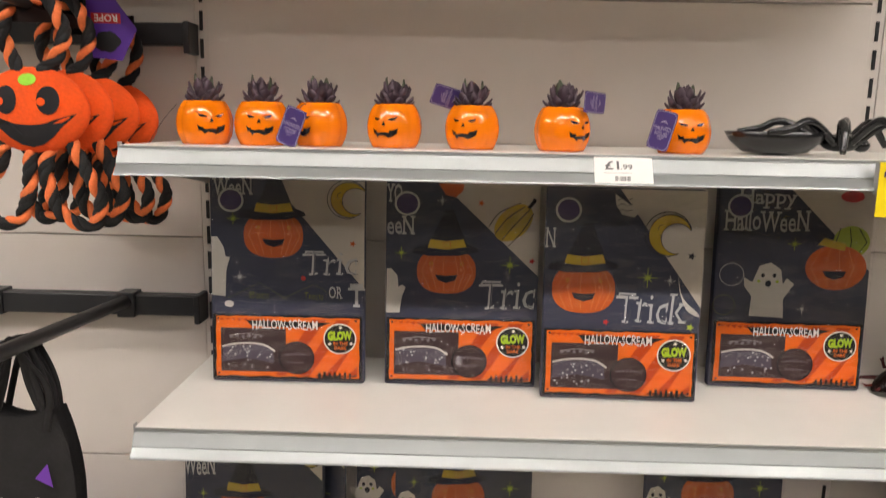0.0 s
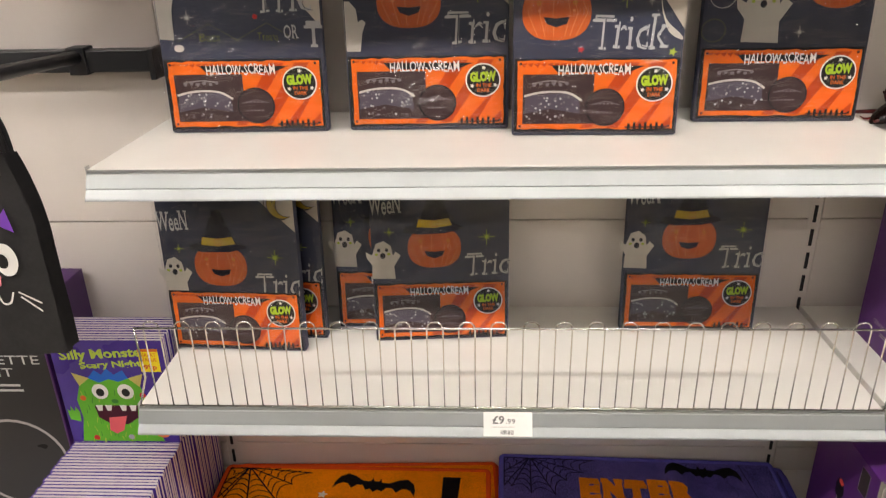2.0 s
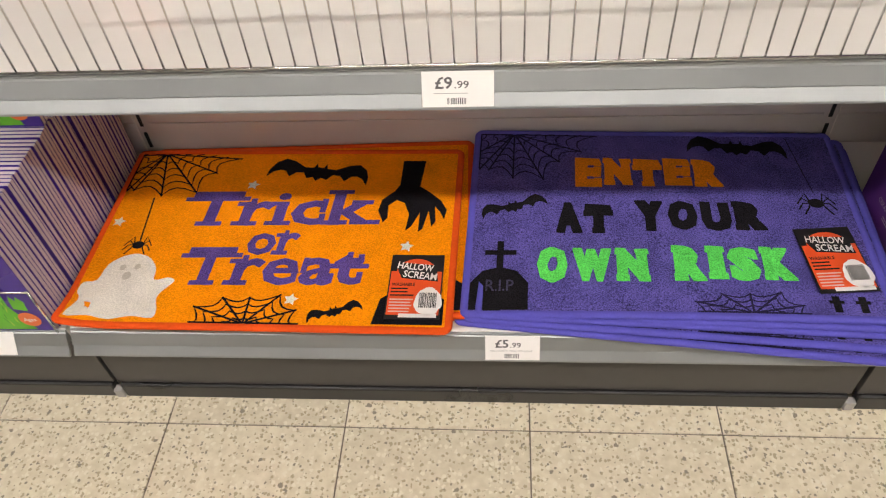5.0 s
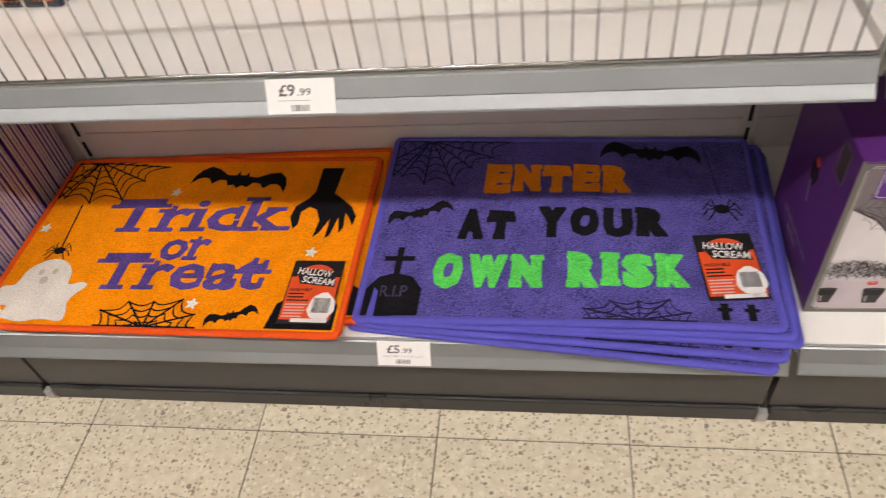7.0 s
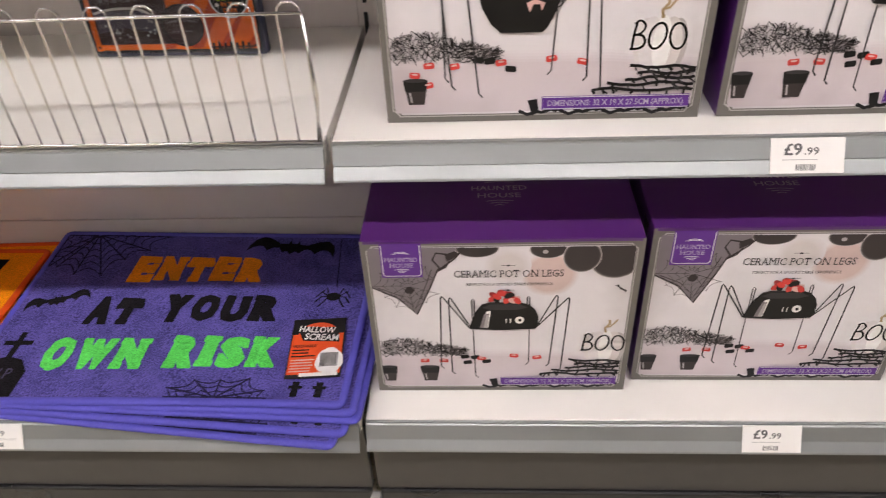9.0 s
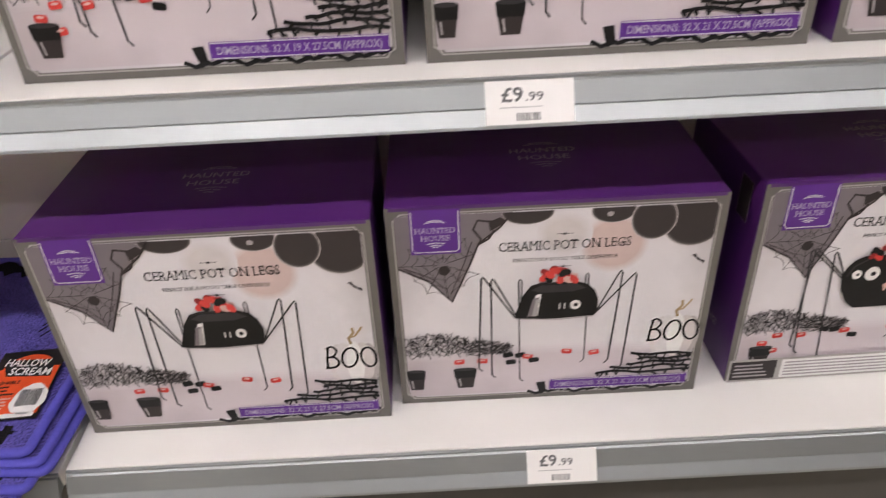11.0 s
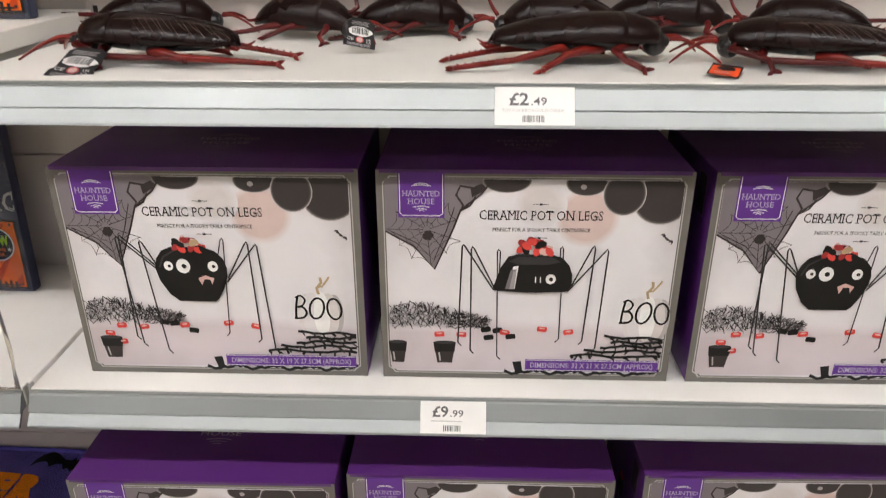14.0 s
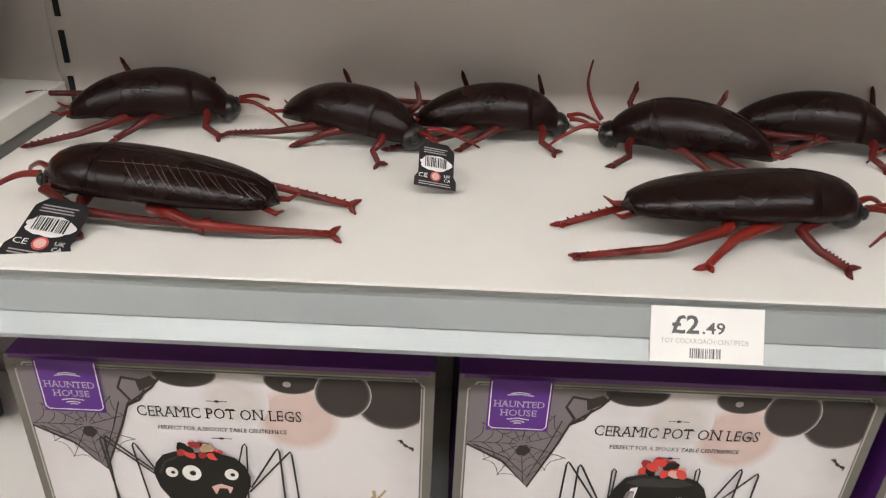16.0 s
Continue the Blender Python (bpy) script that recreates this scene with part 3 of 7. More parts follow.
    # tab
    a.rect(0.025, 0.078, CH * 0.795, CH - 0.002, C_TAB, 10)
    a.line([(0.027, CH - 0.004), (0.027, CH * 0.815), (0.030, CH * 0.805), (0.073, CH * 0.805), (0.076, CH * 0.815), (0.076, CH - 0.004)], 0.0009, C_WHITE, 11)
    a.text("HAUNTED", 0.0515, CH * 0.902, 0.042, 0.0068, C_TABTEXT, 11, bold=-0.004, serif=0.10)
    a.text("HOUSE", 0.0515, CH * 0.868, 0.030, 0.0068, C_TABTEXT, 11, bold=-0.004, serif=0.10)
    for dz, w in ((0.942, 0.016), (0.935, 0.022), (0.842, 0.019), (0.832, 0.012), (0.825, 0.006)):
        a.line([(0.0515 - w / 2, CH * dz), (0.0515, CH * (dz + 0.005)), (0.0515 + w / 2, CH * dz)], 0.0008, C_WHITE, 11)
    # tinsel, sweets, little pots
    rnd = random.Random(4)
    for k in range(520):
        u = rnd.uniform(0.032, 0.365)
        top = 0.385 - max(0.0, u - 0.15) * 0.33 - max(0.0, 0.07 - u) * 0.5
        v = 0.268 + (top - 0.268) * rnd.random() ** 0.8
        an, ln = rnd.gauss(1.57 - (u - 0.15) * 3.0, 0.75), rnd.uniform(0.004, 0.0095)
        x, z = P(u, v)
        a.line([(max(x - ln * math.cos(an) * 0.4, 0.009), z - ln * math.sin(an) * 0.4), (max(x + ln * math.cos(an), 0.009), z + ln * math.sin(an) * 0.75)], 0.0009, (C_BLACK, C_BALL, C_BLACK, C_SOFT, C_BLACK, C_BALL, C_WEB)[k % 7], 6 + 0.003 * k)

    def sweet(u, v, m, turn, layer):
        x, z = P(u, v)
        w, h = 0.0062, 0.0036
        pts = [(-w, -h * 0.5), (-w * 0.8, -h), (w * 0.8, -h), (w, -h * 0.5), (w, h * 0.5), (w * 0.8, h), (-w * 0.8, h), (-w, h * 0.5)]
        c, q = math.cos(turn), math.sin(turn)
        a.poly([(x + p * c - r * q, z + p * q + r * c) for p, r in pts], m, layer)
        if m is not C_BLACK:
            a.disc(x, z + h * 0.35, w * 0.6, h * 0.35, C_PINK, layer + 0.3, n=8, turn=turn)

    lie = ((0.20, 0.235, 1), (0.276, 0.235, 1), (0.36, 0.262, 0), (0.40, 0.258, 0), (0.425, 0.248, 1), (0.37, 0.222, 0), (0.445, 0.228, 0), (0.552, 0.268, 1), (0.642, 0.255, 1))
    if kind == 1:
        lie = ((0.146, 0.255, 1), (0.10, 0.215, 1), (0.225, 0.25, 1), (0.14, 0.17, 1), (0.30, 0.275, 0), (0.335, 0.27, 0), (0.37, 0.262, 1), (0.40, 0.235, 0), (0.525, 0.275, 1), (0.62, 0.26, 1))
    for k, (u, v, red) in enumerate(lie):
        sweet(u, v, C_RED if red else C_BLACK, rnd.uniform(-0.25, 0.25), 8.2 + 0.05 * k)
    for u, w in (((0.055, 0.022), (0.218, 0.027)) if kind == 0 else ((0.10, 0.027),)):
        x, z = P(u, 0.085)
        a.poly([(x - w * 0.34, z), (x + w * 0.34, z), (x + w * 0.44, z + 0.017), (x - w * 0.44, z + 0.017)], C_BALL, 8)
        a.poly([(x - w * 0.46, z + 0.0165), (x + w * 0.46, z + 0.0165), (x + w * 0.52, z + 0.030), (x - w * 0.52, z + 0.030)], C_BLACK, 8.5)
        a.disc(x, z + 0.030, w * 0.5, 0.0024, C_LEG, 9)
        a.line([(x - w * 0.2, z + 0.003), (x - w * 0.26, z + 0.015)], 0.002, C_SOFT, 8.8)
    # white gourd with brushed letters, lace and twigs
    x, z = P(0.902 if kind == 0 else 0.850, 0.330)
    for k, (dx, w, m) in enumerate(((0.017, 0.011, C_RIB), (-0.017, 0.012, C_PALES[3]), (0.010, 0.0125, C_PALES[4]), (-0.011, 0.0125, C_PALES[1]), (0.001, 0.010, C_WHITE))):
        a.disc(x + dx, z - 0.002, w, 0.032 - 0.0009 * abs(k - 4), m, 6.6 + 0.12 * k, n=24)
    a.line([(x - 0.001, z + 0.027), (x - 0.003, z + 0.035), (x + 0.003, z + 0.043), (x + 0.002, z + 0.050)], 0.0034, C_GOLD, 9)
    a.line([(x - 0.004, z + 0.036), (x + 0.004, z + 0.038), (x + 0.010, z + 0.046), (x + 0.013, z + 0.051)], 0.0024, C_GOLD, 9.3)
    bx, bz, bh = x - 0.034, z - 0.007, 0.031
    a.line([(bx + 0.003, bz), (bx + 0.004, bz + bh * 0.5), (bx + 0.0065, bz + bh)], 0.0027, C_BLACK, 10)
    a.line(curve_2d([(bx + 0.004, bz + bh * 0.93), (bx + 0.010, bz + bh * 1.03), (bx + 0.0155, bz + bh * 0.84), (bx + 0.012, bz + bh * 0.60), (bx + 0.006, bz + bh * 0.53)]), 0.0024, C_BLACK, 10.2)
    a.line(curve_2d([(bx + 0.005, bz + bh * 0.53), (bx + 0.013, bz + bh * 0.50), (bx + 0.0165, bz + bh * 0.26), (bx + 0.012, bz + bh * 0.05), (bx + 0.001, bz + bh * 0.02)]), 0.0028, C_BLACK, 10.4)
    for k, (ox, rx, lean) in enumerate(((0.0295, 0.0088, 0.14), (0.0510, 0.0086, -0.06))):
        pts = [(bx + ox + rx * math.cos(b) + lean * bh * 0.46 * math.sin(b), bz + bh * (0.47 - 0.02 * k) + bh * 0.46 * math.sin(b)) for b in (1.9 + 2 * math.pi * 1.03 * q / 22 for q in range(23))]
        a.line([(min(px, CW * 0.972), pz) for px, pz in pts], 0.0027, C_BLACK, 10.6 + 0.2 * k)
    for k, (u0, v0, u1, v1) in enumerate(((0.655, 0.135, 0.967, 0.130), (0.70, 0.158, 0.967, 0.160), (0.755, 0.182, 0.967, 0.186), (0.79, 0.206, 0.967, 0.206), (0.765, 0.235, 0.967, 0.226))):
        pts = []
        for q in range(13):
            f = q / 12
            pts.append(P(u0 + (u1 - u0) * f, v0 + (v1 - v0) * f + 0.006 * math.sin(9 * f + 2 * k) + rnd.uniform(-0.003, 0.003)))
        a.line(pts, 0.0036, C_BLACK, 8.6 + 0.1 * k)
        for q in range(1, 12, 2):
            px, pz = pts[q]
            a.line([(px, pz), (px + rnd.uniform(-0.006, 0.010), pz - rnd.uniform(0.004, 0.009))], rnd.uniform(0.0016, 0.0034), C_BLACK if q % 3 else C_LEG, 9.2 + 0.1 * k + 0.01 * q)
    for k in range(3):
        a.line([P(0.655 + 0.03 * k, 0.135 + 0.01 * k), P(0.665 + 0.03 * k, 0.118)], 0.003, C_BLACK, 9.1)
    for k in range(12):
        u = 0.455 + 0.044 * k
        x0, z0 = P(u, 0.040 + 0.008 * (k % 3))
        a.line([(x0 - 0.010, z0 + 0.002), (x0, z0 - 0.003), (min(x0 + 0.012, CW * 0.967), z0 + 0.001)], 0.0042, C_BLACK, 6 + 0.03 * k)
    a.poly([P(0.455, 0.095), P(0.485, 0.10), P(0.492, 0.04), P(0.47, 0.025)], C_BLACK, 8)
    # size bar
    a.rect(*P(0.5, 0)[:1], CW * 0.962, CH * 0.052, CH * 0.112, C_TAB, 10)
    a.line([(CW * 0.503, CH * 0.056), (CW * 0.503, CH * 0.108), (CW * 0.959, CH * 0.108), (CW * 0.959, CH * 0.056)], 0.0008, C_WHITE, 11, True)
    a.text("DIMENSIONS: 32 X 21 X 27.5CM (APPROX)" if kind == 0 else "DIMENSIONS: 32 X 19 X 27.5CM (APPROX)", CW * 0.731, CH * 0.082, 0.152, 0.0072, C_TABTEXT, 11, bold=0.004, serif=0.04)
    # the pot on its wire legs
    far = [[(0.40, 0.47), (0.395, 0.655), (0.40, 0.125)], [(0.60, 0.47), (0.602, 0.67), (0.61, 0.22)]]
    near = [[(0.385, 0.47), (0.31, 0.665), (0.307, 0.155)], [(0.38, 0.465), (0.28, 0.675), (0.264, 0.195)], [(0.635, 0.47), (0.705, 0.675), (0.69, 0.21)], [(0.63, 0.46), (0.748, 0.66), (0.737, 0.175)]]
    if kind == 1:
        far = [[(0.50, 0.50), (0.54, 0.69), (0.525, 0.225)]]
        near = [[(0.33, 0.50), (0.265, 0.675), (0.30, 0.13)], [(0.31, 0.55), (0.20, 0.70), (0.195, 0.20)], [(0.315, 0.53), (0.188, 0.695), (0.215, 0.165)], [(0.545, 0.50), (0.62, 0.675), (0.635, 0.195)], [(0.54, 0.48), (0.65, 0.665), (0.68, 0.15)]]
    for k, (b, pk, ft) in enumerate(far + near):
        s = -1 if pk[0] < 0.5 else 1
        pts = [P(*b), P(pk[0] - s * 0.006, pk[1] - 0.01), P(pk[0], pk[1]), P(pk[0] + s * 0.004, pk[1] - 0.012), P(*ft), P(ft[0] + s * -0.012, ft[1] - 0.018)]
        a.line(pts, 0.0019 if k >= len(far) else 0.0015, C_LEG, 9 + 0.1 * k)
    if kind == 0:
        a.poly([P(0.378, 0.462), P(0.386, 0.50), P(0.405, 0.575), P(0.428, 0.622), P(0.46, 0.635), P(0.57, 0.635), P(0.605, 0.618), P(0.628, 0.585), P(0.640, 0.54), P(0.640, 0.495), P(0.630, 0.458), P(0.52, 0.450), P(0.42, 0.452)], C_BLACK, 11)
        a.poly([P(0.430, 0.60), P(0.46, 0.622), P(0.57, 0.622), P(0.60, 0.600), P(0.56, 0.585), P(0.46, 0.585)], C_LEG, 11.4)
        a.poly([P(0.425, 0.47), P(0.445, 0.575), P(0.462, 0.580), P(0.452, 0.47)], C_WHITE, 11.7)
        a.poly([P(0.420, 0.468), P(0.437, 0.56), P(0.456, 0.563), P(0.448, 0.468)], C_WEB, 12)
        a.poly([P(0.434, 0.468), P(0.446, 0.555), P(0.456, 0.553), P(0.450, 0.468)], C_SOFT, 12.3)
        a.line([P(0.43, 0.618), P(0.46, 0.630), P(0.57, 0.630)], 0.0012, C_BALL, 12)
        a.line([P(0.385, 0.458), P(0.52, 0.446), P(0.632, 0.456)], 0.0013, C_SOFT, 12)
        a.disc(*P(0.570, 0.518), 0.0060, 0.0064, C_WHITE, 12)
        a.disc(*P(0.571, 0.518), 0.0024, 0.0026, C_BLACK, 13)
        for du in (0.0, 0.016):
            a.line([P(0.520 + du, 0.50), P(0.520 + du, 0.528)], 0.0013, C_WHITE, 12)
        cx, cz = 0.505, 0.655
    else:
        shell = [(0.348, 0.55), (0.358, 0.595), (0.378, 0.63), (0.41, 0.648), (0.52, 0.648), (0.558, 0.63), (0.582, 0.595), (0.592, 0.55), (0.590, 0.51), (0.572, 0.445), (0.552, 0.40), (0.54, 0.385), (0.415, 0.385), (0.385, 0.42), (0.358, 0.485)]
        a.poly([P(u - 0.046, v) for u, v in shell], C_BLACK, 11)
        a.line([P(0.318, 0.55), P(0.335, 0.60), P(0.375, 0.632)], 0.0022, C_LEG, 12)
        for u, r in ((0.395, 0.0055), (0.445, 0.0085), (0.545, 0.0062)):
            a.disc(*P(u - 0.046, 0.558), r, r * 1.1, C_WHITE, 12.5)
            a.disc(*P(u - 0.043, 0.558), r * 0.35, r * 0.35, C_BLACK, 13)
        a.poly([P(u - 0.046, v) for u, v in ((0.49, 0.50), (0.50, 0.465), (0.51, 0.495), (0.53, 0.495), (0.535, 0.47), (0.545, 0.50), (0.515, 0.515))], C_PINK, 12.5)
        cx, cz = 0.42, 0.645
    for k in range(36):
        u, v = cx + rnd.uniform(-0.068, 0.068), cz + rnd.uniform(-0.010, 0.042)
        if abs(u - cx) > 0.062 - (v - cz):
            continue
        w = 0.0066 if kind == 0 else 0.0058
        a.disc(*P(u, v), w, w * 0.66, ((C_RED, C_BLACK, C_DRED, C_RED, C_BLACK, C_DRED, C_PINK) if kind == 0 else (C_BLACK, C_RED, C_PINK, C_DRED, C_GOLD, C_BLACK, C_RED))[k % 7], 12 + 0.1 * k, n=9, turn=rnd.uniform(0, 3))
    return a


def carton_base(kind):
    t = empty("carton", label="purple printed carton showing a spider plant pot on wire legs" if kind == 0 else "purple printed carton showing a round spider pot with fangs", category="carton", group="ceramic pot cartons")
    body = part("body", boxed(0, CW, 0, CD, 0, CH, 0.0018), M_PURPLE, t)
    pr = carton_art(kind).done("front_print", body, "pale printed picture with black spider pot")
    pr.location = (0, -0.0001, 0)
    a = Art()
    a.text("HAUNTED", 0, 0.016, 0.075, 0.011, C_SOFT, 1)
    a.text("HOUSE", 0, -0.002, 0.058, 0.011, C_SOFT, 1)
    for dz, w in ((0.030, 0.040), (0.034, 0.028), (-0.016, 0.036), (-0.021, 0.024), (-0.026, 0.012)):
        a.line([(-w / 2, dz), (0, dz + 0.002), (w / 2, dz)], 0.0012, C_SOFT, 1)
    top = a.done("top_print", body)
    top.matrix_basis = pose(CW / 2, CD * 0.48, CH + 0.0001, -90, 0, 0)
    a = Art()
    a.text("CERAMIC POT ON LEGS", 0, -0.085, 0.115, 0.0085, C_SOFT, 1)
    a.lines(-0.03, 0.03, -0.105, -0.096, 2, C_SOFT, 1)
    a.begin("side_label")
    a.rect(-0.004 + 0.055, 0.024 + 0.055, 0.075, 0.125, C_BALL, 1)
    a.line([(-0.004 + 0.055, 0.075), (0.024 + 0.055, 0.075), (0.024 + 0.055, 0.125), (-0.004 + 0.055, 0.125)], 0.001, C_SOFT, 2, True)
    a.begin("side_picture")
    a.disc(0.0, 0.03, 0.014, 0.022, C_BLACK, 1, uneven=0.1)
    a.disc(0.002, 0.047, 0.008, 0.006, C_RED, 2, uneven=0.2)
    a.line([(-0.004, 0.012), (0.0, -0.012), (0.004, -0.022)], 0.003, C_SOFT, 2)
    for side in a.done("side_print", body):
        side.matrix_basis = pose(-0.0001, CD / 2, CH / 2, 0, 0, -90)
    # flap seam along the lid
    part("lid_flap", boxed(0.004, CW - 0.004, -0.0008, 0.0015, CH - 0.004, CH + 0.0007, 0.0003), M_PURPLE, t)
    return t


carton_a, carton_b = carton_base(0), carton_base(1)
first = {0: carton_a, 1: carton_b}
spots = [(1, 0.940, 1.16, SHELF_E, 0), (0, 1.318, 1.16, SHELF_E, 0), (1, 1.699, 1.16, SHELF_E, 0.3),
         (0, 0.894, 1.118, SHELF_G, 0.4), (0, 1.265, 1.140, SHELF_G, -0.2), (1, 1.664, 1.150, SHELF_G, 1.2)]
used = set()
for kind, x, y, z, turn in spots:
    m = pose(x, y, z + 0.0004, 0, 0, turn)
    if kind in used:
        last_carton = copy_thing(first[kind], m)
    else:
        first[kind].matrix_basis = m
        used.add(kind)

a = Art()
a.rect(0.001, CW - 0.001, 0.001, 0.036, C_LINE, 14)
a.rect(0.004, 0.060, 0.004, 0.033, C_BALL, 15)
a.lines(0.008, 0.054, 0.007, 0.030, 4, C_SOFT, 16)
a.rect(0.066, CW - 0.006, 0.004, 0.033, C_WHITE, 15)
a.lines(0.070, CW - 0.012, 0.006, 0.031, 5, C_SOFT, 16, 4)
a.done("barcode_strip", last_carton, "grey strip with barcodes and small print")

# ---- wire front guard on the middle shelf ----
guard = empty("wire_guard", pose(MAIN0, FRONT - 0.002, SHELF_C), label="chrome wire guard along the front of the shelf", category="wire guard")
GW, GH = MAIN1 - MAIN0 - 0.004, 0.152
part("top_rod", tube(bmesh.new(), [(0.022, 0, GH), (GW + 0.002, 0, GH)], 0.0019, 6), M_CHROME, guard)
part("bottom_rod", tube(bmesh.new(), [(0.006, 0, 0.004), (GW, 0, 0.004)], 0.0018, 6), M_CHROME, guard)
for ex in (0.022, GW + 0.002):
    part("end_rod", tube(bmesh.new(), [(ex, 0.0, GH - 0.001), (ex + 0.003, -0.0005, 0.06), (ex - (0.016 if ex < 0.1 else 0.004), 0, 0.003)], 0.0019, 6), M_CHROME, guard)
bm = bmesh.new()
loop = [(-0.0128, 0.001, 0.002), (-0.0128, 0.001, GH - 0.004), (-0.011, 0.001, GH + 0.006), (-0.005, 0.001, GH + 0.011), (0.005, 0.001, GH + 0.011), (0.011, 0.001, GH + 0.006), (0.0128, 0.001, GH - 0.004), (0.0128, 0.001, 0.002)]
tube(bm, loop, 0.0013, 6)
rod = part("loop_rod", bm, M_CHROME, guard)
rod.location.x = 0.050
for k in range(1, 24):
    o = rod.copy()
    scene.collection.objects.link(o)
    o.location.x = 0.050 + k * 0.0505

# ---- door mats ----
def pile(name, colour, depth=0.45, size=520):
    """Tufted pile: small lit and shaded tufts, broader brushed patches."""
    m = mat(name, colour, 0.95, spec=0.08)
    nt = m.node_tree
    b = nt.nodes["Principled BSDF"]
    tc, tuft, patch, add, rp, sc, bp = (nt.nodes.new(n) for n in ("ShaderNodeTexCoord", "ShaderNodeTexNoise", "ShaderNodeTexNoise", "ShaderNodeMath", "ShaderNodeMapRange", "ShaderNodeVectorMath", "ShaderNodeBump"))
    tuft.inputs["Scale"].default_value, tuft.inputs["Detail"].default_value = size, 1.5
    patch.inputs["Scale"].default_value, patch.inputs["Detail"].default_value = 22, 3
    for n in (tuft, patch):
        nt.links.new(tc.outputs["Object"], n.inputs["Vector"])
    add.operation = "MULTIPLY_ADD"
    add.inputs[1].default_value = 0.35
    nt.links.new(patch.outputs["Fac"], add.inputs[0])
    nt.links.new(tuft.outputs["Fac"], add.inputs[2])
    rp.inputs["From Min"].default_value, rp.inputs["From Max"].default_value = 0.45, 0.90
    rp.inputs["To Min"].default_value, rp.inputs["To Max"].default_value = 1 - depth, 1 + depth
    nt.links.new(add.outputs[0], rp.inputs["Value"])
    sc.operation = "SCALE"
    sc.inputs[0].default_value = colour
    nt.links.new(rp.outputs[0], sc.inputs["Scale"])
    nt.links.new(sc.outputs["Vector"], b.inputs["Base Color"])
    bp.inputs["Strength"].default_value, bp.inputs["Distance"].default_value = 0.7, 0.002
    nt.links.new(tuft.outputs["Fac"], bp.inputs["Height"])
    nt.links.new(bp.outputs["Normal"], b.inputs["Normal"])
    return m



M_ORANGE_PILE = pile("orange_pile", (0.88, 0.27, 0.002), 0.26)
M_ORANGE_EDGE = mat("orange_binding", (0.74, 0.085, 0.008), 0.8, vary=0.12, scale=300, bump=0.5, spec=0.2)
M_VIOLET_PILE = pile("violet_pile", (0.092, 0.076, 0.295), 0.75)
M_VIOLET_EDGE = mat("violet_binding", (0.10, 0.090, 0.45), 0.8, vary=0.12, scale=300, bump=0.5, spec=0.2)
F_BLACK = pile("black_pile", (0.010, 0.009, 0.011), 0.6)
F_WHITE = pile("white_pile", (0.72, 0.68, 0.60), 0.22)
F_VIOLET = pile("violet_letter_pile", (0.10, 0.062, 0.25), 0.7)
F_ORANGE = pile("orange_letter_pile", (0.78, 0.24, 0.01), 0.3)
F_GREEN = pile("green_letter_pile", (0.10, 0.62, 0.10), 0.4)
F_DARK = pile("shadow_pile", (0.022, 0.018, 0.055), 0.6)
L_RED, L_BLACK = ink("label_red", 0.72, 0.085, 0.02), ink("label_black", 0.015, 0.014, 0.015)
MATW, MATD, MATH = 0.606, 0.402, 0.0075


def round_rect(w, d, r, n=5):
    pts = []
    for cx, cy, a0 in ((w / 2 - r, d / 2 - r, 0), (-w / 2 + r, d / 2 - r, 90), (-w / 2 + r, -d / 2 + r, 180), (w / 2 - r, -d / 2 + r, 270)):
        for k in range(n + 1):
            a = radians(a0 + 90 * k / n)
            pts.append((cx + r * math.cos(a), cy + r * math.sin(a)))
    return pts


def door_mat(colour, art, label, lift=None):
    fabric, edge = (M_ORANGE_PILE, M_ORANGE_EDGE) if colour == "orange" else (M_VIOLET_PILE, M_VIOLET_EDGE)
    t = empty("door_mat", label=label, category="door mat", group="folded stacks of door mats")
    bend = lift or (lambda x, y: 0.0)
    bm = bmesh.new()
    bmesh.ops.create_grid(bm, x_segments=24, y_segments=16, size=0.5, matrix=Matrix.Diagonal((MATW - 0.012, MATD - 0.012, 1, 1)))
    r = bmesh.ops.extrude_face_region(bm, geom=bm.faces[:])
    for v in r["geom"]:
        if isinstance(v, bmesh.types.BMVert):
            v.co.z = MATH - 0.0012
    bmesh.ops.recalc_face_normals(bm, faces=bm.faces)
    for v in bm.verts:
        v.co.z += bend(v.co.x, v.co.y)
    body = part("woven_body", bm, fabric, t)
    bm = bmesh.new()
    loops = []
    for inset, z in ((0.0015, 0.0008), (0.0, 0.003), (0.0, 0.0055), (0.0025, MATH + 0.0012), (0.0095, MATH + 0.0012), (0.0118, MATH - 0.0025)):
        outline = round_rect(MATW - 2 * inset, MATD - 2 * inset, 0.014 - inset)
        row = []
        for (x, y), (x2, y2) in zip(outline, outline[1:] + outline[:1]):
            steps = 16 if math.hypot(x2 - x, y2 - y) > 0.1 else 1
            for k in range(steps):
                px, py = x + (x2 - x) * k / steps, y + (y2 - y) * k / steps
                row.append(bm.verts.new((px, py, z + bend(px, py))))
        loops.append(row)
    for a_, b_ in zip(loops, loops[1:]):
        for k in range(len(a_)):
            bm.faces.new((a_[k], a_[(k + 1) % len(a_)], b_[(k + 1) % len(a_)], b_[k])).smooth = True
    bmesh.ops.recalc_face_normals(bm, faces=bm.faces)
    part("binding", bm, edge, t, "stitched fabric binding")
    for pr in art().done("woven_picture", body):
        pr.data.transform(pose(-MATW / 2 + 0.012, -MATD / 2 + 0.012, MATH - 0.0008, -90, 0, 0))
        for v in pr.data.vertices:
            v.co.z += bend(v.co.x, v.co.y)
    return t


AW, AH = MATW - 0.024, MATD - 0.024


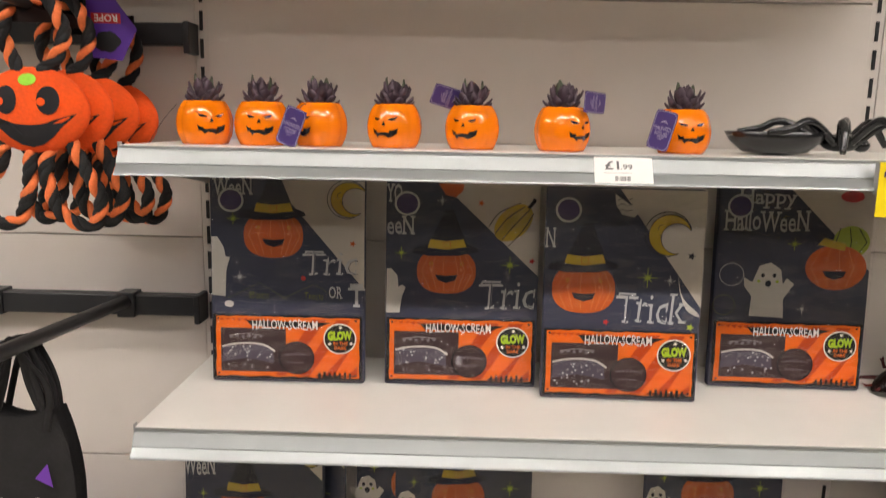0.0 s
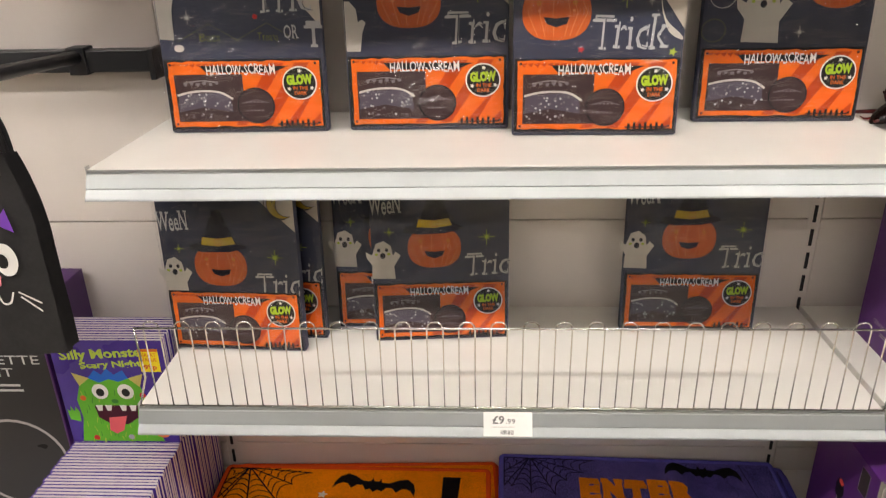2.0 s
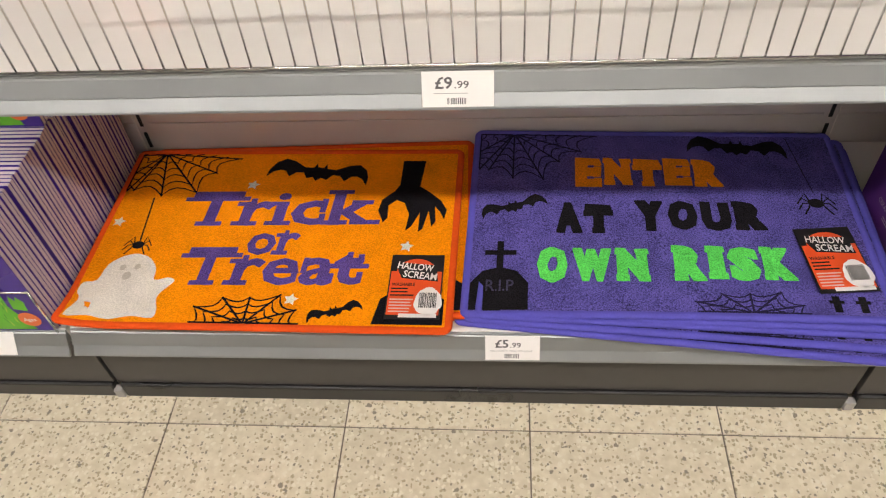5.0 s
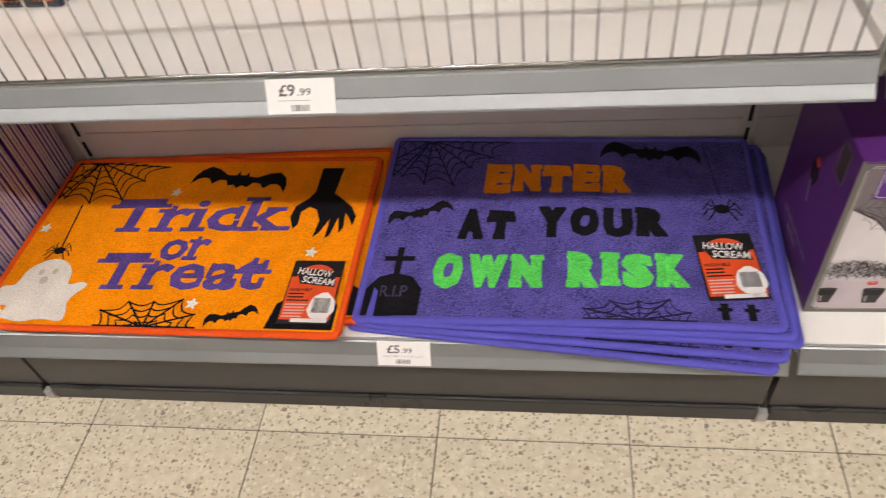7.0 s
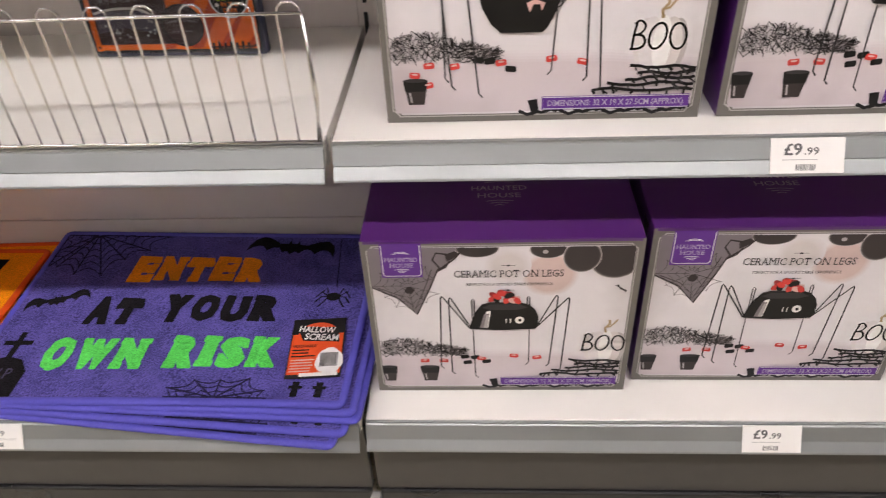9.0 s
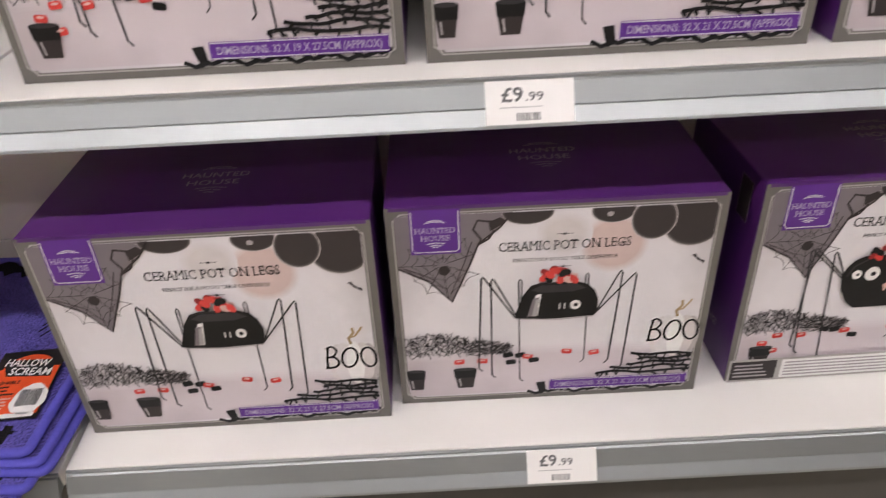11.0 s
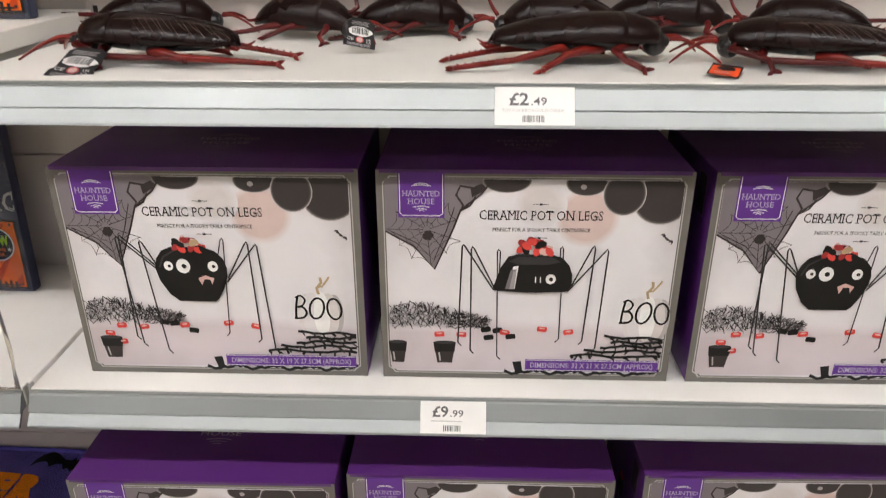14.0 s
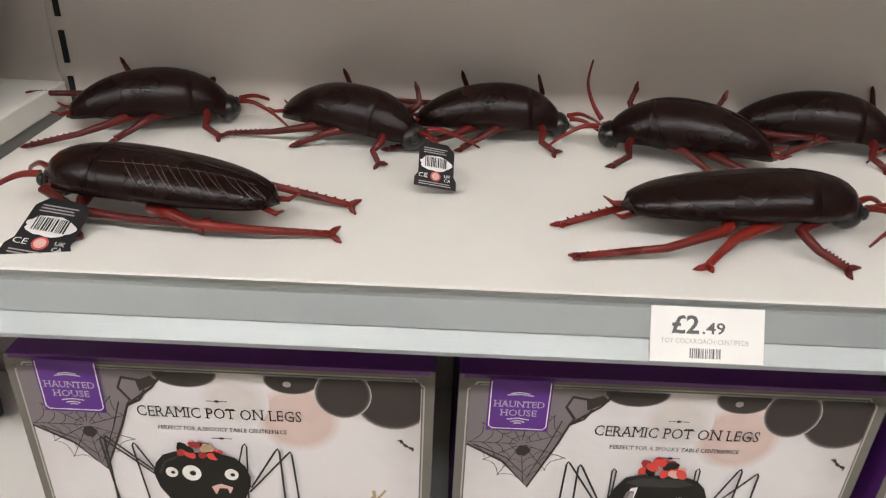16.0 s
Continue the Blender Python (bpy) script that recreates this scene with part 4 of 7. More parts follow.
def hang_label(t, x, y, turn, z):
    a = Art()
    a.rect(-0.041, 0.041, -0.062, 0.062, L_BLACK, 1)
    a.rect(-0.039, 0.039, -0.055, 0.028, L_RED, 2)
    a.disc(0, 0.026, 0.031, 0.027, L_RED, 3)
    a.text("HALLOW", -0.002, 0.037, 0.056, 0.013, C_WHITE, 5, turn=-0.12, bold=0.015)
    a.text("SCREAM", 0.006, 0.020, 0.052, 0.013, C_WHITE, 5, turn=-0.12, bold=0.015)
    a.poly([(-0.036, 0.046), (0.030, 0.040), (0.034, 0.008), (-0.022, 0.014)], L_BLACK, 4)
    a.text("WASHABLE", -0.018, 0.002, 0.036, 0.006, L_BLACK, 4, bold=0.02)
    a.lines(-0.036, 0.000, -0.022, -0.003, 3, L_BLACK, 4, 2)
    a.lines(-0.036, 0.002, -0.052, -0.024, 5, C_PINK, 4, 3)
    a.disc(0.022, -0.030, 0.021, 0.026, C_WHITE, 4, uneven=0.06, seed=4)
    a.bars(0.008, 0.035, -0.042, -0.014, L_BLACK, 5, 3)
    a.rect(-0.02, 0.036, -0.060, -0.053, C_WHITE, 4)
    card = part("label_card", boxed(-0.041, 0.041, -0.062, 0.062, -0.0006, 0.0, 0), L_BLACK, t, "black and red paper label")
    card.matrix_basis = pose(x, y, z, 0, 0, turn)
    face = a.done("paper_label", card)
    face.matrix_basis = pose(0, 0, 0, -90, 0, 0)


def orange_art():
    a = Art()
    a.limit = (AW, AH)

    def P(u, v):
        return (u * AW, v * AH)

    B, Wt = F_BLACK, F_WHITE
    a.begin("cobweb")
    a.web(*P(0.075, 1.035), 0.165, -172, -12, B, 2, spokes=8, rings=6, w=0.0032, squash=0.84)
    a.begin("spider")
    a.line([P(0.098, 0.70), P(0.115, 0.43)], 0.0028, B, 2)
    a.spider(*P(0.115, 0.405), 0.023, B, 3)
    a.begin("ghost")
    x, z = P(0.122, 0.012)
    ghost = curve_points([(u * 1.14, v * 0.84, 0) for u, v in ((-0.060, 0), (-0.030, 0.004), (0.0, -0.002), (0.030, 0.006), (0.060, 0.002), (0.062, 0.022), (0.056, 0.045), (0.060, 0.064), (0.072, 0.088), (0.060, 0.096), (0.042, 0.090), (0.038, 0.118), (0.024, 0.143), (0.004, 0.154), (-0.016, 0.148), (-0.034, 0.126), (-0.040, 0.088), (-0.058, 0.082), (-0.060, 0.060), (-0.052, 0.040))], 3, True)
    a.poly([(max(0.002, x + p.x), max(0.002, z + p.y)) for p in ghost], Wt, 2)
    for dx, dz, r in ((-0.012, 0.100, 0.005), (0.012, 0.102, 0.005), (0.0, 0.083, 0.007)):
        a.disc(x + dx, z + dz, r, r * 1.2, mat("ghost_face_pile", (0.50, 0.46, 0.38), 0.95, vary=0.2, scale=420), 3)
    for words, u, v, w, h in (("Trick", 0.497, 0.640, 0.322, 0.079), ("Treat", 0.522, 0.300, 0.290, 0.076), ("or", 0.505, 0.450, 0.082, 0.066)):
        a.begin("lettering")
        a.text(words, *P(u, v), w, h, F_VIOLET, 3, turn=0.02, bold=0.016, jitter=0.0015, shear=0.06, fat=0.0008, serif=0.085)
    for u, v, w, t in ((0.582, 0.875, 0.182, -0.13), (0.715, 0.065, 0.084, 0.32)):
        a.begin("bat")
        a.bat(*P(u, v), w, B, 2, t)
    a.begin("cobweb")
    a.web(*P(0.485, -0.045), 0.104, 8, 172, B, 2, spokes=7, rings=5, w=0.0034, squash=0.78)
    a.begin("clawed_silhouette")
    hand_x, hand_z = P(0.868, 0.600)
    claw = [(-0.018, 0.132), (0.022, 0.132), (0.017, 0.066), (0.035, 0.052), (0.055, 0.032), (0.066, 0.010), (0.063, -0.012), (0.055, 0.006), (0.046, 0.018), (0.049, -0.016), (0.043, -0.029), (0.036, 0.008), (0.029, -0.033), (0.022, -0.041), (0.022, 0.004), (0.010, -0.028), (0.001, -0.038), (0.004, 0.0), (-0.006, 0.026), (-0.020, 0.033), (-0.033, 0.020), (-0.031, -0.009), (-0.038, -0.019), (-0.049, 0.008), (-0.045, 0.034), (-0.026, 0.054), (-0.018, 0.070)]
    a.poly([(hand_x + u, hand_z + v) for u, v in claw], B, 2)
    a.begin("tombstone")
    a.poly([P(0.815, 0.005), P(0.995, 0.005), P(0.995, 0.13), P(0.955, 0.175), P(0.875, 0.180), P(0.83, 0.13)], B, 2)
    for u, v in ((0.025, 0.545), (0.39, 0.785), (0.88, 0.41), (0.595, 0.12)):
        a.begin("star")
        a.star(*P(u, v), 0.012, Wt, 2, turn=0.15, inner=0.5)
    return a


def violet_art():
    a = Art()
    a.limit = (AW, AH)

    def P(u, v):
        return (u * AW, v * AH)

    B = F_BLACK
    a.begin("cobweb")
    a.web(*P(0.100, 1.03), 0.145, -174, -6, F_DARK, 2, spokes=9, rings=6, w=0.0030, squash=0.92)
    a.begin("cobweb")
    a.web(*P(0.69, -0.045), 0.094, 6, 174, F_DARK, 2, spokes=7, rings=5, w=0.0030, squash=0.66)
    for words, u, v, w, h, m in (("ENTER", 0.4825, 0.758, 0.242, 0.060, F_ORANGE), ("AT", 0.297, 0.478, 0.092, 0.057, B), ("YOUR", 0.605, 0.497, 0.202, 0.057, B), ("OWN", 0.314, 0.226, 0.170, 0.059, F_GREEN), ("RISK", 0.667, 0.240, 0.176, 0.059, F_GREEN)):
        a.begin("lettering")
        cells = [{"W": 1.3, "I": 0.6}.get(c, 1.0) for c in words]
        x0, one = AW * u - w / 2, w / sum(cells)
        for k, (c, g) in enumerate(zip(words, cells)):
            a.text(c, x0 + g * one / 2, AH * v + 0.0012 * math.sin(3.1 * k + len(words)), g * one * (0.80 if c != "I" else 0.60), h * (0.98 if k == 0 else 0.91), m, 3, bold=0.05, jitter=0.003, fat=0.0027, serif=0.03 if c in "ENTRIK" else 0.0)
            x0 += g * one
    for u, v, w, t in ((0.745, 0.925, 0.160, -0.10), (0.105, 0.545, 0.108, 0.30)):
        a.begin("bat")
        a.bat(*P(u, v), w, B, 2, t)
    a.begin("spider")
    a.line([P(0.890, 0.99), P(0.918, 0.64)], 0.0018, F_DARK, 2)
    a.spider(*P(0.916, 0.575), 0.028, B, 3)
    a.begin("tombstone")
    a.poly([P(0.0, 0.0), P(0.150, 0.0), P(0.150, 0.13), P(0.12, 0.19), P(0.075, 0.21), P(0.03, 0.19), P(0.0, 0.13)], B, 2)
    a.poly([P(0.066, 0.20), P(0.084, 0.20), P(0.084, 0.272), P(0.118, 0.272), P(0.118, 0.297), P(0.084, 0.297), P(0.084, 0.345), P(0.066, 0.345), P(0.066, 0.297), P(0.034, 0.297), P(0.034, 0.272), P(0.066, 0.272)], B, 2.5)
    a.text("R.I.P", *P(0.077, 0.118), 0.042, 0.021, pile("grey_pile", (0.050, 0.045, 0.085), 0.6), 3, bold=0.01)
    for u in (0.885, 0.945):
        a.begin("grave_marker")
        a.rect(AW * (u - 0.008), AW * (u + 0.010), AH * 0.01, AH * 0.085, B, 2)
        a.poly([P(u - 0.016, 0.065), P(u + 0.018, 0.065), P(u + 0.018, 0.05), P(u - 0.016, 0.05)], B, 2.5)
    return a


def corner_lift(x, y):
    d = max(0.0, 0.09 - math.hypot(x + MATW / 2, y + MATD / 2)) / 0.09
    return 0.014 * d * d


orange_label = "orange trick or treat door mat with black and violet pictures"
om = door_mat("orange", orange_art, orange_label)
om.matrix_basis = pose(-0.034, 1.277, SHELF_D + 0.001, 0, 0, 0.8)
copy_thing(om, pose(-0.036, 1.268, SHELF_D + 0.010, 0, 0, 1.8))
top_om = door_mat("orange", orange_art, orange_label, corner_lift)
top_om.matrix_basis = pose(-0.060, 1.245, SHELF_D + 0.019, 0, 0, -0.6)
hang_label(top_om, 0.243, -0.117, 0, MATH + 0.003)
part("care_label", boxed(0.303, 0.322, -0.075, -0.040, 0.002, 0.003), M_PAPER, om, "white care label")


def corner_droop(x, y):
    return -0.021 * (0.5 - x / MATW) ** 2 * (0.5 - y / MATD)


violet_label = "violet warning door mat with green, orange and black letters"
vm = door_mat("violet", violet_art, violet_label)
vm.matrix_basis = pose(0.562, 1.240, SHELF_D + 0.001, 0, 0, -6.0)
copy_thing(vm, pose(0.572, 1.247, SHELF_D + 0.0098, 0, 0, -4.6))
copy_thing(vm, pose(0.585, 1.256, SHELF_D + 0.0186, 0, 0, -3.0))
top_vm = door_mat("violet", violet_art, violet_label, corner_droop)
copy_thing(top_vm, pose(0.578, 1.261, SHELF_D + 0.0274, 0, 0, -2.9))
top_vm.matrix_basis = pose(0.560, 1.264, SHELF_D + 0.0362, 0, 0, -2.0)
hang_label(top_vm, 0.240, -0.090, 6, MATH + 0.003)

# ---- tablecloths in clear film packs ----
T_NAVY, T_CREAM = mat("navy_cloth", (0.034, 0.038, 0.070), 0.7, vary=0.15, scale=120, bump=0.2), mat("cream_cloth", (0.60, 0.54, 0.46), 0.75, vary=0.06, scale=120, bump=0.2)
T_ORANGE, T_YELLOW, T_GHOST = ink("cloth_orange", 0.60, 0.12, 0.02), ink("cloth_yellow", 0.58, 0.40, 0.03), ink("cloth_ghost", 0.62, 0.58, 0.52)
T_FELT = ink("cloth_hat_felt", 0.019, 0.021, 0.036)
T_SOFTLIME = ink("faded_lime", 0.13, 0.15, 0.05)
T_VEIN = ink("cloth_orange_vein", 0.75, 0.26, 0.08)
T_HAT, T_LIME, T_WORD = ink("cloth_hat", 0.015, 0.016, 0.026), ink("cloth_lime", 0.40, 0.50, 0.06), ink("cloth_word", 0.50, 0.50, 0.50)
T_CARD, T_CARDRED, T_PHOTO, T_PHOTO2 = ink("card_orange", 0.80, 0.15, 0.008), ink("card_red", 0.50, 0.06, 0.006), ink("photo_dark", 0.055, 0.030, 0.030), ink("photo_violet", 0.095, 0.08, 0.105)
T_BLACK, T_BADGE, T_RED, T_STICK = ink("card_black", 0.012, 0.012, 0.013), ink("badge_lime", 0.42, 0.60, 0.03), ink("cloth_red", 0.55, 0.03, 0.03), ink("sticker_violet", 0.05, 0.03, 0.12)
PW, PH, PD = 0.258, 0.362, 0.022


def clear_film():
    m = bpy.data.materials.new("clear_film")
    m.use_nodes = True
    nt = m.node_tree
    nt.nodes.remove(nt.nodes["Principled BSDF"])
    out = nt.nodes["Material Output"]
    tr, gl, mx = nt.nodes.new("ShaderNodeBsdfTransparent"), nt.nodes.new("ShaderNodeBsdfGlossy"), nt.nodes.new("ShaderNodeMixShader")
    gl.inputs["Roughness"].default_value = 0.05
    lw = nt.nodes.new("ShaderNodeFresnel")
    lw.inputs["IOR"].default_value = 1.62
    tc, mp, ns, wv, add, bp = (nt.nodes.new(n) for n in ("ShaderNodeTexCoord", "ShaderNodeMapping", "ShaderNodeTexNoise", "ShaderNodeTexNoise", "ShaderNodeMath", "ShaderNodeBump"))
    mp.inputs["Rotation"].default_value, mp.inputs["Scale"].default_value = (0, 0.7, 0), (6, 6, 28)
    ns.inputs["Scale"].default_value, ns.inputs["Detail"].default_value, ns.inputs["Distortion"].default_value = 1.6, 3, 0.6
    wv.inputs["Scale"].default_value = 25
    nt.links.new(tc.outputs["Object"], mp.inputs["Vector"])
    nt.links.new(mp.outputs[0], ns.inputs["Vector"])
    nt.links.new(tc.outputs["Object"], wv.inputs["Vector"])
    add.operation = "ADD"
    nt.links.new(ns.outputs["Fac"], add.inputs[0])
    nt.links.new(wv.outputs["Fac"], add.inputs[1])
    nt.links.new(add.outputs[0], bp.inputs["Height"])
    bp.inputs["Strength"].default_value, bp.inputs["Distance"].default_value = 0.85, 0.007
    nt.links.new(bp.outputs["Normal"], gl.inputs["Normal"])
    nt.links.new(bp.outputs["Normal"], lw.inputs["Normal"])
    nt.links.new(lw.outputs[0], mx.inputs[0])
    nt.links.new(tr.outputs[0], mx.inputs[1])
    nt.links.new(gl.outputs[0], mx.inputs[2])
    nt.links.new(mx.outputs[0], out.inputs["Surface"])
    return m


M_FILM = clear_film()


def pumpkin_print(a, x, z, s):
    a.poly([(x + 0.050 * s * math.copysign(abs(math.cos(b)) ** 0.8, math.cos(b)), z + 0.040 * s * math.copysign(abs(math.sin(b)) ** 0.85, math.sin(b))) for b in (2 * math.pi * k / 36 for k in range(36))], T_ORANGE, 3)
    for k in (-0.75, -0.45, -0.1, 0.35, 0.55, 0.8):
        a.line([(x + k * 0.036 * s, z + 0.034 * s), (x + k * 0.056 * s, z), (x + k * 0.036 * s, z - 0.034 * s)], 0.0009, T_VEIN, 4)
    a.poly([(x - 0.058 * s, z + 0.032 * s), (x - 0.030 * s, z + 0.027 * s), (x + 0.020 * s, z + 0.028 * s), (x + 0.054 * s, z + 0.036 * s), (x + 0.052 * s, z + 0.042 * s), (x + 0.033 * s, z + 0.050 * s), (x + 0.010 * s, z + 0.110 * s), (x - 0.004 * s, z + 0.108 * s), (x - 0.030 * s, z + 0.048 * s), (x - 0.054 * s, z + 0.042 * s)], T_FELT, 5)
    a.poly([(x - 0.032 * s, z + 0.042 * s), (x, z + 0.039 * s), (x + 0.033 * s, z + 0.044 * s), (x + 0.028 * s, z + 0.058 * s), (x, z + 0.054 * s), (x - 0.028 * s, z + 0.057 * s)], T_YELLOW, 6)
    a.line([(x - 0.005 * s, z + 0.042 * s), (x + 0.006 * s, z + 0.042 * s), (x + 0.006 * s, z + 0.053 * s), (x - 0.005 * s, z + 0.053 * s)], 0.0011, T_ORANGE, 7, True)
    a.poly([(x - 0.019 * s, z - 0.006 * s), (x, z - 0.008 * s), (x + 0.019 * s, z - 0.006 * s), (x + 0.015 * s, z - 0.016 * s), (x, z - 0.021 * s), (x - 0.014 * s, z - 0.016 * s)], T_HAT, 5)
    for k in (-1, 1):
        a.ring(x + k * 0.026 * s, z + 0.014 * s, 0.0026, 0.0009, T_YELLOW, 5, n=10)
        a.disc(x + k * 0.025 * s, z + 0.003 * s, 0.0026, 0.0024, T_VEIN, 5, n=10)


def ghost_print(a, x, z, s):
    a.poly([(x + u * s, z + v * s) for u, v in ((-0.026, -0.05), (0.028, -0.052), (0.026, -0.02), (0.042, 0.006), (0.030, 0.016), (0.024, 0.006), (0.020, 0.030), (0.004, 0.042), (-0.014, 0.036), (-0.024, 0.008), (-0.038, 0.016), (-0.036, 0.0), (-0.024, -0.016))], T_GHOST, 4)
    for dx, dz, r in ((-0.008, 0.020, 0.0032), (0.010, 0.020, 0.0032), (0.001, 0.006, 0.005)):
        a.disc(x + dx * s, z + dz * s, r, r * 1.2, T_HAT, 5, n=12)
    for dx in (-0.014, 0.015):
        a.disc(x + dx * s, z + 0.010 * s, 0.003, 0.0025, T_LIME, 5, n=10)


def sparkle(a, x, z, r, m, layer=3):
    for k in range(4):
        an = math.pi * k / 4
        g = r if k % 2 == 0 else r * 0.5
        a.line([(x - g * math.sin(an), z - g * math.cos(an)), (x + g * math.sin(an), z + g * math.cos(an))], 0.0009, m, layer + 0.2 * k)


def crescent(a, x, z, r, turn, ground):
    """A sleepy yellow moon, drawn with a loose dark line beside it."""
    def at(b, g, dx=0.0):
        u, v = g * math.cos(b) + dx, g * math.sin(b)
        return x + u * math.cos(turn) - v * math.sin(turn), z + u * math.sin(turn) + v * math.cos(turn)

    a.line([at(0.7 + 4.6 * k / 20, r * 1.10, -r * 0.10) for k in range(21)], 0.0013, T_HAT, 3.6)
    outer = [at(0.75 + 4.75 * k / 24, r) for k in range(25)]
    inner = [at(5.35 - 4.35 * k / 20, r * 0.74, r * 0.36) for k in range(21)]
    a.poly(outer + inner, T_YELLOW, 4)
    a.line(outer + inner, 0.0011, T_HAT, 4.6, True)
    a.line([at(2.6, r * 0.62), at(2.9, r * 0.70), at(3.2, r * 0.62)], 0.0011, T_HAT, 4.8)
    a.line([at(3.6, r * 0.52), at(3.75, r * 0.34), at(3.95, r * 0.50)], 0.0011, T_HAT, 4.8)


def brushed(a, words, x, z, w, h):
    """White hand-drawn words with a second thin line inside the strokes."""
    a.text(words, x, z, w, h, T_WORD, 4, bold=-0.004, jitter=0.003, serif=0.07, bounce=0.02, shear=0.05)
    a.text(words, x + 0.0026, z - 0.0012, w, h, T_NAVY, 4.4, bold=-0.034, jitter=0.003, bounce=0.02, shear=0.05)


def pack_art(kind):
    a = Art()
    a.rect(0.003, PW - 0.003, 0.004, PH - 0.004, T_NAVY, 1)
    corner = {"trick": (0.40, 0.47), "gourd": (0.36, 0.55), "moon": (0.46, 0.45), "happy": (0.46, 0.60), "low": (0.50, 0.66), "folded": (0.66, 0.76)}[kind]
    a.poly([(PW * corner[0], PH - 0.004), (PW - 0.003, PH * corner[1]), (PW - 0.003, PH - 0.004)], T_CREAM, 2)
    rnd = random.Random(kind)

    def star_of(x, z, r, m):
        a.star(x, z, r, m, 3, points=8, inner=0.28, turn=0.0)
        sparkle(a, x, z, r * 1.5, m)

    if kind == "trick":
        pumpkin_print(a, 0.106, 0.262, 0.98)
        a.text("WeeN", 0.040, 0.346, 0.062, 0.030, T_WORD, 4, bold=0.01, serif=0.09, bounce=0.03)
        brushed(a, "Tric", 0.200, 0.216, 0.086, 0.044)
        a.text("OR", 0.208, 0.164, 0.022, 0.021, T_WORD, 4, bold=0.01, serif=0.06)
        a.text("T", 0.243, 0.160, 0.022, 0.040, T_WORD, 4, bold=0.02, serif=0.09)
        a.poly([(0.004, 0.155), (0.026, 0.153), (0.028, 0.200), (0.034, 0.222), (0.027, 0.224), (0.024, 0.240), (0.014, 0.258), (0.004, 0.258)], T_GHOST, 4)
        crescent(a, 0.230, 0.326, 0.030, -0.2, T_CREAM)
        for x, w in ((0.082, "Bats"), (0.172, "Treats")):
            a.line([(x - 0.052, 0.150), (x, 0.178), (x + 0.045, 0.150)], 0.0009, T_SOFTLIME, 3)
            a.text(w, x, 0.157, 0.032, 0.013, T_SOFTLIME, 4, jitter=0.002)
        star_of(0.040, 0.290, 0.007, T_LIME)
        star_of(0.050, 0.188, 0.007, T_WORD)
        a.star(0.236, 0.250, 0.006, T_ORANGE, 4)
        a.disc(0.155, 0.188, 0.004, 0.004, T_RED, 4, n=10)
        a.disc(0.032, 0.140, 0.008, 0.006, T_GHOST, 4, n=10)
    elif kind == "gourd":
        pumpkin_print(a, 0.103, 0.205, 0.98)
        a.text("YO", 0.016, 0.340, 0.026, 0.030, T_WORD, 4, bold=0.02, serif=0.08)
        a.text("eeN", 0.026, 0.284, 0.044, 0.032, T_WORD, 4, bold=0.012, serif=0.09, bounce=0.03)
        brushed(a, "Tric", 0.206, 0.166, 0.090, 0.052)
        a.poly([(0.004, 0.130), (0.026, 0.130), (0.030, 0.160), (0.036, 0.175), (0.030, 0.180), (0.024, 0.176), (0.022, 0.196), (0.012, 0.208), (0.004, 0.208)], T_GHOST, 4)
        a.disc(0.212, 0.292, 0.025, 0.038, T_YELLOW, 4, turn=-0.75)
        for k in (-1.5, -0.5, 0.5, 1.5):
            a.line(curve_2d([(0.188 + k * 0.011, 0.268 - k * 0.011), (0.208 + k * 0.013, 0.294 - k * 0.010), (0.234 + k * 0.007, 0.318 - k * 0.006)]), 0.0014, T_HAT, 5)
        a.line([(0.236, 0.318), (0.244, 0.328), (0.246, 0.334)], 0.006, T_HAT, 5)
        a.star(0.158, 0.325, 0.006, T_ORANGE, 4)
        a.star(0.244, 0.226, 0.006, T_RED, 4)
        a.poly([(0.088, 0.357), (0.100, 0.338), (0.116, 0.334), (0.128, 0.345), (0.130, 0.357)], T_ORANGE, 4)
        star_of(0.094, 0.328, 0.006, T_WORD)
        star_of(0.208, 0.218, 0.010, T_LIME)
        star_of(0.028, 0.236, 0.007, T_LIME)
    elif kind == "moon":
        pumpkin_print(a, 0.066, 0.190, 1.02)
        brushed(a, "Trick", 0.176, 0.162, 0.108, 0.054)
        a.text("N", 0.010, 0.276, 0.014, 0.034, T_WORD, 4, serif=0.08)
        crescent(a, 0.200, 0.284, 0.034, -0.45, T_CREAM)
        a.poly(curve_2d([(0.216, 0.218), (0.226, 0.180), (0.250, 0.156), (0.252, 0.148), (0.232, 0.160), (0.220, 0.190)]), T_GHOST, 4)
        a.poly([(0.110, 0.350), (0.150, 0.322), (0.142, 0.312), (0.122, 0.316), (0.112, 0.332)], T_GHOST, 4)
        for k in range(3):
            a.line([(0.114 + 0.008 * q, 0.322 + 0.009 * k + 0.003 * (q % 2)) for q in range(4)], 0.0010, T_HAT, 5)
        a.star(0.236, 0.250, 0.007, T_HAT, 4)
        star_of(0.168, 0.212, 0.011, T_LIME)
        star_of(0.204, 0.208, 0.006, T_WORD)
        a.star(0.240, 0.130, 0.007, T_LIME, 4)
        a.star(0.104, 0.135, 0.006, T_RED, 4)
    elif kind == "happy":
        ghost_print(a, 0.090, 0.184, 1.05)
        a.text("Happy", 0.082, 0.344, 0.092, 0.026, T_WORD, 4, bold=0.01, serif=0.09, bounce=0.03)
        a.text("HalloWeeN", 0.082, 0.302, 0.136, 0.036, T_WORD, 4, bold=0.008, serif=0.09, bounce=0.03)
        a.disc(0.222, 0.268, 0.030, 0.028, T_LIME, 3, n=24)
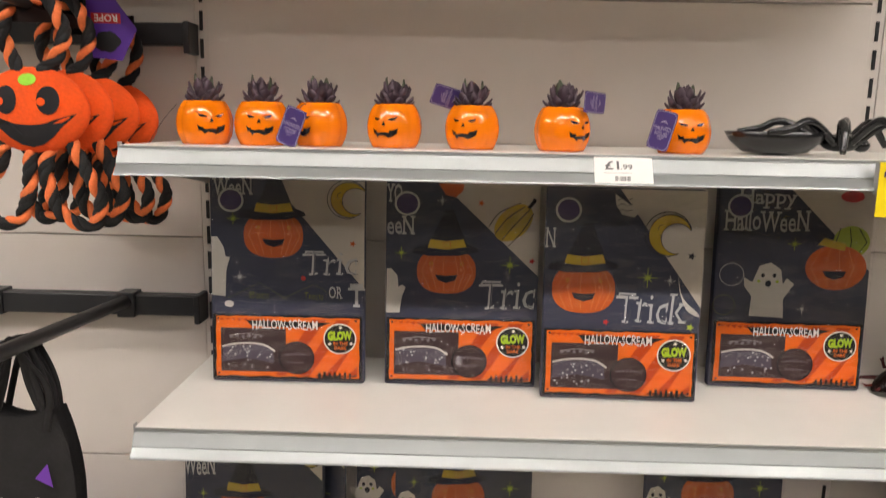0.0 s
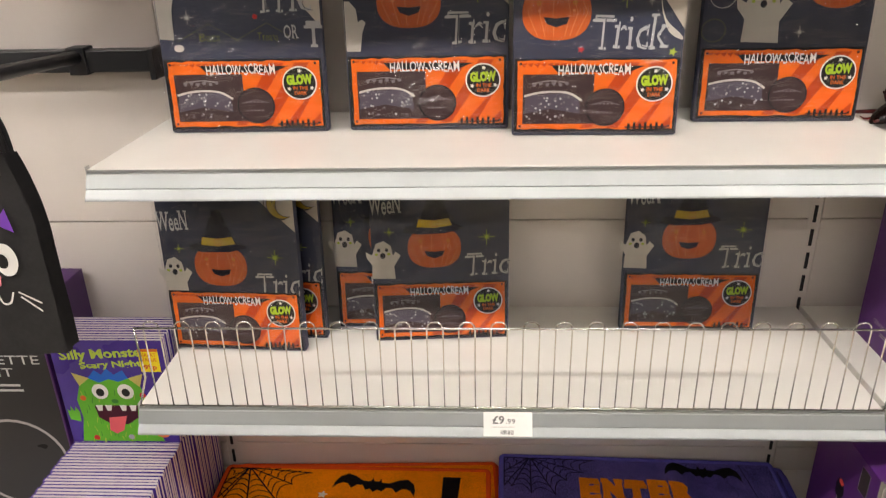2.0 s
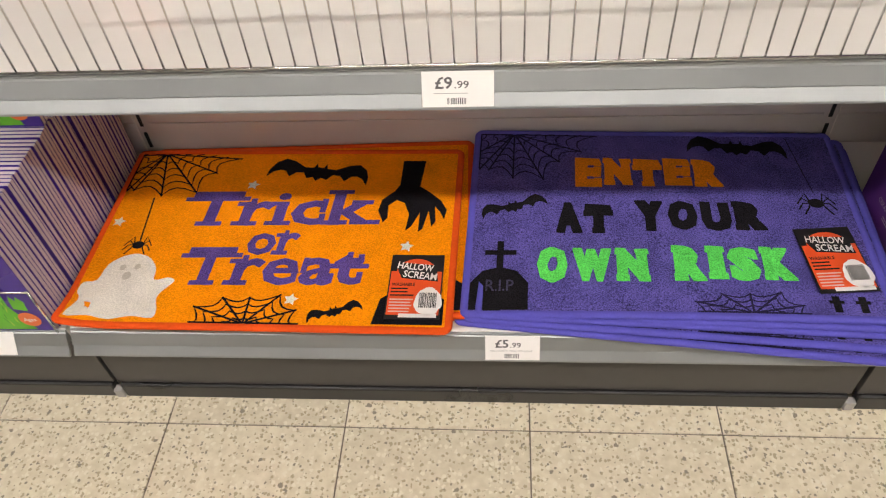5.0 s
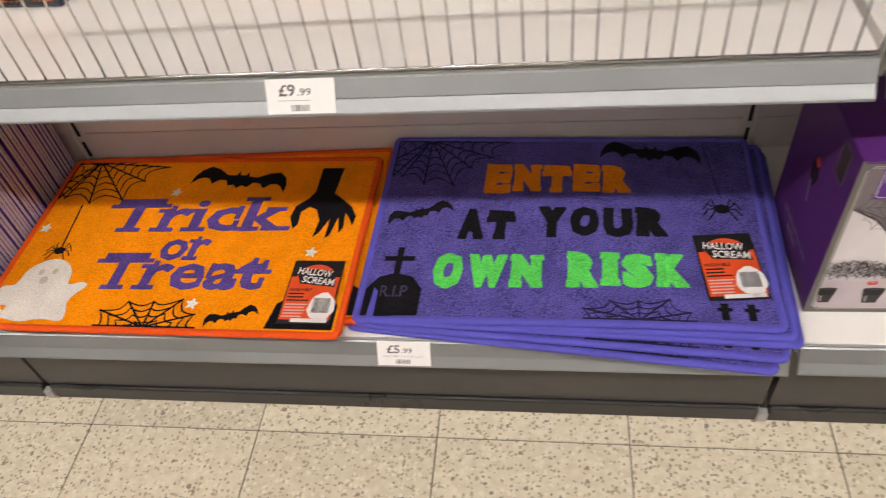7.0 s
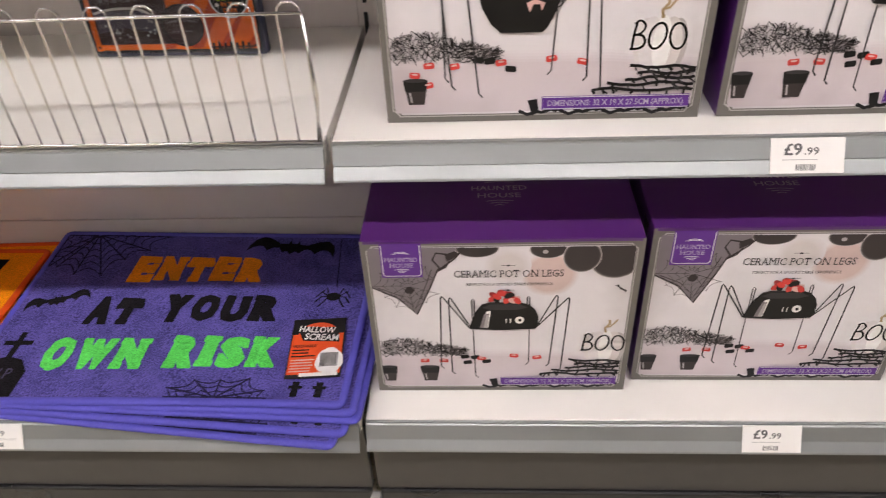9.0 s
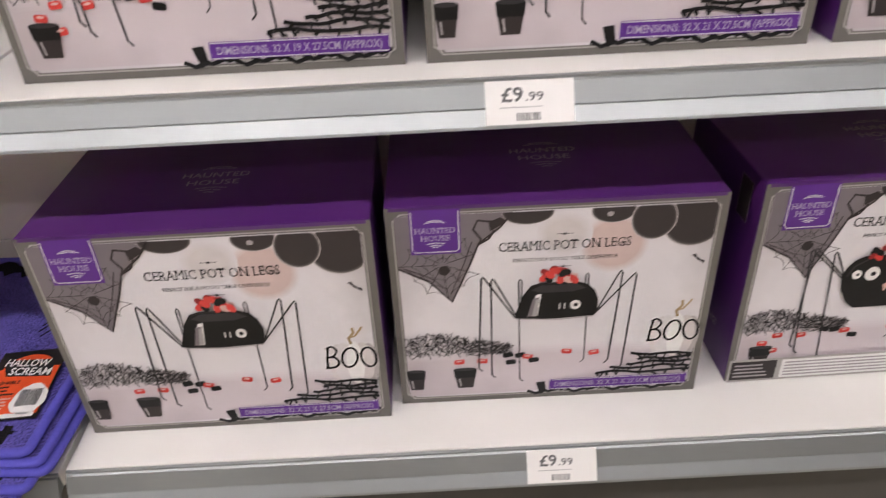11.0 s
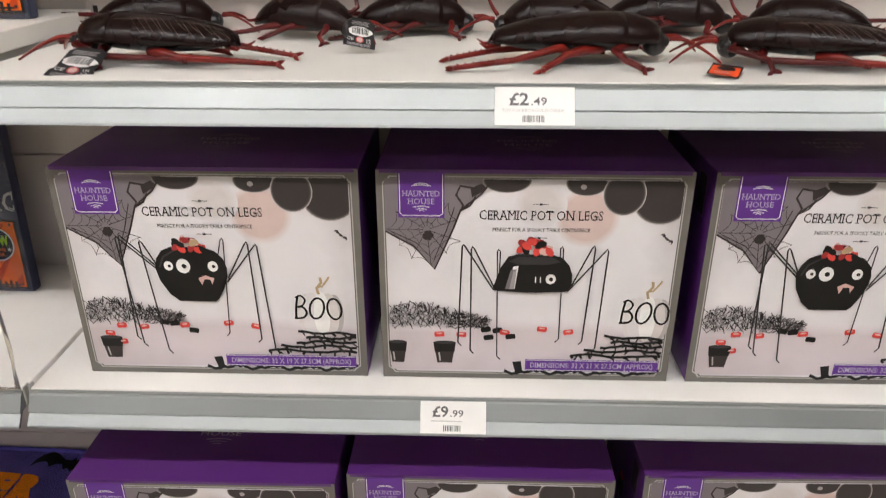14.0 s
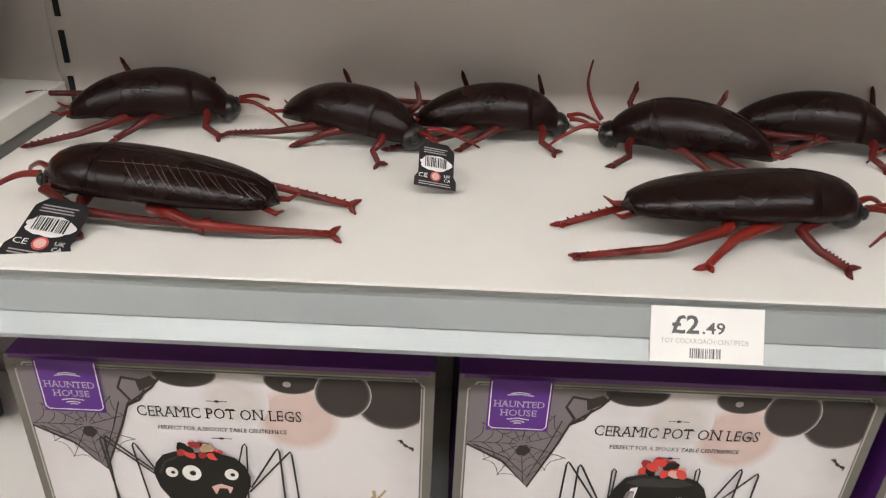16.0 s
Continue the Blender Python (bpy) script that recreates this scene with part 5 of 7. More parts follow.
        for k in (-0.5, 0.0, 0.5):
            a.line([(0.218 + k * 0.03, 0.292), (0.222 + k * 0.05, 0.268), (0.218 + k * 0.03, 0.244)], 0.0013, T_HAT, 3.3)
        a.disc(0.200, 0.222, 0.050, 0.040, T_ORANGE, 3.6)
        for k in (-0.7, -0.3, 0.1, 0.5):
            a.line([(0.200 + k * 0.036, 0.256), (0.200 + k * 0.058, 0.222), (0.200 + k * 0.036, 0.188)], 0.0009, T_VEIN, 4)
        a.poly([(0.178, 0.216), (0.218, 0.216), (0.213, 0.205), (0.198, 0.200), (0.184, 0.206)], T_HAT, 4.4)
        a.poly([(0.168, 0.262), (0.212, 0.252), (0.214, 0.264), (0.178, 0.274)], T_YELLOW, 4.4)
        a.disc(0.218, 0.347, 0.019, 0.010, T_RED, 4)
        star_of(0.130, 0.262, 0.007, T_LIME)
        star_of(0.150, 0.146, 0.006, T_WORD)
        a.ring(0.030, 0.205, 0.020, 0.0012, T_WORD, 3)
        a.ring(0.020, 0.150, 0.018, 0.0010, T_SOFTLIME, 3)
    else:
        x, z = (0.111, 0.172) if kind == "low" else (0.118, 0.190)
        pumpkin_print(a, x, z, 0.98)
        ghost_print(a, 0.022, z - 0.018, 0.80)
        a.text("WeeN", 0.030, z + 0.086, 0.056, 0.036, T_WORD, 4, bold=0.01, serif=0.09, bounce=0.03)
        brushed(a, "Tric", 0.216, z - 0.034, 0.078, 0.046)
        star_of(0.214, z + 0.018, 0.010, T_LIME)
        star_of(0.036, z + 0.032, 0.006, T_LIME)
        if kind == "low":
            crescent(a, 0.234, 0.290, 0.026, -0.3, T_CREAM)
    if kind not in ("low", "folded"):
        a.disc(0.037, 0.322 if kind != "happy" else 0.326, 0.021, 0.021, T_WORD, 6)
        a.disc(0.037, 0.322 if kind != "happy" else 0.326, 0.0175, 0.0175, T_STICK, 7)
    # printed card
    c0, c1 = 0.007, 0.122
    a.rect(0.005, PW - 0.006, c0, c1, T_BLACK, 8)
    edge = [(0.009 + 0.0016 * rnd.random(), c0 + 0.004 + (c1 - c0 - 0.008) * k / 9) for k in range(10)]
    edge += [(0.012 + (PW - 0.026) * k / 22, c1 - 0.002 - 0.0026 * rnd.random()) for k in range(23)]
    edge += [(PW - 0.009 - 0.0016 * rnd.random(), c1 - 0.004 - (c1 - c0 - 0.008) * k / 9) for k in range(10)]
    edge += [(PW - 0.013 - (PW - 0.026) * k / 22, c0 + 0.003 + 0.0026 * rnd.random()) for k in range(23)]
    a.poly(edge, T_CARD, 9)
    for k in range(4):
        x = 0.108 + 0.040 * k
        lo, hi = c0 + 0.006, c1 - 0.007
        pts = [(x, lo), (x + 0.017, lo), (x + 0.085, hi), (x + 0.062, hi)]
        a.poly([(min(px, PW - 0.013), pz if px < PW - 0.013 else lo + (pz - lo) * max(0.2, (PW - 0.013 - x) / 0.085)) for px, pz in pts], T_CARDRED, 10 + 0.03 * k)
    for k in range(9):
        a.poly([(0.014 + 0.010 * k, c1 - 0.008), (0.024 + 0.010 * k, c1 - 0.0065), (0.020 + 0.010 * k, c1 - 0.010 - 0.004 * rnd.random())], T_CARDRED, 11 + 0.02 * k)
    a.rect(0.018, 0.126, 0.020, 0.098, T_PHOTO, 12)
    a.poly([(0.019, 0.021), (0.108, 0.021), (0.104, 0.062), (0.085, 0.068), (0.022, 0.066)], T_PHOTO2, 13)
    a.poly([(0.019, 0.021), (0.108, 0.021), (0.107, 0.036), (0.060, 0.044), (0.019, 0.036)], T_PHOTO, 13.4)
    a.line(curve_2d([(0.020, 0.064), (0.040, 0.069), (0.066, 0.071), (0.090, 0.068), (0.108, 0.057)]), 0.0034, T_GHOST, 14)
    a.line(curve_2d([(0.032, 0.084), (0.060, 0.088), (0.086, 0.085)]), 0.0012, C_SOFT, 14)
    for k in range(34):
        a.disc(rnd.uniform(0.024, 0.106), rnd.uniform(0.027, 0.066), 0.0018, 0.0018, (C_SOFT, C_WEB, T_WORD)[k % 3], 15 + 0.01 * k, n=7)
    for k in range(6):
        a.disc(0.035 + 0.010 * k, 0.082 + 0.002 * (k % 2), 0.003, 0.003, C_WEB, 14 + 0.01 * k, n=8)
    a.disc(0.144, 0.046, 0.030, 0.030, T_BLACK, 16)
    a.disc(0.144, 0.046, 0.0275, 0.0275, T_PHOTO, 17)
    a.line([(0.122, 0.050), (0.145, 0.056), (0.166, 0.050)], 0.0012, C_WEB, 18)
    for k in range(10):
        a.disc(0.130 + 0.006 * (k % 5), 0.038 + 0.014 * (k // 5), 0.002, 0.0016, C_WEB, 18.1 + 0.01 * k, n=7)
    a.poly([(0.060, 0.112), (0.200, 0.110), (0.176, 0.100), (0.070, 0.101)], T_BLACK, 12)
    a.text("HALLOW-SCREAM", 0.125, 0.1055, 0.108, 0.0165, C_WHITE, 19, bold=0.012, jitter=0.0012, bounce=0.055)
    a.disc(0.216, 0.082, 0.0275, 0.0275, C_WHITE, 16)
    a.disc(0.216, 0.082, 0.0252, 0.0252, T_BLACK, 17)
    a.text("GLOW", 0.216, 0.088, 0.041, 0.014, T_BADGE, 18, turn=0.05, bold=0.07)
    a.text("IN THE", 0.217, 0.074, 0.024, 0.0058, T_CARD, 18, bold=0.02)
    a.text("DARK", 0.217, 0.066, 0.020, 0.0058, T_CARD, 18, bold=0.02)
    for x, z in ((0.217, 0.102), (0.199, 0.073), (0.235, 0.074)):
        a.star(x, z, 0.004, C_WHITE, 18)
    for k in range(7):
        a.rect(0.180 + k * 0.0085, 0.184 + k * 0.0085, c0 + 0.003, c0 + 0.013 + 0.002 * (k % 2), T_BLACK, 12)
    a.rect(0.176, 0.240, c0 + 0.006, c0 + 0.0085, T_BLACK, 12.5)
    for x, z in ((0.014, c1 - 0.008), (PW - 0.016, c1 - 0.008), (0.014, c0 + 0.009), (PW - 0.016, c0 + 0.009)):
        a.disc(x, z, 0.0022, 0.0022, T_BLACK, 12, n=8)
    return a


packs = {}


def tablecloth(kind, m):
    if kind in packs:
        return copy_thing(packs[kind], m)
    t = empty("tablecloth_pack", m, label="navy halloween tablecloth in clear film with orange card", category="tablecloth pack", group="tablecloth packs")
    bm = boxed(0.002, PW - 0.002, 0.001, PD, 0, PH - 0.002, 0.004)
    cloth = part("folded_cloth", bm, T_NAVY, t)
    pack_art(kind).done("printed_front", cloth, "printed pumpkins and ghosts over an orange card")
    bm = bmesh.new()
    nx, nz = 44, 60
    sd = len(packs) * 3.7

    def crease(u, v):
        a = noise.noise(Vector((u * 9 + v * 5, v * 2.2 - u * 3, sd)))
        b = noise.noise(Vector((u * 4 - v * 13, u * 2 + v * 1.5, sd + 9)))
        g = noise.noise(Vector((u * 2.2, v * 2.2, sd + 20)))
        amount = max(0.0, g + 0.12) * 1.6 + 0.12
        return 0.0075 * amount * ((1 - abs(a)) ** 4 + (1 - abs(b)) ** 4)

    grid = [[bm.verts.new((PW * i / nx, -0.0068 - crease(i / nx, k / nz) + (0.004 if i in (0, nx) or k in (0, nz) else 0), PH * k / nz)) for k in range(nz + 1)] for i in range(nx + 1)]
    for i in range(nx):
        for k in range(nz):
            bm.faces.new((grid[i][k], grid[i + 1][k], grid[i + 1][k + 1], grid[i][k + 1])).smooth = True
    part("clear_film", bm, M_FILM, t, "creased clear plastic film").visible_shadow = False
    packs[kind] = t
    return t


def stand(x0, y0, z, turn, lean=-3.0, wide=1.0):
    return pose(x0, y0, z + 0.001, 0, 0, turn) @ pose(0, 0, 0, lean, 0, 0) @ Matrix.Diagonal((wide, 1, 1, 1))


tablecloth("trick", stand(-0.306, 1.322, SHELF_B, 0.5, -3, 1.06))
tablecloth("gourd", stand(-0.001, 1.328, SHELF_B, 0.3, -3, 1.05))
tablecloth("moon", stand(0.270, 1.284, SHELF_B, -1.5, -3, 1.03))
tablecloth("happy", stand(0.580, 1.362, SHELF_B, -1.5, -3, 1.05))
tablecloth("low", stand(-0.362, 1.305, SHELF_C, -3.0))
tablecloth("low", stand(-0.330, 1.345, SHELF_C, -1.0))
tablecloth("folded", stand(-0.060, 1.385, SHELF_C, 1.0))
tablecloth("folded", stand(0.020, 1.330, SHELF_C, 4.0))
tablecloth("folded", stand(0.490, 1.378, SHELF_C, -1.0))

# ---- toy cockroaches ----
R_WING = mat("brown_plastic_wing", (0.0105, 0.0042, 0.0034), 0.29, vary=0.5, scale=60, bump=0.35, bump_scale=140, spec=0.20)
R_DARK = mat("black_plastic", (0.007, 0.005, 0.005), 0.30, vary=0.2, scale=60)
R_LEG = mat("red_brown_plastic", (0.075, 0.006, 0.005), 0.34, vary=0.5, scale=45, bump=0.3, spec=0.3)
R_TIP = mat("translucent_red_plastic", (0.145, 0.010, 0.006), 0.32, vary=0.5, scale=45, bump=0.3, spec=0.3)


def ellipsoid(bm, c, r, seg=20, rings=12, m=None):
    bmesh.ops.create_uvsphere(bm, u_segments=seg, v_segments=rings, radius=1, matrix=Matrix.LocRotScale(c, None, r))
    for f in bm.faces:
        f.smooth = True
    return bm


# paler colour that stands in for the glints along the raised wing veins
R_GLINT = mat("glint_plastic", (0.15, 0.10, 0.085), 0.5, vary=0.5, scale=90)


def cockroach(humped, raised=0):
    """Head along +x. raised: the side whose feet stand up in the air."""
    t = empty("toy_cockroach", label="humped dark brown plastic toy cockroach with splayed red legs" if humped else "long flat brown plastic toy cockroach with veined wings and red legs", category="toy insect", group="toy cockroaches")
    X0, X1 = (0.092, -0.094) if humped else (0.094, -0.108)
    W, H, RIM = (0.037, 0.047, 0.022) if humped else (0.036, 0.033, 0.026)

    def skin(q, b, grow=0.0):
        e = max(0.0, 1 - abs(2 * q - 1) ** (2.3 if humped else 2.7)) ** (0.56 if humped else 0.46)
        half = (W + grow) * e * (1.04 - 0.16 * q)
        high = (H + grow) * e ** (1.0 if humped else 0.7) * ((1.06 - 0.30 * q) if humped else (1.05 - 0.42 * q))
        edge = RIM - (0.010 if humped else 0.004) * (2 * q - 1) ** 2
        return (X0 + (X1 - X0) * q, half * math.sin(b), edge + high * max(0.0, math.cos(b)) ** 0.85 + grow)

    def shell(q0, q1, b0, b1, grow, nq, nb):
        bm = bmesh.new()
        rows = [[bm.verts.new(skin(q0 + (q1 - q0) * i / nq, b0 + (b1 - b0) * k / nb, grow)) for k in range(nb + 1)] for i in range(nq + 1)]
        for i in range(nq):
            for k in range(nb):
                quad = (rows[i][k], rows[i + 1][k], rows[i + 1][k + 1], rows[i][k + 1])
                bm.faces.new(quad[::-1] if b1 > b0 else quad).smooth = True
        bmesh.ops.remove_doubles(bm, verts=bm.verts, dist=0.00008)
        return bm

    def thick(ob):
        md = ob.modifiers.new("thickness", "SOLIDIFY")
        md.thickness, md.offset = 0.0014, -1

    belly = bmesh.new()
    ellipsoid(belly, (-0.006, 0, RIM), ((X0 - X1) * 0.45, W * 0.80, 0.013))
    part("abdomen", belly, R_DARK, t)
    thick(part("pronotum", shell(0.0, 0.27, -1.57, 1.57, 0.0004, 9, 18), R_WING, t))
    for side, grow in ((1, 0.0), (-1, 0.0006)):
        wing = shell(0.24, 1.0, -0.06 * side, 1.57 * side, grow, 18, 11)
        thick(part("wing", wing, R_WING, t))
        if not humped and side > 0:
            for k in range(16):
                q0 = 0.36 + 0.036 * k + 0.006 * math.sin(5 * k)
                way = [skin(min(0.965, q0 + 0.10 * j / 4), side * (0.46 - 0.2 * k / 15 + (0.72 + 0.10 * math.sin(3 * k)) * j / 4), grow + 0.0001) for j in range(5)]
                if k == 0:
                    way = [skin(0.30 + 0.62 * j / 9, side * (0.62 - 0.34 * j / 9), grow + 0.0001) for j in range(10)]
                part("wing_vein", tube(bmesh.new(), way, 0.00022, 4), R_GLINT, t)
    bm = bmesh.new()
    ellipsoid(bm, (X0 - 0.008, 0, RIM - 0.005), (0.014, 0.019, 0.015))
    for k in (-1, 1):
        ellipsoid(bm, (X0 + 0.001, k * 0.013, RIM - 0.002), (0.004, 0.005, 0.006), 10, 6)
    part("head", bm, R_DARK, t)
    # legs: thigh, shin with knobs, forked foot
    if humped:
        down = [((0.056, 0.016, 0.022), (0.062, 0.034, 0.018), (0.058, 0.046, 0.010), (0.072, 0.058, 0.003)),
                ((0.022, 0.020, 0.020), (-0.004, 0.042, 0.018), (-0.020, 0.048, 0.010), (-0.036, 0.056, 0.003)),
                ((-0.010, 0.020, 0.018), (-0.042, 0.044, 0.017), (-0.072, 0.052, 0.010), (-0.120, 0.062, 0.003))]
        up = [((0.056, 0.016, 0.026), (0.064, 0.036, 0.036), (0.070, 0.044, 0.042), (0.066, 0.046, 0.056)),
              ((0.018, 0.020, 0.026), (-0.006, 0.042, 0.042), (-0.024, 0.046, 0.044), (-0.030, 0.046, 0.058)),
              ((-0.022, 0.020, 0.024), (-0.060, 0.040, 0.026), (-0.092, 0.046, 0.026), (-0.132, 0.046, 0.028))]
    else:
        down = [((0.072, 0.012, 0.022), (0.086, 0.024, 0.021), (0.044, 0.038, 0.012), (0.040, 0.054, 0.003)),
                ((0.050, 0.016, 0.020), (0.050, 0.034, 0.011), (0.002, 0.036, 0.011), (-0.052, 0.032, 0.011)),
                ((-0.006, 0.022, 0.016), (-0.050, 0.034, 0.012), (-0.096, 0.026, 0.010), (-0.152, 0.006, 0.004))]
        up = [((0.060, 0.018, 0.020), (0.030, 0.036, 0.019), (0.040, 0.052, 0.010), (0.056, 0.068, 0.003)),
              ((0.020, 0.020, 0.018), (-0.025, 0.042, 0.015), (-0.040, 0.052, 0.008), (-0.054, 0.064, 0.003)),
              ((-0.020, 0.020, 0.016), (-0.036, 0.042, 0.022), (-0.084, 0.052, 0.012), (-0.150, 0.050, 0.004))]
        raised = -1
    for side in (1, -1):
        for hip, knee, ankle, toe in (up if side == raised else down):
            bm = bmesh.new()
            P = [Vector((x, y * side, z)) for x, y, z in (hip, knee, ankle, toe)]
            pts = [P[0], P[0].lerp(P[1], 0.5) + Vector((0, 0, 0.002)), P[1], P[1].lerp(P[2], 0.5), P[2], P[2].lerp(P[3], 0.6), P[3]]
            tube(bm, pts, [0.0050, 0.0055, 0.0044, 0.0040, 0.0035, 0.0031, 0.0029], 8)
            d = (P[3] - P[2]).normalized()
            o = Vector((-d.y, d.x, 0)) * 0.0085 + Vector((0, 0, 0.003))
            for sg in (1, -1):
                tube(bm, [P[3], P[3] + d * 0.004 + o * 0.6 * sg, P[3] + d * 0.008 + o * sg], [0.0030, 0.0026, 0.0009], 6)
            for k in range(7):
                q = P[2].lerp(P[3], 0.1 + 0.13 * k)
                tube(bm, [q, q + Vector((d.x * 0.004, side * 0.0008, 0.0036))], [0.0022, 0.0006], 5)
            part("leg", bm, R_LEG if hip[0] > 0.04 or humped else R_TIP, t)
    for side in (1, -1):
        bm = bmesh.new()
        if humped and raised < 0 and side == raised:
            way = [(X0 + 0.004, side * 0.006, 0.030), (X0 + 0.016, side * 0.012, 0.044), (X0 + 0.026, side * 0.018, 0.066), (X0 + 0.024, side * 0.022, 0.092)]
        else:
            way = [(X0 + 0.006, side * 0.006, 0.026), (X0 + 0.022, side * 0.014, 0.026), (X0 + 0.042, side * 0.026, 0.016), (X0 + 0.058, side * 0.040, 0.004)]
        tube(bm, curve_points(way, 5), [0.0034 - 0.00015 * k for k in range(16)], 6)
        part("antenna", bm, R_TIP, t)
        bm = bmesh.new()
        tube(bm, [(X1 + 0.014, side * 0.008, 0.022), (X1 - 0.002, side * 0.014, 0.020), (X1 - 0.010, side * 0.017, 0.025)], [0.003, 0.0022, 0.0006], 6)
        part("tail_spike", bm, R_TIP, t)
    return t


def swing_tag(name_parent, m, red=False):
    a = Art()
    if red:
        a.rect(-0.02, 0.02, -0.026, 0.026, L_BLACK, 1)
        a.rect(-0.018, 0.018, -0.022, 0.016, L_RED, 2)
        a.disc(0, 0.006, 0.012, 0.009, L_BLACK, 3)
        a.lines(-0.013, 0.013, -0.018, -0.006, 3, C_PINK, 3)
    else:
        a.poly([(-0.023, -0.028), (0.023, -0.028), (0.023, -0.018), (0.020, -0.012), (0.020, 0.018), (0.012, 0.026), (-0.012, 0.026), (-0.019, 0.018), (-0.019, -0.012), (-0.023, -0.018)], L_BLACK, 1)
        a.disc(0, 0.001, 0.017, 0.009, C_WHITE, 2, uneven=0.1)
        a.bars(-0.012, 0.012, -0.004, 0.008, L_BLACK, 3, 9)
        a.ring(0, -0.0145, 0.005, 0.0013, ink("tag_red", 0.6, 0.08, 0.07), 2)
        a.disc(0, -0.0145, 0.0042, 0.0042, C_PINK, 2.5)
        a.text("CE", -0.0135, -0.0145, 0.010, 0.005, C_WHITE, 2)
        a.text("UK", 0.013, -0.0125, 0.007, 0.0035, C_WHITE, 2)
        a.text("CA", 0.013, -0.0175, 0.007, 0.0035, C_WHITE, 2)
        a.lines(-0.014, 0.014, 0.012, 0.020, 3, C_SOFT, 2, 3)
        a.lines(-0.018, 0.018, -0.026, -0.021, 2, C_SOFT, 2, 4)
    ob = a.done("swing_tag", name_parent, "black printed paper tag" if not red else "red and black paper tag")
    ob.matrix_basis = m
    return ob


base_roach = {}
spots = [(1.066, 1.216, 170, 0.98, 0, 0), (0.985, 1.428, 15, 0.92, 1, 1), (1.196, 1.412, -24, 0.89, 1, 1), (1.343, 1.438, 3, 0.88, 1, 1), (1.545, 1.394, 164, 0.93, 1, -1), (1.694, 1.450, -14, 0.93, 1, 1), (1.547, 1.228, 5, 0.98, 0, 0), (1.790, 1.205, 166, 0.94, 0, 0), (1.868, 1.395, 165, 0.87, 1, -1)]
roaches = []
for x, y, turn, size, humped, raised in spots:
    m = pose(x, y, SHELF_F + 0.001, 0, 0, turn)
    if raised in base_roach:
        roaches.append(copy_thing(base_roach[raised], m))
    else:
        base_roach[raised] = cockroach(humped, raised)
        base_roach[raised].matrix_basis = m
        roaches.append(base_roach[raised])
    roaches[-1].scale = (size, size, size)


def under(thing, m, size=1.0):
    return thing.matrix_basis.inverted() @ m @ Matrix.Scale(size, 4)


swing_tag(roaches[0], under(roaches[0], pose(1.002, 1.166, SHELF_F + 0.009, -68, 6, -4), 1.1))
swing_tag(roaches[2], under(roaches[2], pose(1.290, 1.290, SHELF_F + 0.024, -50, 12, 10), 0.84))
swing_tag(roaches[7], under(roaches[7], pose(1.690, 1.160, SHELF_F + 0.005, -84, 4, -25), 0.8), True)

# ---- ceramic pumpkin pots with succulents ----
K_GLAZE = mat("orange_glaze", (0.86, 0.20, 0.002), 0.10, vary=0.05, scale=30, coat=0.0)
K_FACE = mat("black_glaze", (0.01, 0.009, 0.009), 0.2)
K_LEAF = mat("purple_leaf", (0.062, 0.036, 0.050), 0.55, vary=0.35, scale=70)
K_LEAF2 = mat("green_leaf", (0.075, 0.085, 0.05), 0.55, vary=0.35, scale=70)
K_SOIL = mat("dark_soil", (0.02, 0.015, 0.012), 0.9, vary=0.3, scale=120, bump=0.8)
K_TAG, K_TAGEDGE = ink("tag_violet", 0.06, 0.035, 0.15), ink("tag_rim", 0.40, 0.36, 0.46)
KR, KH = 0.0415, 0.064


def pot_radius(z, a):
    s = (z / KH - 0.47) / 0.60
    r = KR * math.sqrt(max(0.05, 1 - abs(s) ** 2.0 * 0.62))
    return r * (1 - 0.055 * abs(math.sin(4 * a + 0.4)) ** 6 * 1.4)


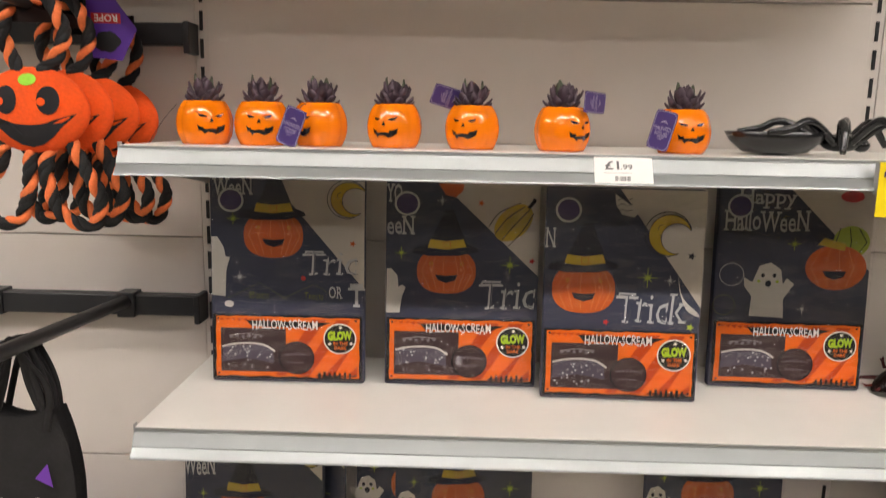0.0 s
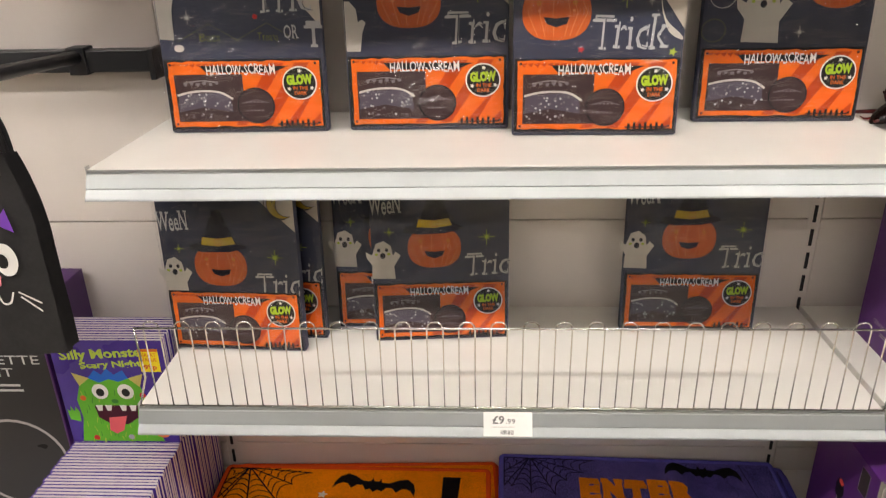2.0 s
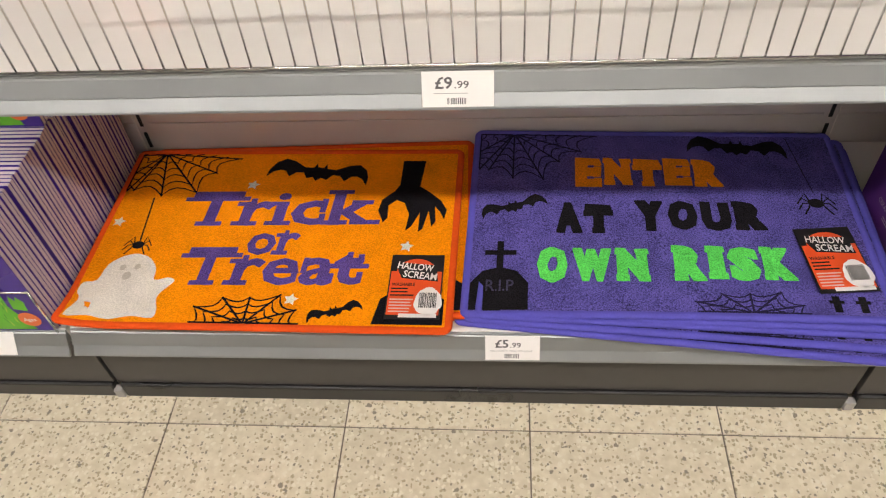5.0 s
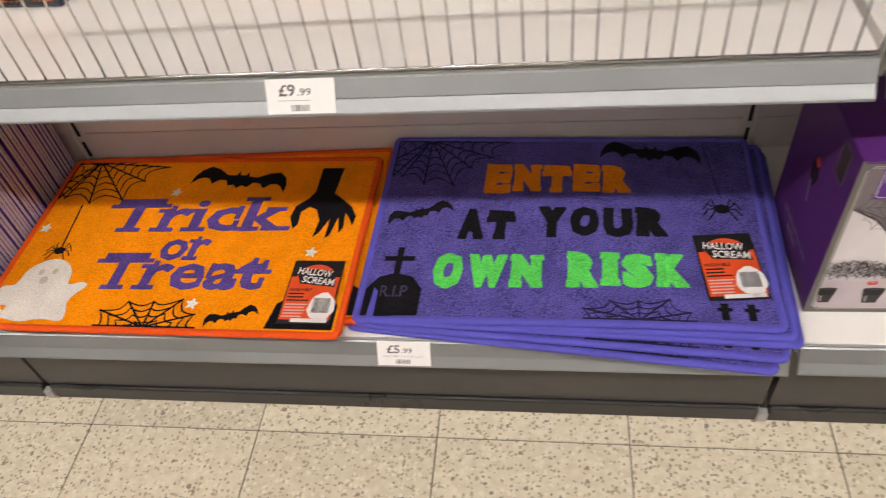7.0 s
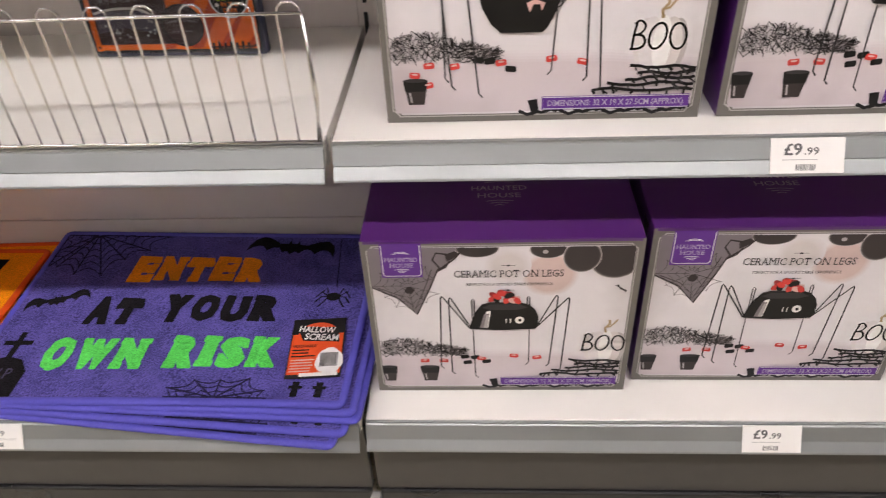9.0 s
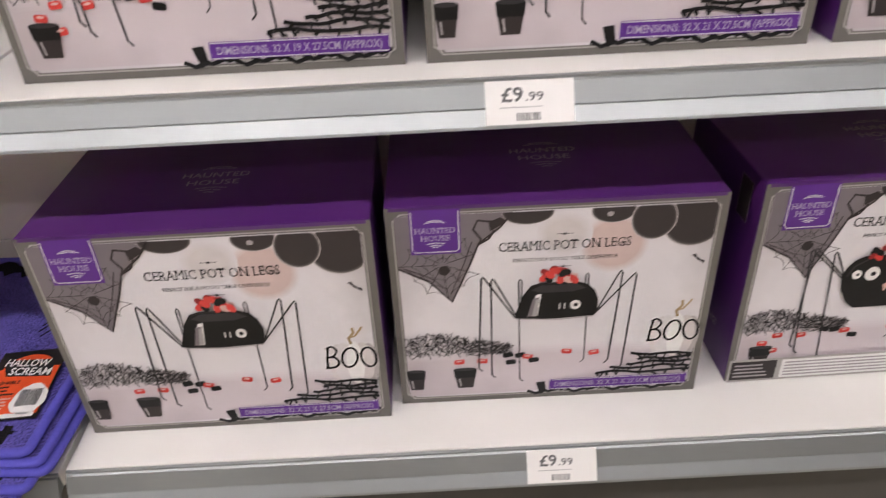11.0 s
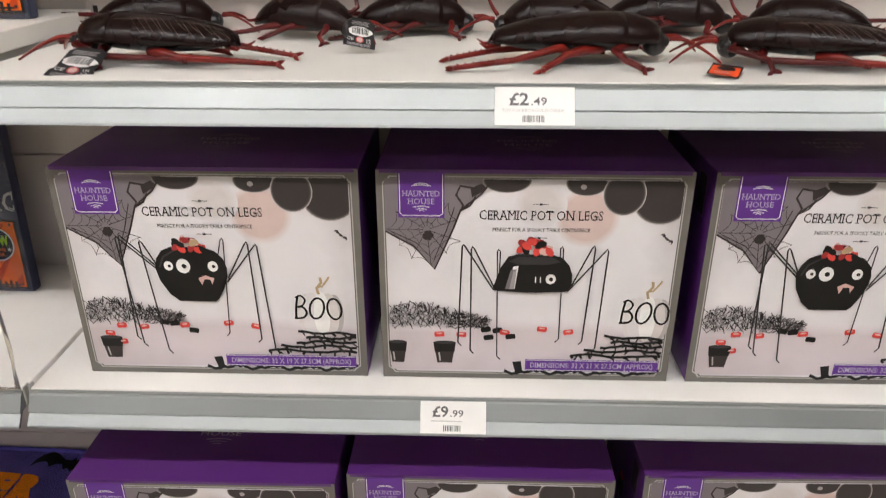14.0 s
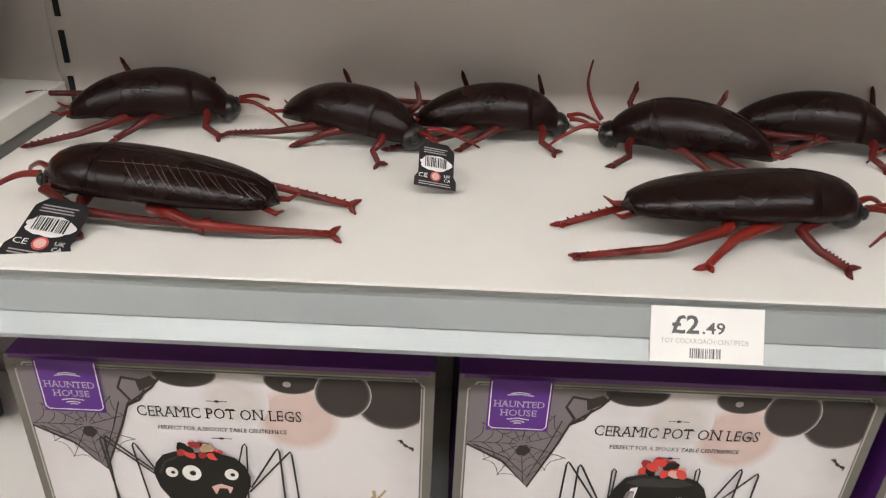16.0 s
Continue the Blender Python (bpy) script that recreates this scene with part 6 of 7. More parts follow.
def pumpkin_pot():
    t = empty("pumpkin_pot", label="small glossy orange pumpkin pot with purple succulent", category="plant pot", group="pumpkin pots")
    bm = bmesh.new()
    rings = []
    zs = [KH * k / 12 for k in range(13)]
    for z in zs:
        rings.append([bm.verts.new((pot_radius(z, 2 * math.pi * k / 48) * math.cos(2 * math.pi * k / 48), pot_radius(z, 2 * math.pi * k / 48) * math.sin(2 * math.pi * k / 48), z)) for k in range(48)])
    rings.append([bm.verts.new((v.co.x * 0.9, v.co.y * 0.9, KH + 0.0005)) for v in rings[-1]])
    rings.append([bm.verts.new((v.co.x * 0.86, v.co.y * 0.86, KH - 0.010)) for v in rings[-2]])
    for a, b in zip(rings, rings[1:]):
        for k in range(48):
            bm.faces.new((a[k], a[(k + 1) % 48], b[(k + 1) % 48], b[k])).smooth = True
    bm.faces.new(rings[0][::-1])
    part("bowl", bm, K_GLAZE, t)
    bm = bmesh.new()
    bmesh.ops.create_circle(bm, cap_ends=True, segments=24, radius=KR * 0.76, matrix=pose(0, 0, KH - 0.008))
    part("soil", bm, K_SOIL, t)

    def patch(name, pts):
        bm = bmesh.new()
        c = (sum(p[0] for p in pts) / len(pts), sum(p[1] for p in pts) / len(pts))

        def on(u, z, off):
            a = -math.pi / 2 + u / KR
            r = pot_radius(z, a) + off
            return (r * math.cos(a), r * math.sin(a), z)

        vs = [bm.verts.new(on(u, z, 0.0005)) for u, z in pts]
        mid = bm.verts.new(on(*c, 0.0009))
        for k in range(len(vs)):
            bm.faces.new((vs[k], vs[(k + 1) % len(vs)], mid)).smooth = True
        bmesh.ops.recalc_face_normals(bm, faces=bm.faces)
        part(name, bm, K_FACE, t)

    for s in (-1, 1):
        patch("eye", [(s * 0.0135 + u * 0.0075 * s, 0.0435 + v) for u, v in ((-1, -0.002), (-0.4, -0.0036), (0.4, -0.003), (1, 0.002), (0.3, 0.0005), (-0.3, -0.0002))])
    patch("nose", [(-0.0028, 0.033), (0.0028, 0.033), (0.0002, 0.0395)])
    mouth = [(-0.0215, 0.029), (-0.016, 0.0255), (-0.012, 0.026), (-0.012, 0.023), (-0.0075, 0.0225), (0, 0.0235), (0.008, 0.0225), (0.0085, 0.026), (0.013, 0.0258), (0.0215, 0.029)]
    lower = [(0.018, 0.021), (0.010, 0.0165), (0.004, 0.0155), (0.0035, 0.0185), (-0.001, 0.0185), (-0.002, 0.0152), (-0.009, 0.0162), (-0.017, 0.0205)]
    strip = list(zip(mouth, [lower[::-1][min(int(i * 0.85), 7)] for i in range(len(mouth))]))
    for a, b in zip(strip, strip[1:]):
        pts = [a[0], b[0], b[1]] + ([a[1]] if a[1] != b[1] else [])
        patch("mouth", pts) if a is strip[0] else None
    bm = bmesh.new()

    def on(u, z):
        a = -math.pi / 2 + u / KR
        r = pot_radius(z, a) + 0.0007
        return (r * math.cos(a), r * math.sin(a), z)

    up = [bm.verts.new(on(*p[0])) for p in strip]
    dn = [bm.verts.new(on(p[0][0] * 0.9, p[1][1])) for p in strip]
    for k in range(len(up) - 1):
        bm.faces.new((dn[k], dn[k + 1], up[k + 1], up[k]))
    part("grin", bm, K_FACE, t)
    rnd = random.Random(12)
    for layer, (count, tilt, ln, wd) in enumerate(((8, 24, 0.034, 0.016), (8, 42, 0.039, 0.0175), (6, 60, 0.043, 0.0175), (4, 78, 0.046, 0.015))):
        for k in range(count):
            az = 2 * math.pi * (k + 0.37 * layer) / count + rnd.uniform(-0.15, 0.15)
            el = radians(tilt + rnd.uniform(-8, 8))
            g = ln * rnd.uniform(0.85, 1.1)
            bm = bmesh.new()
            prof = [(0, 0.22), (0.35, 0.50), (0.68, 1.0), (0.86, 0.80), (1.0, 0.10)]
            rows = []
            for s, w in prof:
                rows.append([bm.verts.new((g * s, wd * 0.5 * w * q, 0.0018 * (1 - abs(q)) * w * 2 - 0.004 * math.sin(math.pi * s) + (0.0025 * s * s if q else 0))) for q in (-1, 0, 1)] + [bm.verts.new((g * s, 0, -0.004 * math.sin(math.pi * s) - 0.0018 * w))])
            for a, b in zip(rows, rows[1:]):
                for q in range(4):
                    bm.faces.new((a[q], a[(q + 1) % 4], b[(q + 1) % 4], b[q])).smooth = True
            bm.faces.new(rows[-1])
            bmesh.ops.recalc_face_normals(bm, faces=bm.faces)
            bm.transform(pose(0, 0, KH - 0.006) @ Matrix.Rotation(az, 4, "Z") @ Matrix.Rotation(-el, 4, "Y"))
            part("leaf", bm, K_LEAF2 if layer == 3 and k % 2 else K_LEAF, t)
    return t


def violet_tag(parent, m):
    a = Art()
    w, h, c = 0.0155, 0.0285, 0.005
    oct_ = [(-w + c, -h), (w - c, -h), (w, -h + c), (w, h - c), (w - c, h), (-w + c, h), (-w, h - c), (-w, -h + c)]
    a.poly(oct_, K_TAG, 1)
    a.line([(x * 0.9, z * 0.95) for x, z in oct_], 0.0009, K_TAGEDGE, 2, True)
    a.text("HAUNTED", 0, 0.003, 0.024, 0.006, K_TAGEDGE, 2)
    a.text("HOUSE", 0, -0.005, 0.018, 0.006, K_TAGEDGE, 2)
    for z, g in ((0.011, 0.010), (0.013, 0.006), (-0.010, 0.010), (-0.013, 0.006)):
        a.line([(-g / 2, z), (0, z + 0.0012), (g / 2, z)], 0.0007, K_TAGEDGE, 2)
    ob = a.done("paper_tag", parent, "violet paper tag on a thread")
    back = part("tag_card", boxed(-w + 0.001, w - 0.001, 0, 0.0006, -h + 0.001, h - 0.001), K_TAG, parent)
    ob.matrix_basis = back.matrix_basis = m


pot = pumpkin_pot()
pots = []
for k, (x, y, turn) in enumerate(((-0.259, 1.20, 32), (-0.172, 1.20, 8), (-0.086, 1.205, -38), (0.0275, 1.20, -18), (0.144, 1.20, -20), (0.278, 1.20, 38), (0.456, 1.20, 4))):
    m = pose(x, y, SHELF_A + 0.0006, 0, 0, turn)
    if k == 0:
        pot.matrix_basis = m
    pots.append(pot if k == 0 else copy_thing(pot, m))
for k, m in ((2, pose(-0.117, 1.150, SHELF_A + 0.029, 8, 22, 0)), (6, pose(0.413, 1.150, SHELF_A + 0.034, 8, 15, -20)), (5, pose(0.322, 1.185, SHELF_A + 0.072, -42, 93, 6)), (4, pose(0.106, 1.19, SHELF_A + 0.076, -58, 112, -20))):
    violet_tag(pots[k], pots[k].matrix_basis.inverted() @ m)
for k, a, b in ((0, (-0.298, 1.19, 0.058), (-0.325, 1.15, 0.002)), (2, (-0.098, 1.165, 0.062), (-0.108, 1.150, 0.048)), (6, (0.432, 1.165, 0.064), (0.420, 1.150, 0.056))):
    inv = pots[k].matrix_basis.inverted()
    a, b = (inv @ Vector((p[0], p[1], SHELF_A + p[2])) for p in (a, b))
    part("thread", tube(bmesh.new(), curve_points([a, a.lerp(b, 0.5) + Vector((0, 0, 0.004)), b], 4), 0.0005, 5), M_INK, pots[k])

# ---- spider dish ----
S_BLACK = mat("black_gloss_plastic", (0.012, 0.012, 0.013), 0.22, vary=0.1, coat=0.2)
dish = empty("spider_dish", pose(0.60, 1.215, SHELF_A + 0.0006), label="glossy black spider-shaped serving dish", category="serving dish")
bm = bmesh.new()
prof = [(0.25, 0.0), (0.62, 0.004), (0.88, 0.020), (1.0, 0.034), (0.975, 0.0345), (0.85, 0.023), (0.60, 0.008), (0.0, 0.006)]
rows = [[bm.verts.new((0.075 * r * math.cos(2 * math.pi * k / 36), 0.060 * r * math.sin(2 * math.pi * k / 36), z)) for k in range(36)] for r, z in prof[:-1]]
for a, b in zip(rows, rows[1:]):
    for k in range(36):
        bm.faces.new((a[k], a[(k + 1) % 36], b[(k + 1) % 36], b[k])).smooth = True
bm.faces.new(rows[0][::-1])
bm.faces.new(rows[-1])
part("bowl", bm, S_BLACK, dish)
bm = bmesh.new()
ellipsoid(bm, (0.098, 0, 0.020), (0.030, 0.022, 0.014))
ellipsoid(bm, (0.128, -0.002, 0.016), (0.012, 0.013, 0.010), 14, 8)
part("spider_body", bm, S_BLACK, dish)
for s in (-1, 1):
    for hip, knee, foot in (((0.080, 0.018), (0.030, 0.052, 0.050), (-0.035, 0.060, 0.030)), ((0.088, 0.020), (0.070, 0.060, 0.048), (0.060, 0.085, 0.002)), ((0.104, 0.018), (0.125, 0.052, 0.052), (0.150, 0.075, 0.012)), ((0.114, 0.014), (0.150, 0.030, 0.050), (0.190, 0.045, 0.010))):
        bm = bmesh.new()
        pts = curve_points([(hip[0], s * hip[1], 0.020), (knee[0], s * knee[1] * 0.9, knee[2]), (foot[0] * 0.5 + knee[0] * 0.5, s * (knee[1] + foot[1]) / 2, knee[2] * 0.78), (foot[0], s * foot[1], foot[2] + 0.004)], 5)
        tube(bm, pts, [0.0062] * (len(pts) - 5) + [0.0058, 0.0054, 0.005, 0.0045, 0.004], 8)
        part("leg", bm, S_BLACK, dish)

# ---- yellow shelf card ----
Y_CARD = ink("yellow_card", 0.78, 0.60, 0.01)
card = empty("shelf_card", pose(0.730, FRONT - 0.030, SHELF_A - 0.006), label="yellow offer card in a clear clip on the shelf edge", category="shelf card")
part("clip", boxed(-0.040, -0.034, 0.001, 0.012, -0.040, 0.004, 0.001), M_STEEL, card)
part("card", boxed(-0.040, 0.06, -0.0005, 0.0005, -0.07, 0.004), Y_CARD, card)
a = Art()
a.text("99p", 0.01, -0.035, 0.05, 0.022, T_RED, 4, bold=0.02)
a.rect(-0.034, -0.026, -0.016, -0.008, K_TAG, 4)
a.done("print", card)

# ---- hanging bars, arms ----
def crossbar(z):
    t = empty("crossbar", pose(LEFT0, BACK, z), label="black steel crossbar hooked to the shelving uprights", category="crossbar", group="display crossbars")
    w = LEFT1 - LEFT0
    part("rail", boxed(0.012, w - 0.010, -0.045, -0.017, -0.02, 0.02, 0.003), M_BLACKBAR, t)
    for x in (0.001, w - 0.012):
        part("hook_plate", boxed(x, x + 0.011, -0.052, -0.001, -0.034, 0.022, 0.002), M_BLACKBAR, t)


def hanging_arm(x, z, rise):
    t = empty("hanging_arm", pose(x, BACK - 0.046, z), label="black steel display arm clipped over the crossbar", category="display arm", group="display arms")
    part("saddle", boxed(-0.017, 0.017, -0.004, 0.034, -0.024, 0.0245, 0.002), M_BLACKBAR, t)
    bm = tube(bmesh.new(), [(0, -0.002, 0.008), (0, -0.42, 0.008 + rise), (0, -0.437, 0.020 + rise)], 0.0115, 12)
    part("rod", bm, M_BLACKBAR, t)


crossbar(1.668)
crossbar(1.166)
hanging_arm(-0.505, 1.166, 0.022)
hanging_arm(-0.760, 1.166, 0.026)
hanging_arm(-0.520, 1.668, 0.02)

# ---- rope toys ----
ROPE_BLACK, ROPE_ORANGE = mat("black_rope", (0.012, 0.012, 0.013), 0.9, vary=0.4, scale=250, bump=0.8), mat("orange_rope", (0.85, 0.20, 0.06), 0.9, vary=0.2, scale=250, bump=0.8)
PLUSH, PLUSH_BLACK, PLUSH_LIME = mat("orange_plush", (0.82, 0.088, 0.008), 0.95, vary=0.15, scale=200, bump=0.6), mat("black_felt", (0.012, 0.011, 0.014), 0.9, vary=0.2, scale=200), mat("lime_felt", (0.35, 0.75, 0.06), 0.9, vary=0.1, scale=200)


def twisted(parent, pts, closed=True, radius=0.0100, turns_per_m=19):
    line = curve_points(pts, 14, closed)
    n = len(line)
    dist = [0.0]
    for p, q in zip(line, line[1:]):
        dist.append(dist[-1] + (q - p).length)
    for phase, m in ((0, ROPE_BLACK), (math.pi, ROPE_ORANGE), (math.pi / 2, ROPE_BLACK)):
        out = []
        ref = None
        for i, p in enumerate(line):
            d = (line[(i + 1) % n] - line[i - 1]).normalized() if closed or 0 < i < n - 1 else (line[min(i + 1, n - 1)] - line[max(i - 1, 0)]).normalized()
            ref = (ref - d * ref.dot(d)).normalized() if ref is not None else d.orthogonal().normalized()
            side = d.cross(ref)
            a = phase + 2 * math.pi * turns_per_m * dist[i]
            out.append(p + (ref * math.cos(a) + side * math.sin(a)) * radius * 0.55)
        part("rope_strand", tube(bmesh.new(), out, radius * 0.62, 7, closed=False), m, parent)


def rope_toy(m, seed):
    rnd = random.Random(seed)
    t = empty("rope_toy", m, label="orange plush pumpkin toy with black and orange rope loops", category="rope toy", group="rope toys")
    bm = bmesh.new()
    bmesh.ops.create_uvsphere(bm, u_segments=40, v_segments=18, radius=1)
    for v in bm.verts:
        az = math.atan2(v.co.x, -v.co.y) if abs(v.co.z) < 0.999 else 0
        lobes = 1 + 0.03 * abs(math.cos(4 * math.atan2(v.co.x, 0.35)))
        v.co = Vector((v.co.x * 0.080 * lobes, v.co.y * 0.026, v.co.z * 0.062 * lobes))
    for f in bm.faces:
        f.smooth = True
    part("head", bm, PLUSH, t)

    def patch(name, pts, m_, off=0.0012):
        bm = bmesh.new()

        def on(x, z):
            q = max(0.0, 1 - (x / 0.081) ** 2 - (z / 0.063) ** 2)
            return (x, -0.0265 * math.sqrt(q) - off, z)
        c = (sum(p[0] for p in pts) / len(pts), sum(p[1] for p in pts) / len(pts))
        inner = [bm.verts.new(on(c[0] + (x - c[0]) * 0.5, c[1] + (z - c[1]) * 0.5)) for x, z in pts]
        outer = [bm.verts.new(on(x, z)) for x, z in pts]
        n = len(pts)
        for k in range(n):
            bm.faces.new((outer[k], outer[(k + 1) % n], inner[(k + 1) % n], inner[k])).smooth = True
        bm.faces.new(inner)
        bmesh.ops.recalc_face_normals(bm, faces=bm.faces)
        part(name, bm, m_, t)

    def oval(x, z, rx, rz, n=16):
        return [(x + rx * math.cos(2 * math.pi * k / n), z + rz * math.sin(2 * math.pi * k / n)) for k in range(n)]

    for sx in (-1, 1):
        patch("eye", oval(sx * 0.030, 0.014, 0.016, 0.021), PLUSH_BLACK)
        patch("eye_glint", oval(sx * 0.030 - 0.009, 0.012, 0.006, 0.006), PLUSH, 0.0024)
    patch("stem", oval(0, 0.044, 0.013, 0.009), PLUSH_LIME)
    top = [(-0.068 + 0.017 * k, -0.004 - 0.018 * math.sin(math.pi * k / 8)) for k in range(9)]
    low = [((0.068 - 0.017 * k) * 0.92, -0.004 - 0.050 * math.sin(math.pi * k / 8) - 0.001) for k in range(1, 8)]
    patch("mouth", top + low, PLUSH_BLACK)
    hc = part("header_card", boxed(-0.04, 0.035, 0.012, 0.014, 0.128, 0.178, 0.0008), R_WING, t, "dark printed header card")
    w = rnd.uniform(0.9, 1.1)
    twisted(t, [(0.012, 0, 0.055), (0.040 * w, 0.010, 0.100), (0.030 * w, 0.012, 0.150), (0.0, 0.010, 0.166), (-0.034 * w, 0.008, 0.145), (-0.038, 0.004, 0.095), (-0.014, 0, 0.055)])
    for sx in (-1, 1):
        twisted(t, [(sx * 0.018, 0.004, -0.052), (sx * 0.012, -0.006, -0.100), (sx * 0.030 * w, 0.0, -0.160), (sx * 0.070 * w, 0.006, -0.172), (sx * 0.084, 0.008, -0.130), (sx * 0.062, 0.006, -0.082), (sx * 0.045, 0.004, -0.046)])
    return t


toys = []
for k, (x, y, z, turn) in enumerate(((-0.511, 1.190, 1.528, 4), (-0.498, 1.255, 1.528, -8), (-0.492, 1.315, 1.524, 6), (-0.480, 1.385, 1.515, -10))):
    toys.append(rope_toy(pose(x, y, z, 0, 0, turn), k))
a = Art()
a.poly([(-0.030, -0.045), (0.020, -0.050), (0.045, 0.0), (0.010, 0.05), (-0.045, 0.045)], ink("toy_tag_violet", 0.10, 0.035, 0.30), 1)
a.rect(-0.026, 0.020, 0.008, 0.024, T_RED, 2)
a.text("ROPE", -0.003, 0.016, 0.036, 0.011, C_WHITE, 3, turn=math.pi, bold=0.02)
a.disc(-0.002, -0.020, 0.020, 0.016, T_BLACK, 2, uneven=0.1)
tg = a.done("paper_tag", toys[2], "violet and red printed paper tag")
tg.matrix_basis = pose(0.048, -0.03, 0.135, 0, 0, 0)

# ---- black cat tote bags ----
B_CLOTH = mat("black_felt_bag", (0.012, 0.011, 0.012), 0.9, vary=0.25, scale=160, bump=0.3)
B_VIOLET, B_PINK, B_WHITE = ink("bag_violet", 0.16, 0.05, 0.38, 0.8), ink("bag_pink", 0.72, 0.22, 0.26, 0.8), ink("bag_white", 0.75, 0.73, 0.70, 0.8)
BW, BH = 0.160, 0.330


def tote(m, face):
    t = empty("tote_bag", m, label="black cat-face trick or treat tote bag hanging by handles", category="tote bag", group="tote bags")
    bm = bmesh.new()
    nx, nz = 14, 18
    sheets = []
    for s in (-1, 1):
        g = []
        for i in range(nx + 1):
            row = []
            for k in range(nz + 1):
                u, v = i / nx - 0.5, k / nz
                puff = 0.006 * math.cos(math.pi * u) * math.sin(math.pi * min(1, v + 0.05)) + 0.0008
                top = (0.014 if v > 0.99 else 0.0) * (math.cos(2 * math.pi * u) * 0.5 + 0.3)
                row.append(bm.verts.new((u * BW * (1 - 0.30 * max(0.0, (v - 0.62) / 0.38) ** 2.2), s * puff + 0.0022 * noise.noise(Vector((u * 7, v * 7, s))), (v - 1) * BH - top)))
            g.append(row)
        sheets.append(g)
        for i in range(nx):
            for k in range(nz):
                q = (g[i][k], g[i + 1][k], g[i + 1][k + 1], g[i][k + 1])
                bm.faces.new(q if s < 0 else q[::-1]).smooth = True
    part("pouch", bm, B_CLOTH, t)
    sway = random.Random(int(m.translation.y * 1000))
    for s in (-1, 1):
        bm = bmesh.new()
        g, q = sway.uniform(-0.012, 0.012), sway.uniform(0.75, 1.15)
        pts = curve_points([(-0.045, s * 0.004, -0.03), (-0.040 * q + g, s * 0.005, 0.035), (-0.018 + g * 0.6, s * 0.008, 0.085), (0.0, s * 0.009, 0.112), (0.018 + g * 0.4, s * 0.008, 0.085), (0.040 * q + g, s * 0.005, 0.035), (0.045, s * 0.004, -0.03)], 6)
        rows = [[bm.verts.new(p + Vector((o, 0, 0)) + Vector((0, q, 0))) for o, q in ((-0.0052, -0.001), (0.0052, -0.001), (0.0052, 0.001), (-0.0052, 0.001))] for p in pts]
        for a_, b_ in zip(rows, rows[1:]):
            for k in range(4):
                bm.faces.new((a_[k], a_[(k + 1) % 4], b_[(k + 1) % 4], b_[k])).smooth = True
        bmesh.ops.recalc_face_normals(bm, faces=bm.faces)
        part("handle", bm, B_CLOTH, t)
    if face:
        off = 0.0105 / LAYER

        def piece(name):
            a.begin(name)
        a = Art()
        for s in (-1, 1):
            piece("ear")
            a.poly([(s * 0.040 - 0.014, -0.102), (s * 0.040 + 0.012, -0.116), (s * 0.040 + s * 0.006, -0.078)], B_VIOLET, off)
            piece("eye")
            a.disc(s * 0.028, -0.160, 0.018, 0.027, B_WHITE, off)
            a.disc(s * 0.028 - 0.005, -0.162, 0.0085, 0.012, T_BLACK, off + 2)
            piece("whiskers")
            a.line([(s * 0.034, -0.214), (s * 0.066, -0.234)], 0.0028, B_WHITE, off)
            a.line([(s * 0.036, -0.222), (s * 0.064, -0.248)], 0.0028, B_WHITE, off)
        piece("nose")
        a.poly([(-0.014, -0.186), (0.014, -0.186), (0.011, -0.202), (0, -0.209), (-0.011, -0.202)], B_PINK, off)
        piece("mouth")
        a.line(curve_2d([(-0.026, -0.214), (-0.018, -0.232), (-0.006, -0.232), (0, -0.209), (0.006, -0.232), (0.018, -0.232), (0.026, -0.214)]), 0.003, B_WHITE, off)
        for ob in a.done("face", t):
            pass
    return t


for k in range(6):
    tote(pose(-0.523 - 0.004 * k + 0.002 * (k % 3), 1.100 + 0.013 * k, 1.088 - 0.003 * k, 0, 0, 3 - 2 * (k % 3)), k == 0)

# ---- picture books ----
BK_COVER, BK_PAGES, BK_SPINE = ink("book_violet", 0.06, 0.03, 0.24, 0.3), mat("book_pages", (0.52, 0.45, 0.48), 0.7, vary=0.1, scale=80), ink("book_spine", 0.09, 0.04, 0.28, 0.3)
MON_GREEN, MON_DARK, MON_BLUE = ink("fur_green", 0.12, 0.42, 0.03), ink("fur_dark", 0.05, 0.22, 0.03), ink("hair_blue", 0.02, 0.13, 0.55)
MON_PINK, MON_HORN, MON_MOUTH = ink("tongue_pink", 0.75, 0.12, 0.14), ink("horn_cream", 0.55, 0.47, 0.13), ink("mouth_maroon", 0.06, 0.008, 0.02)
BKW, BKH, BKT = 0.215, 0.232, 0.0082


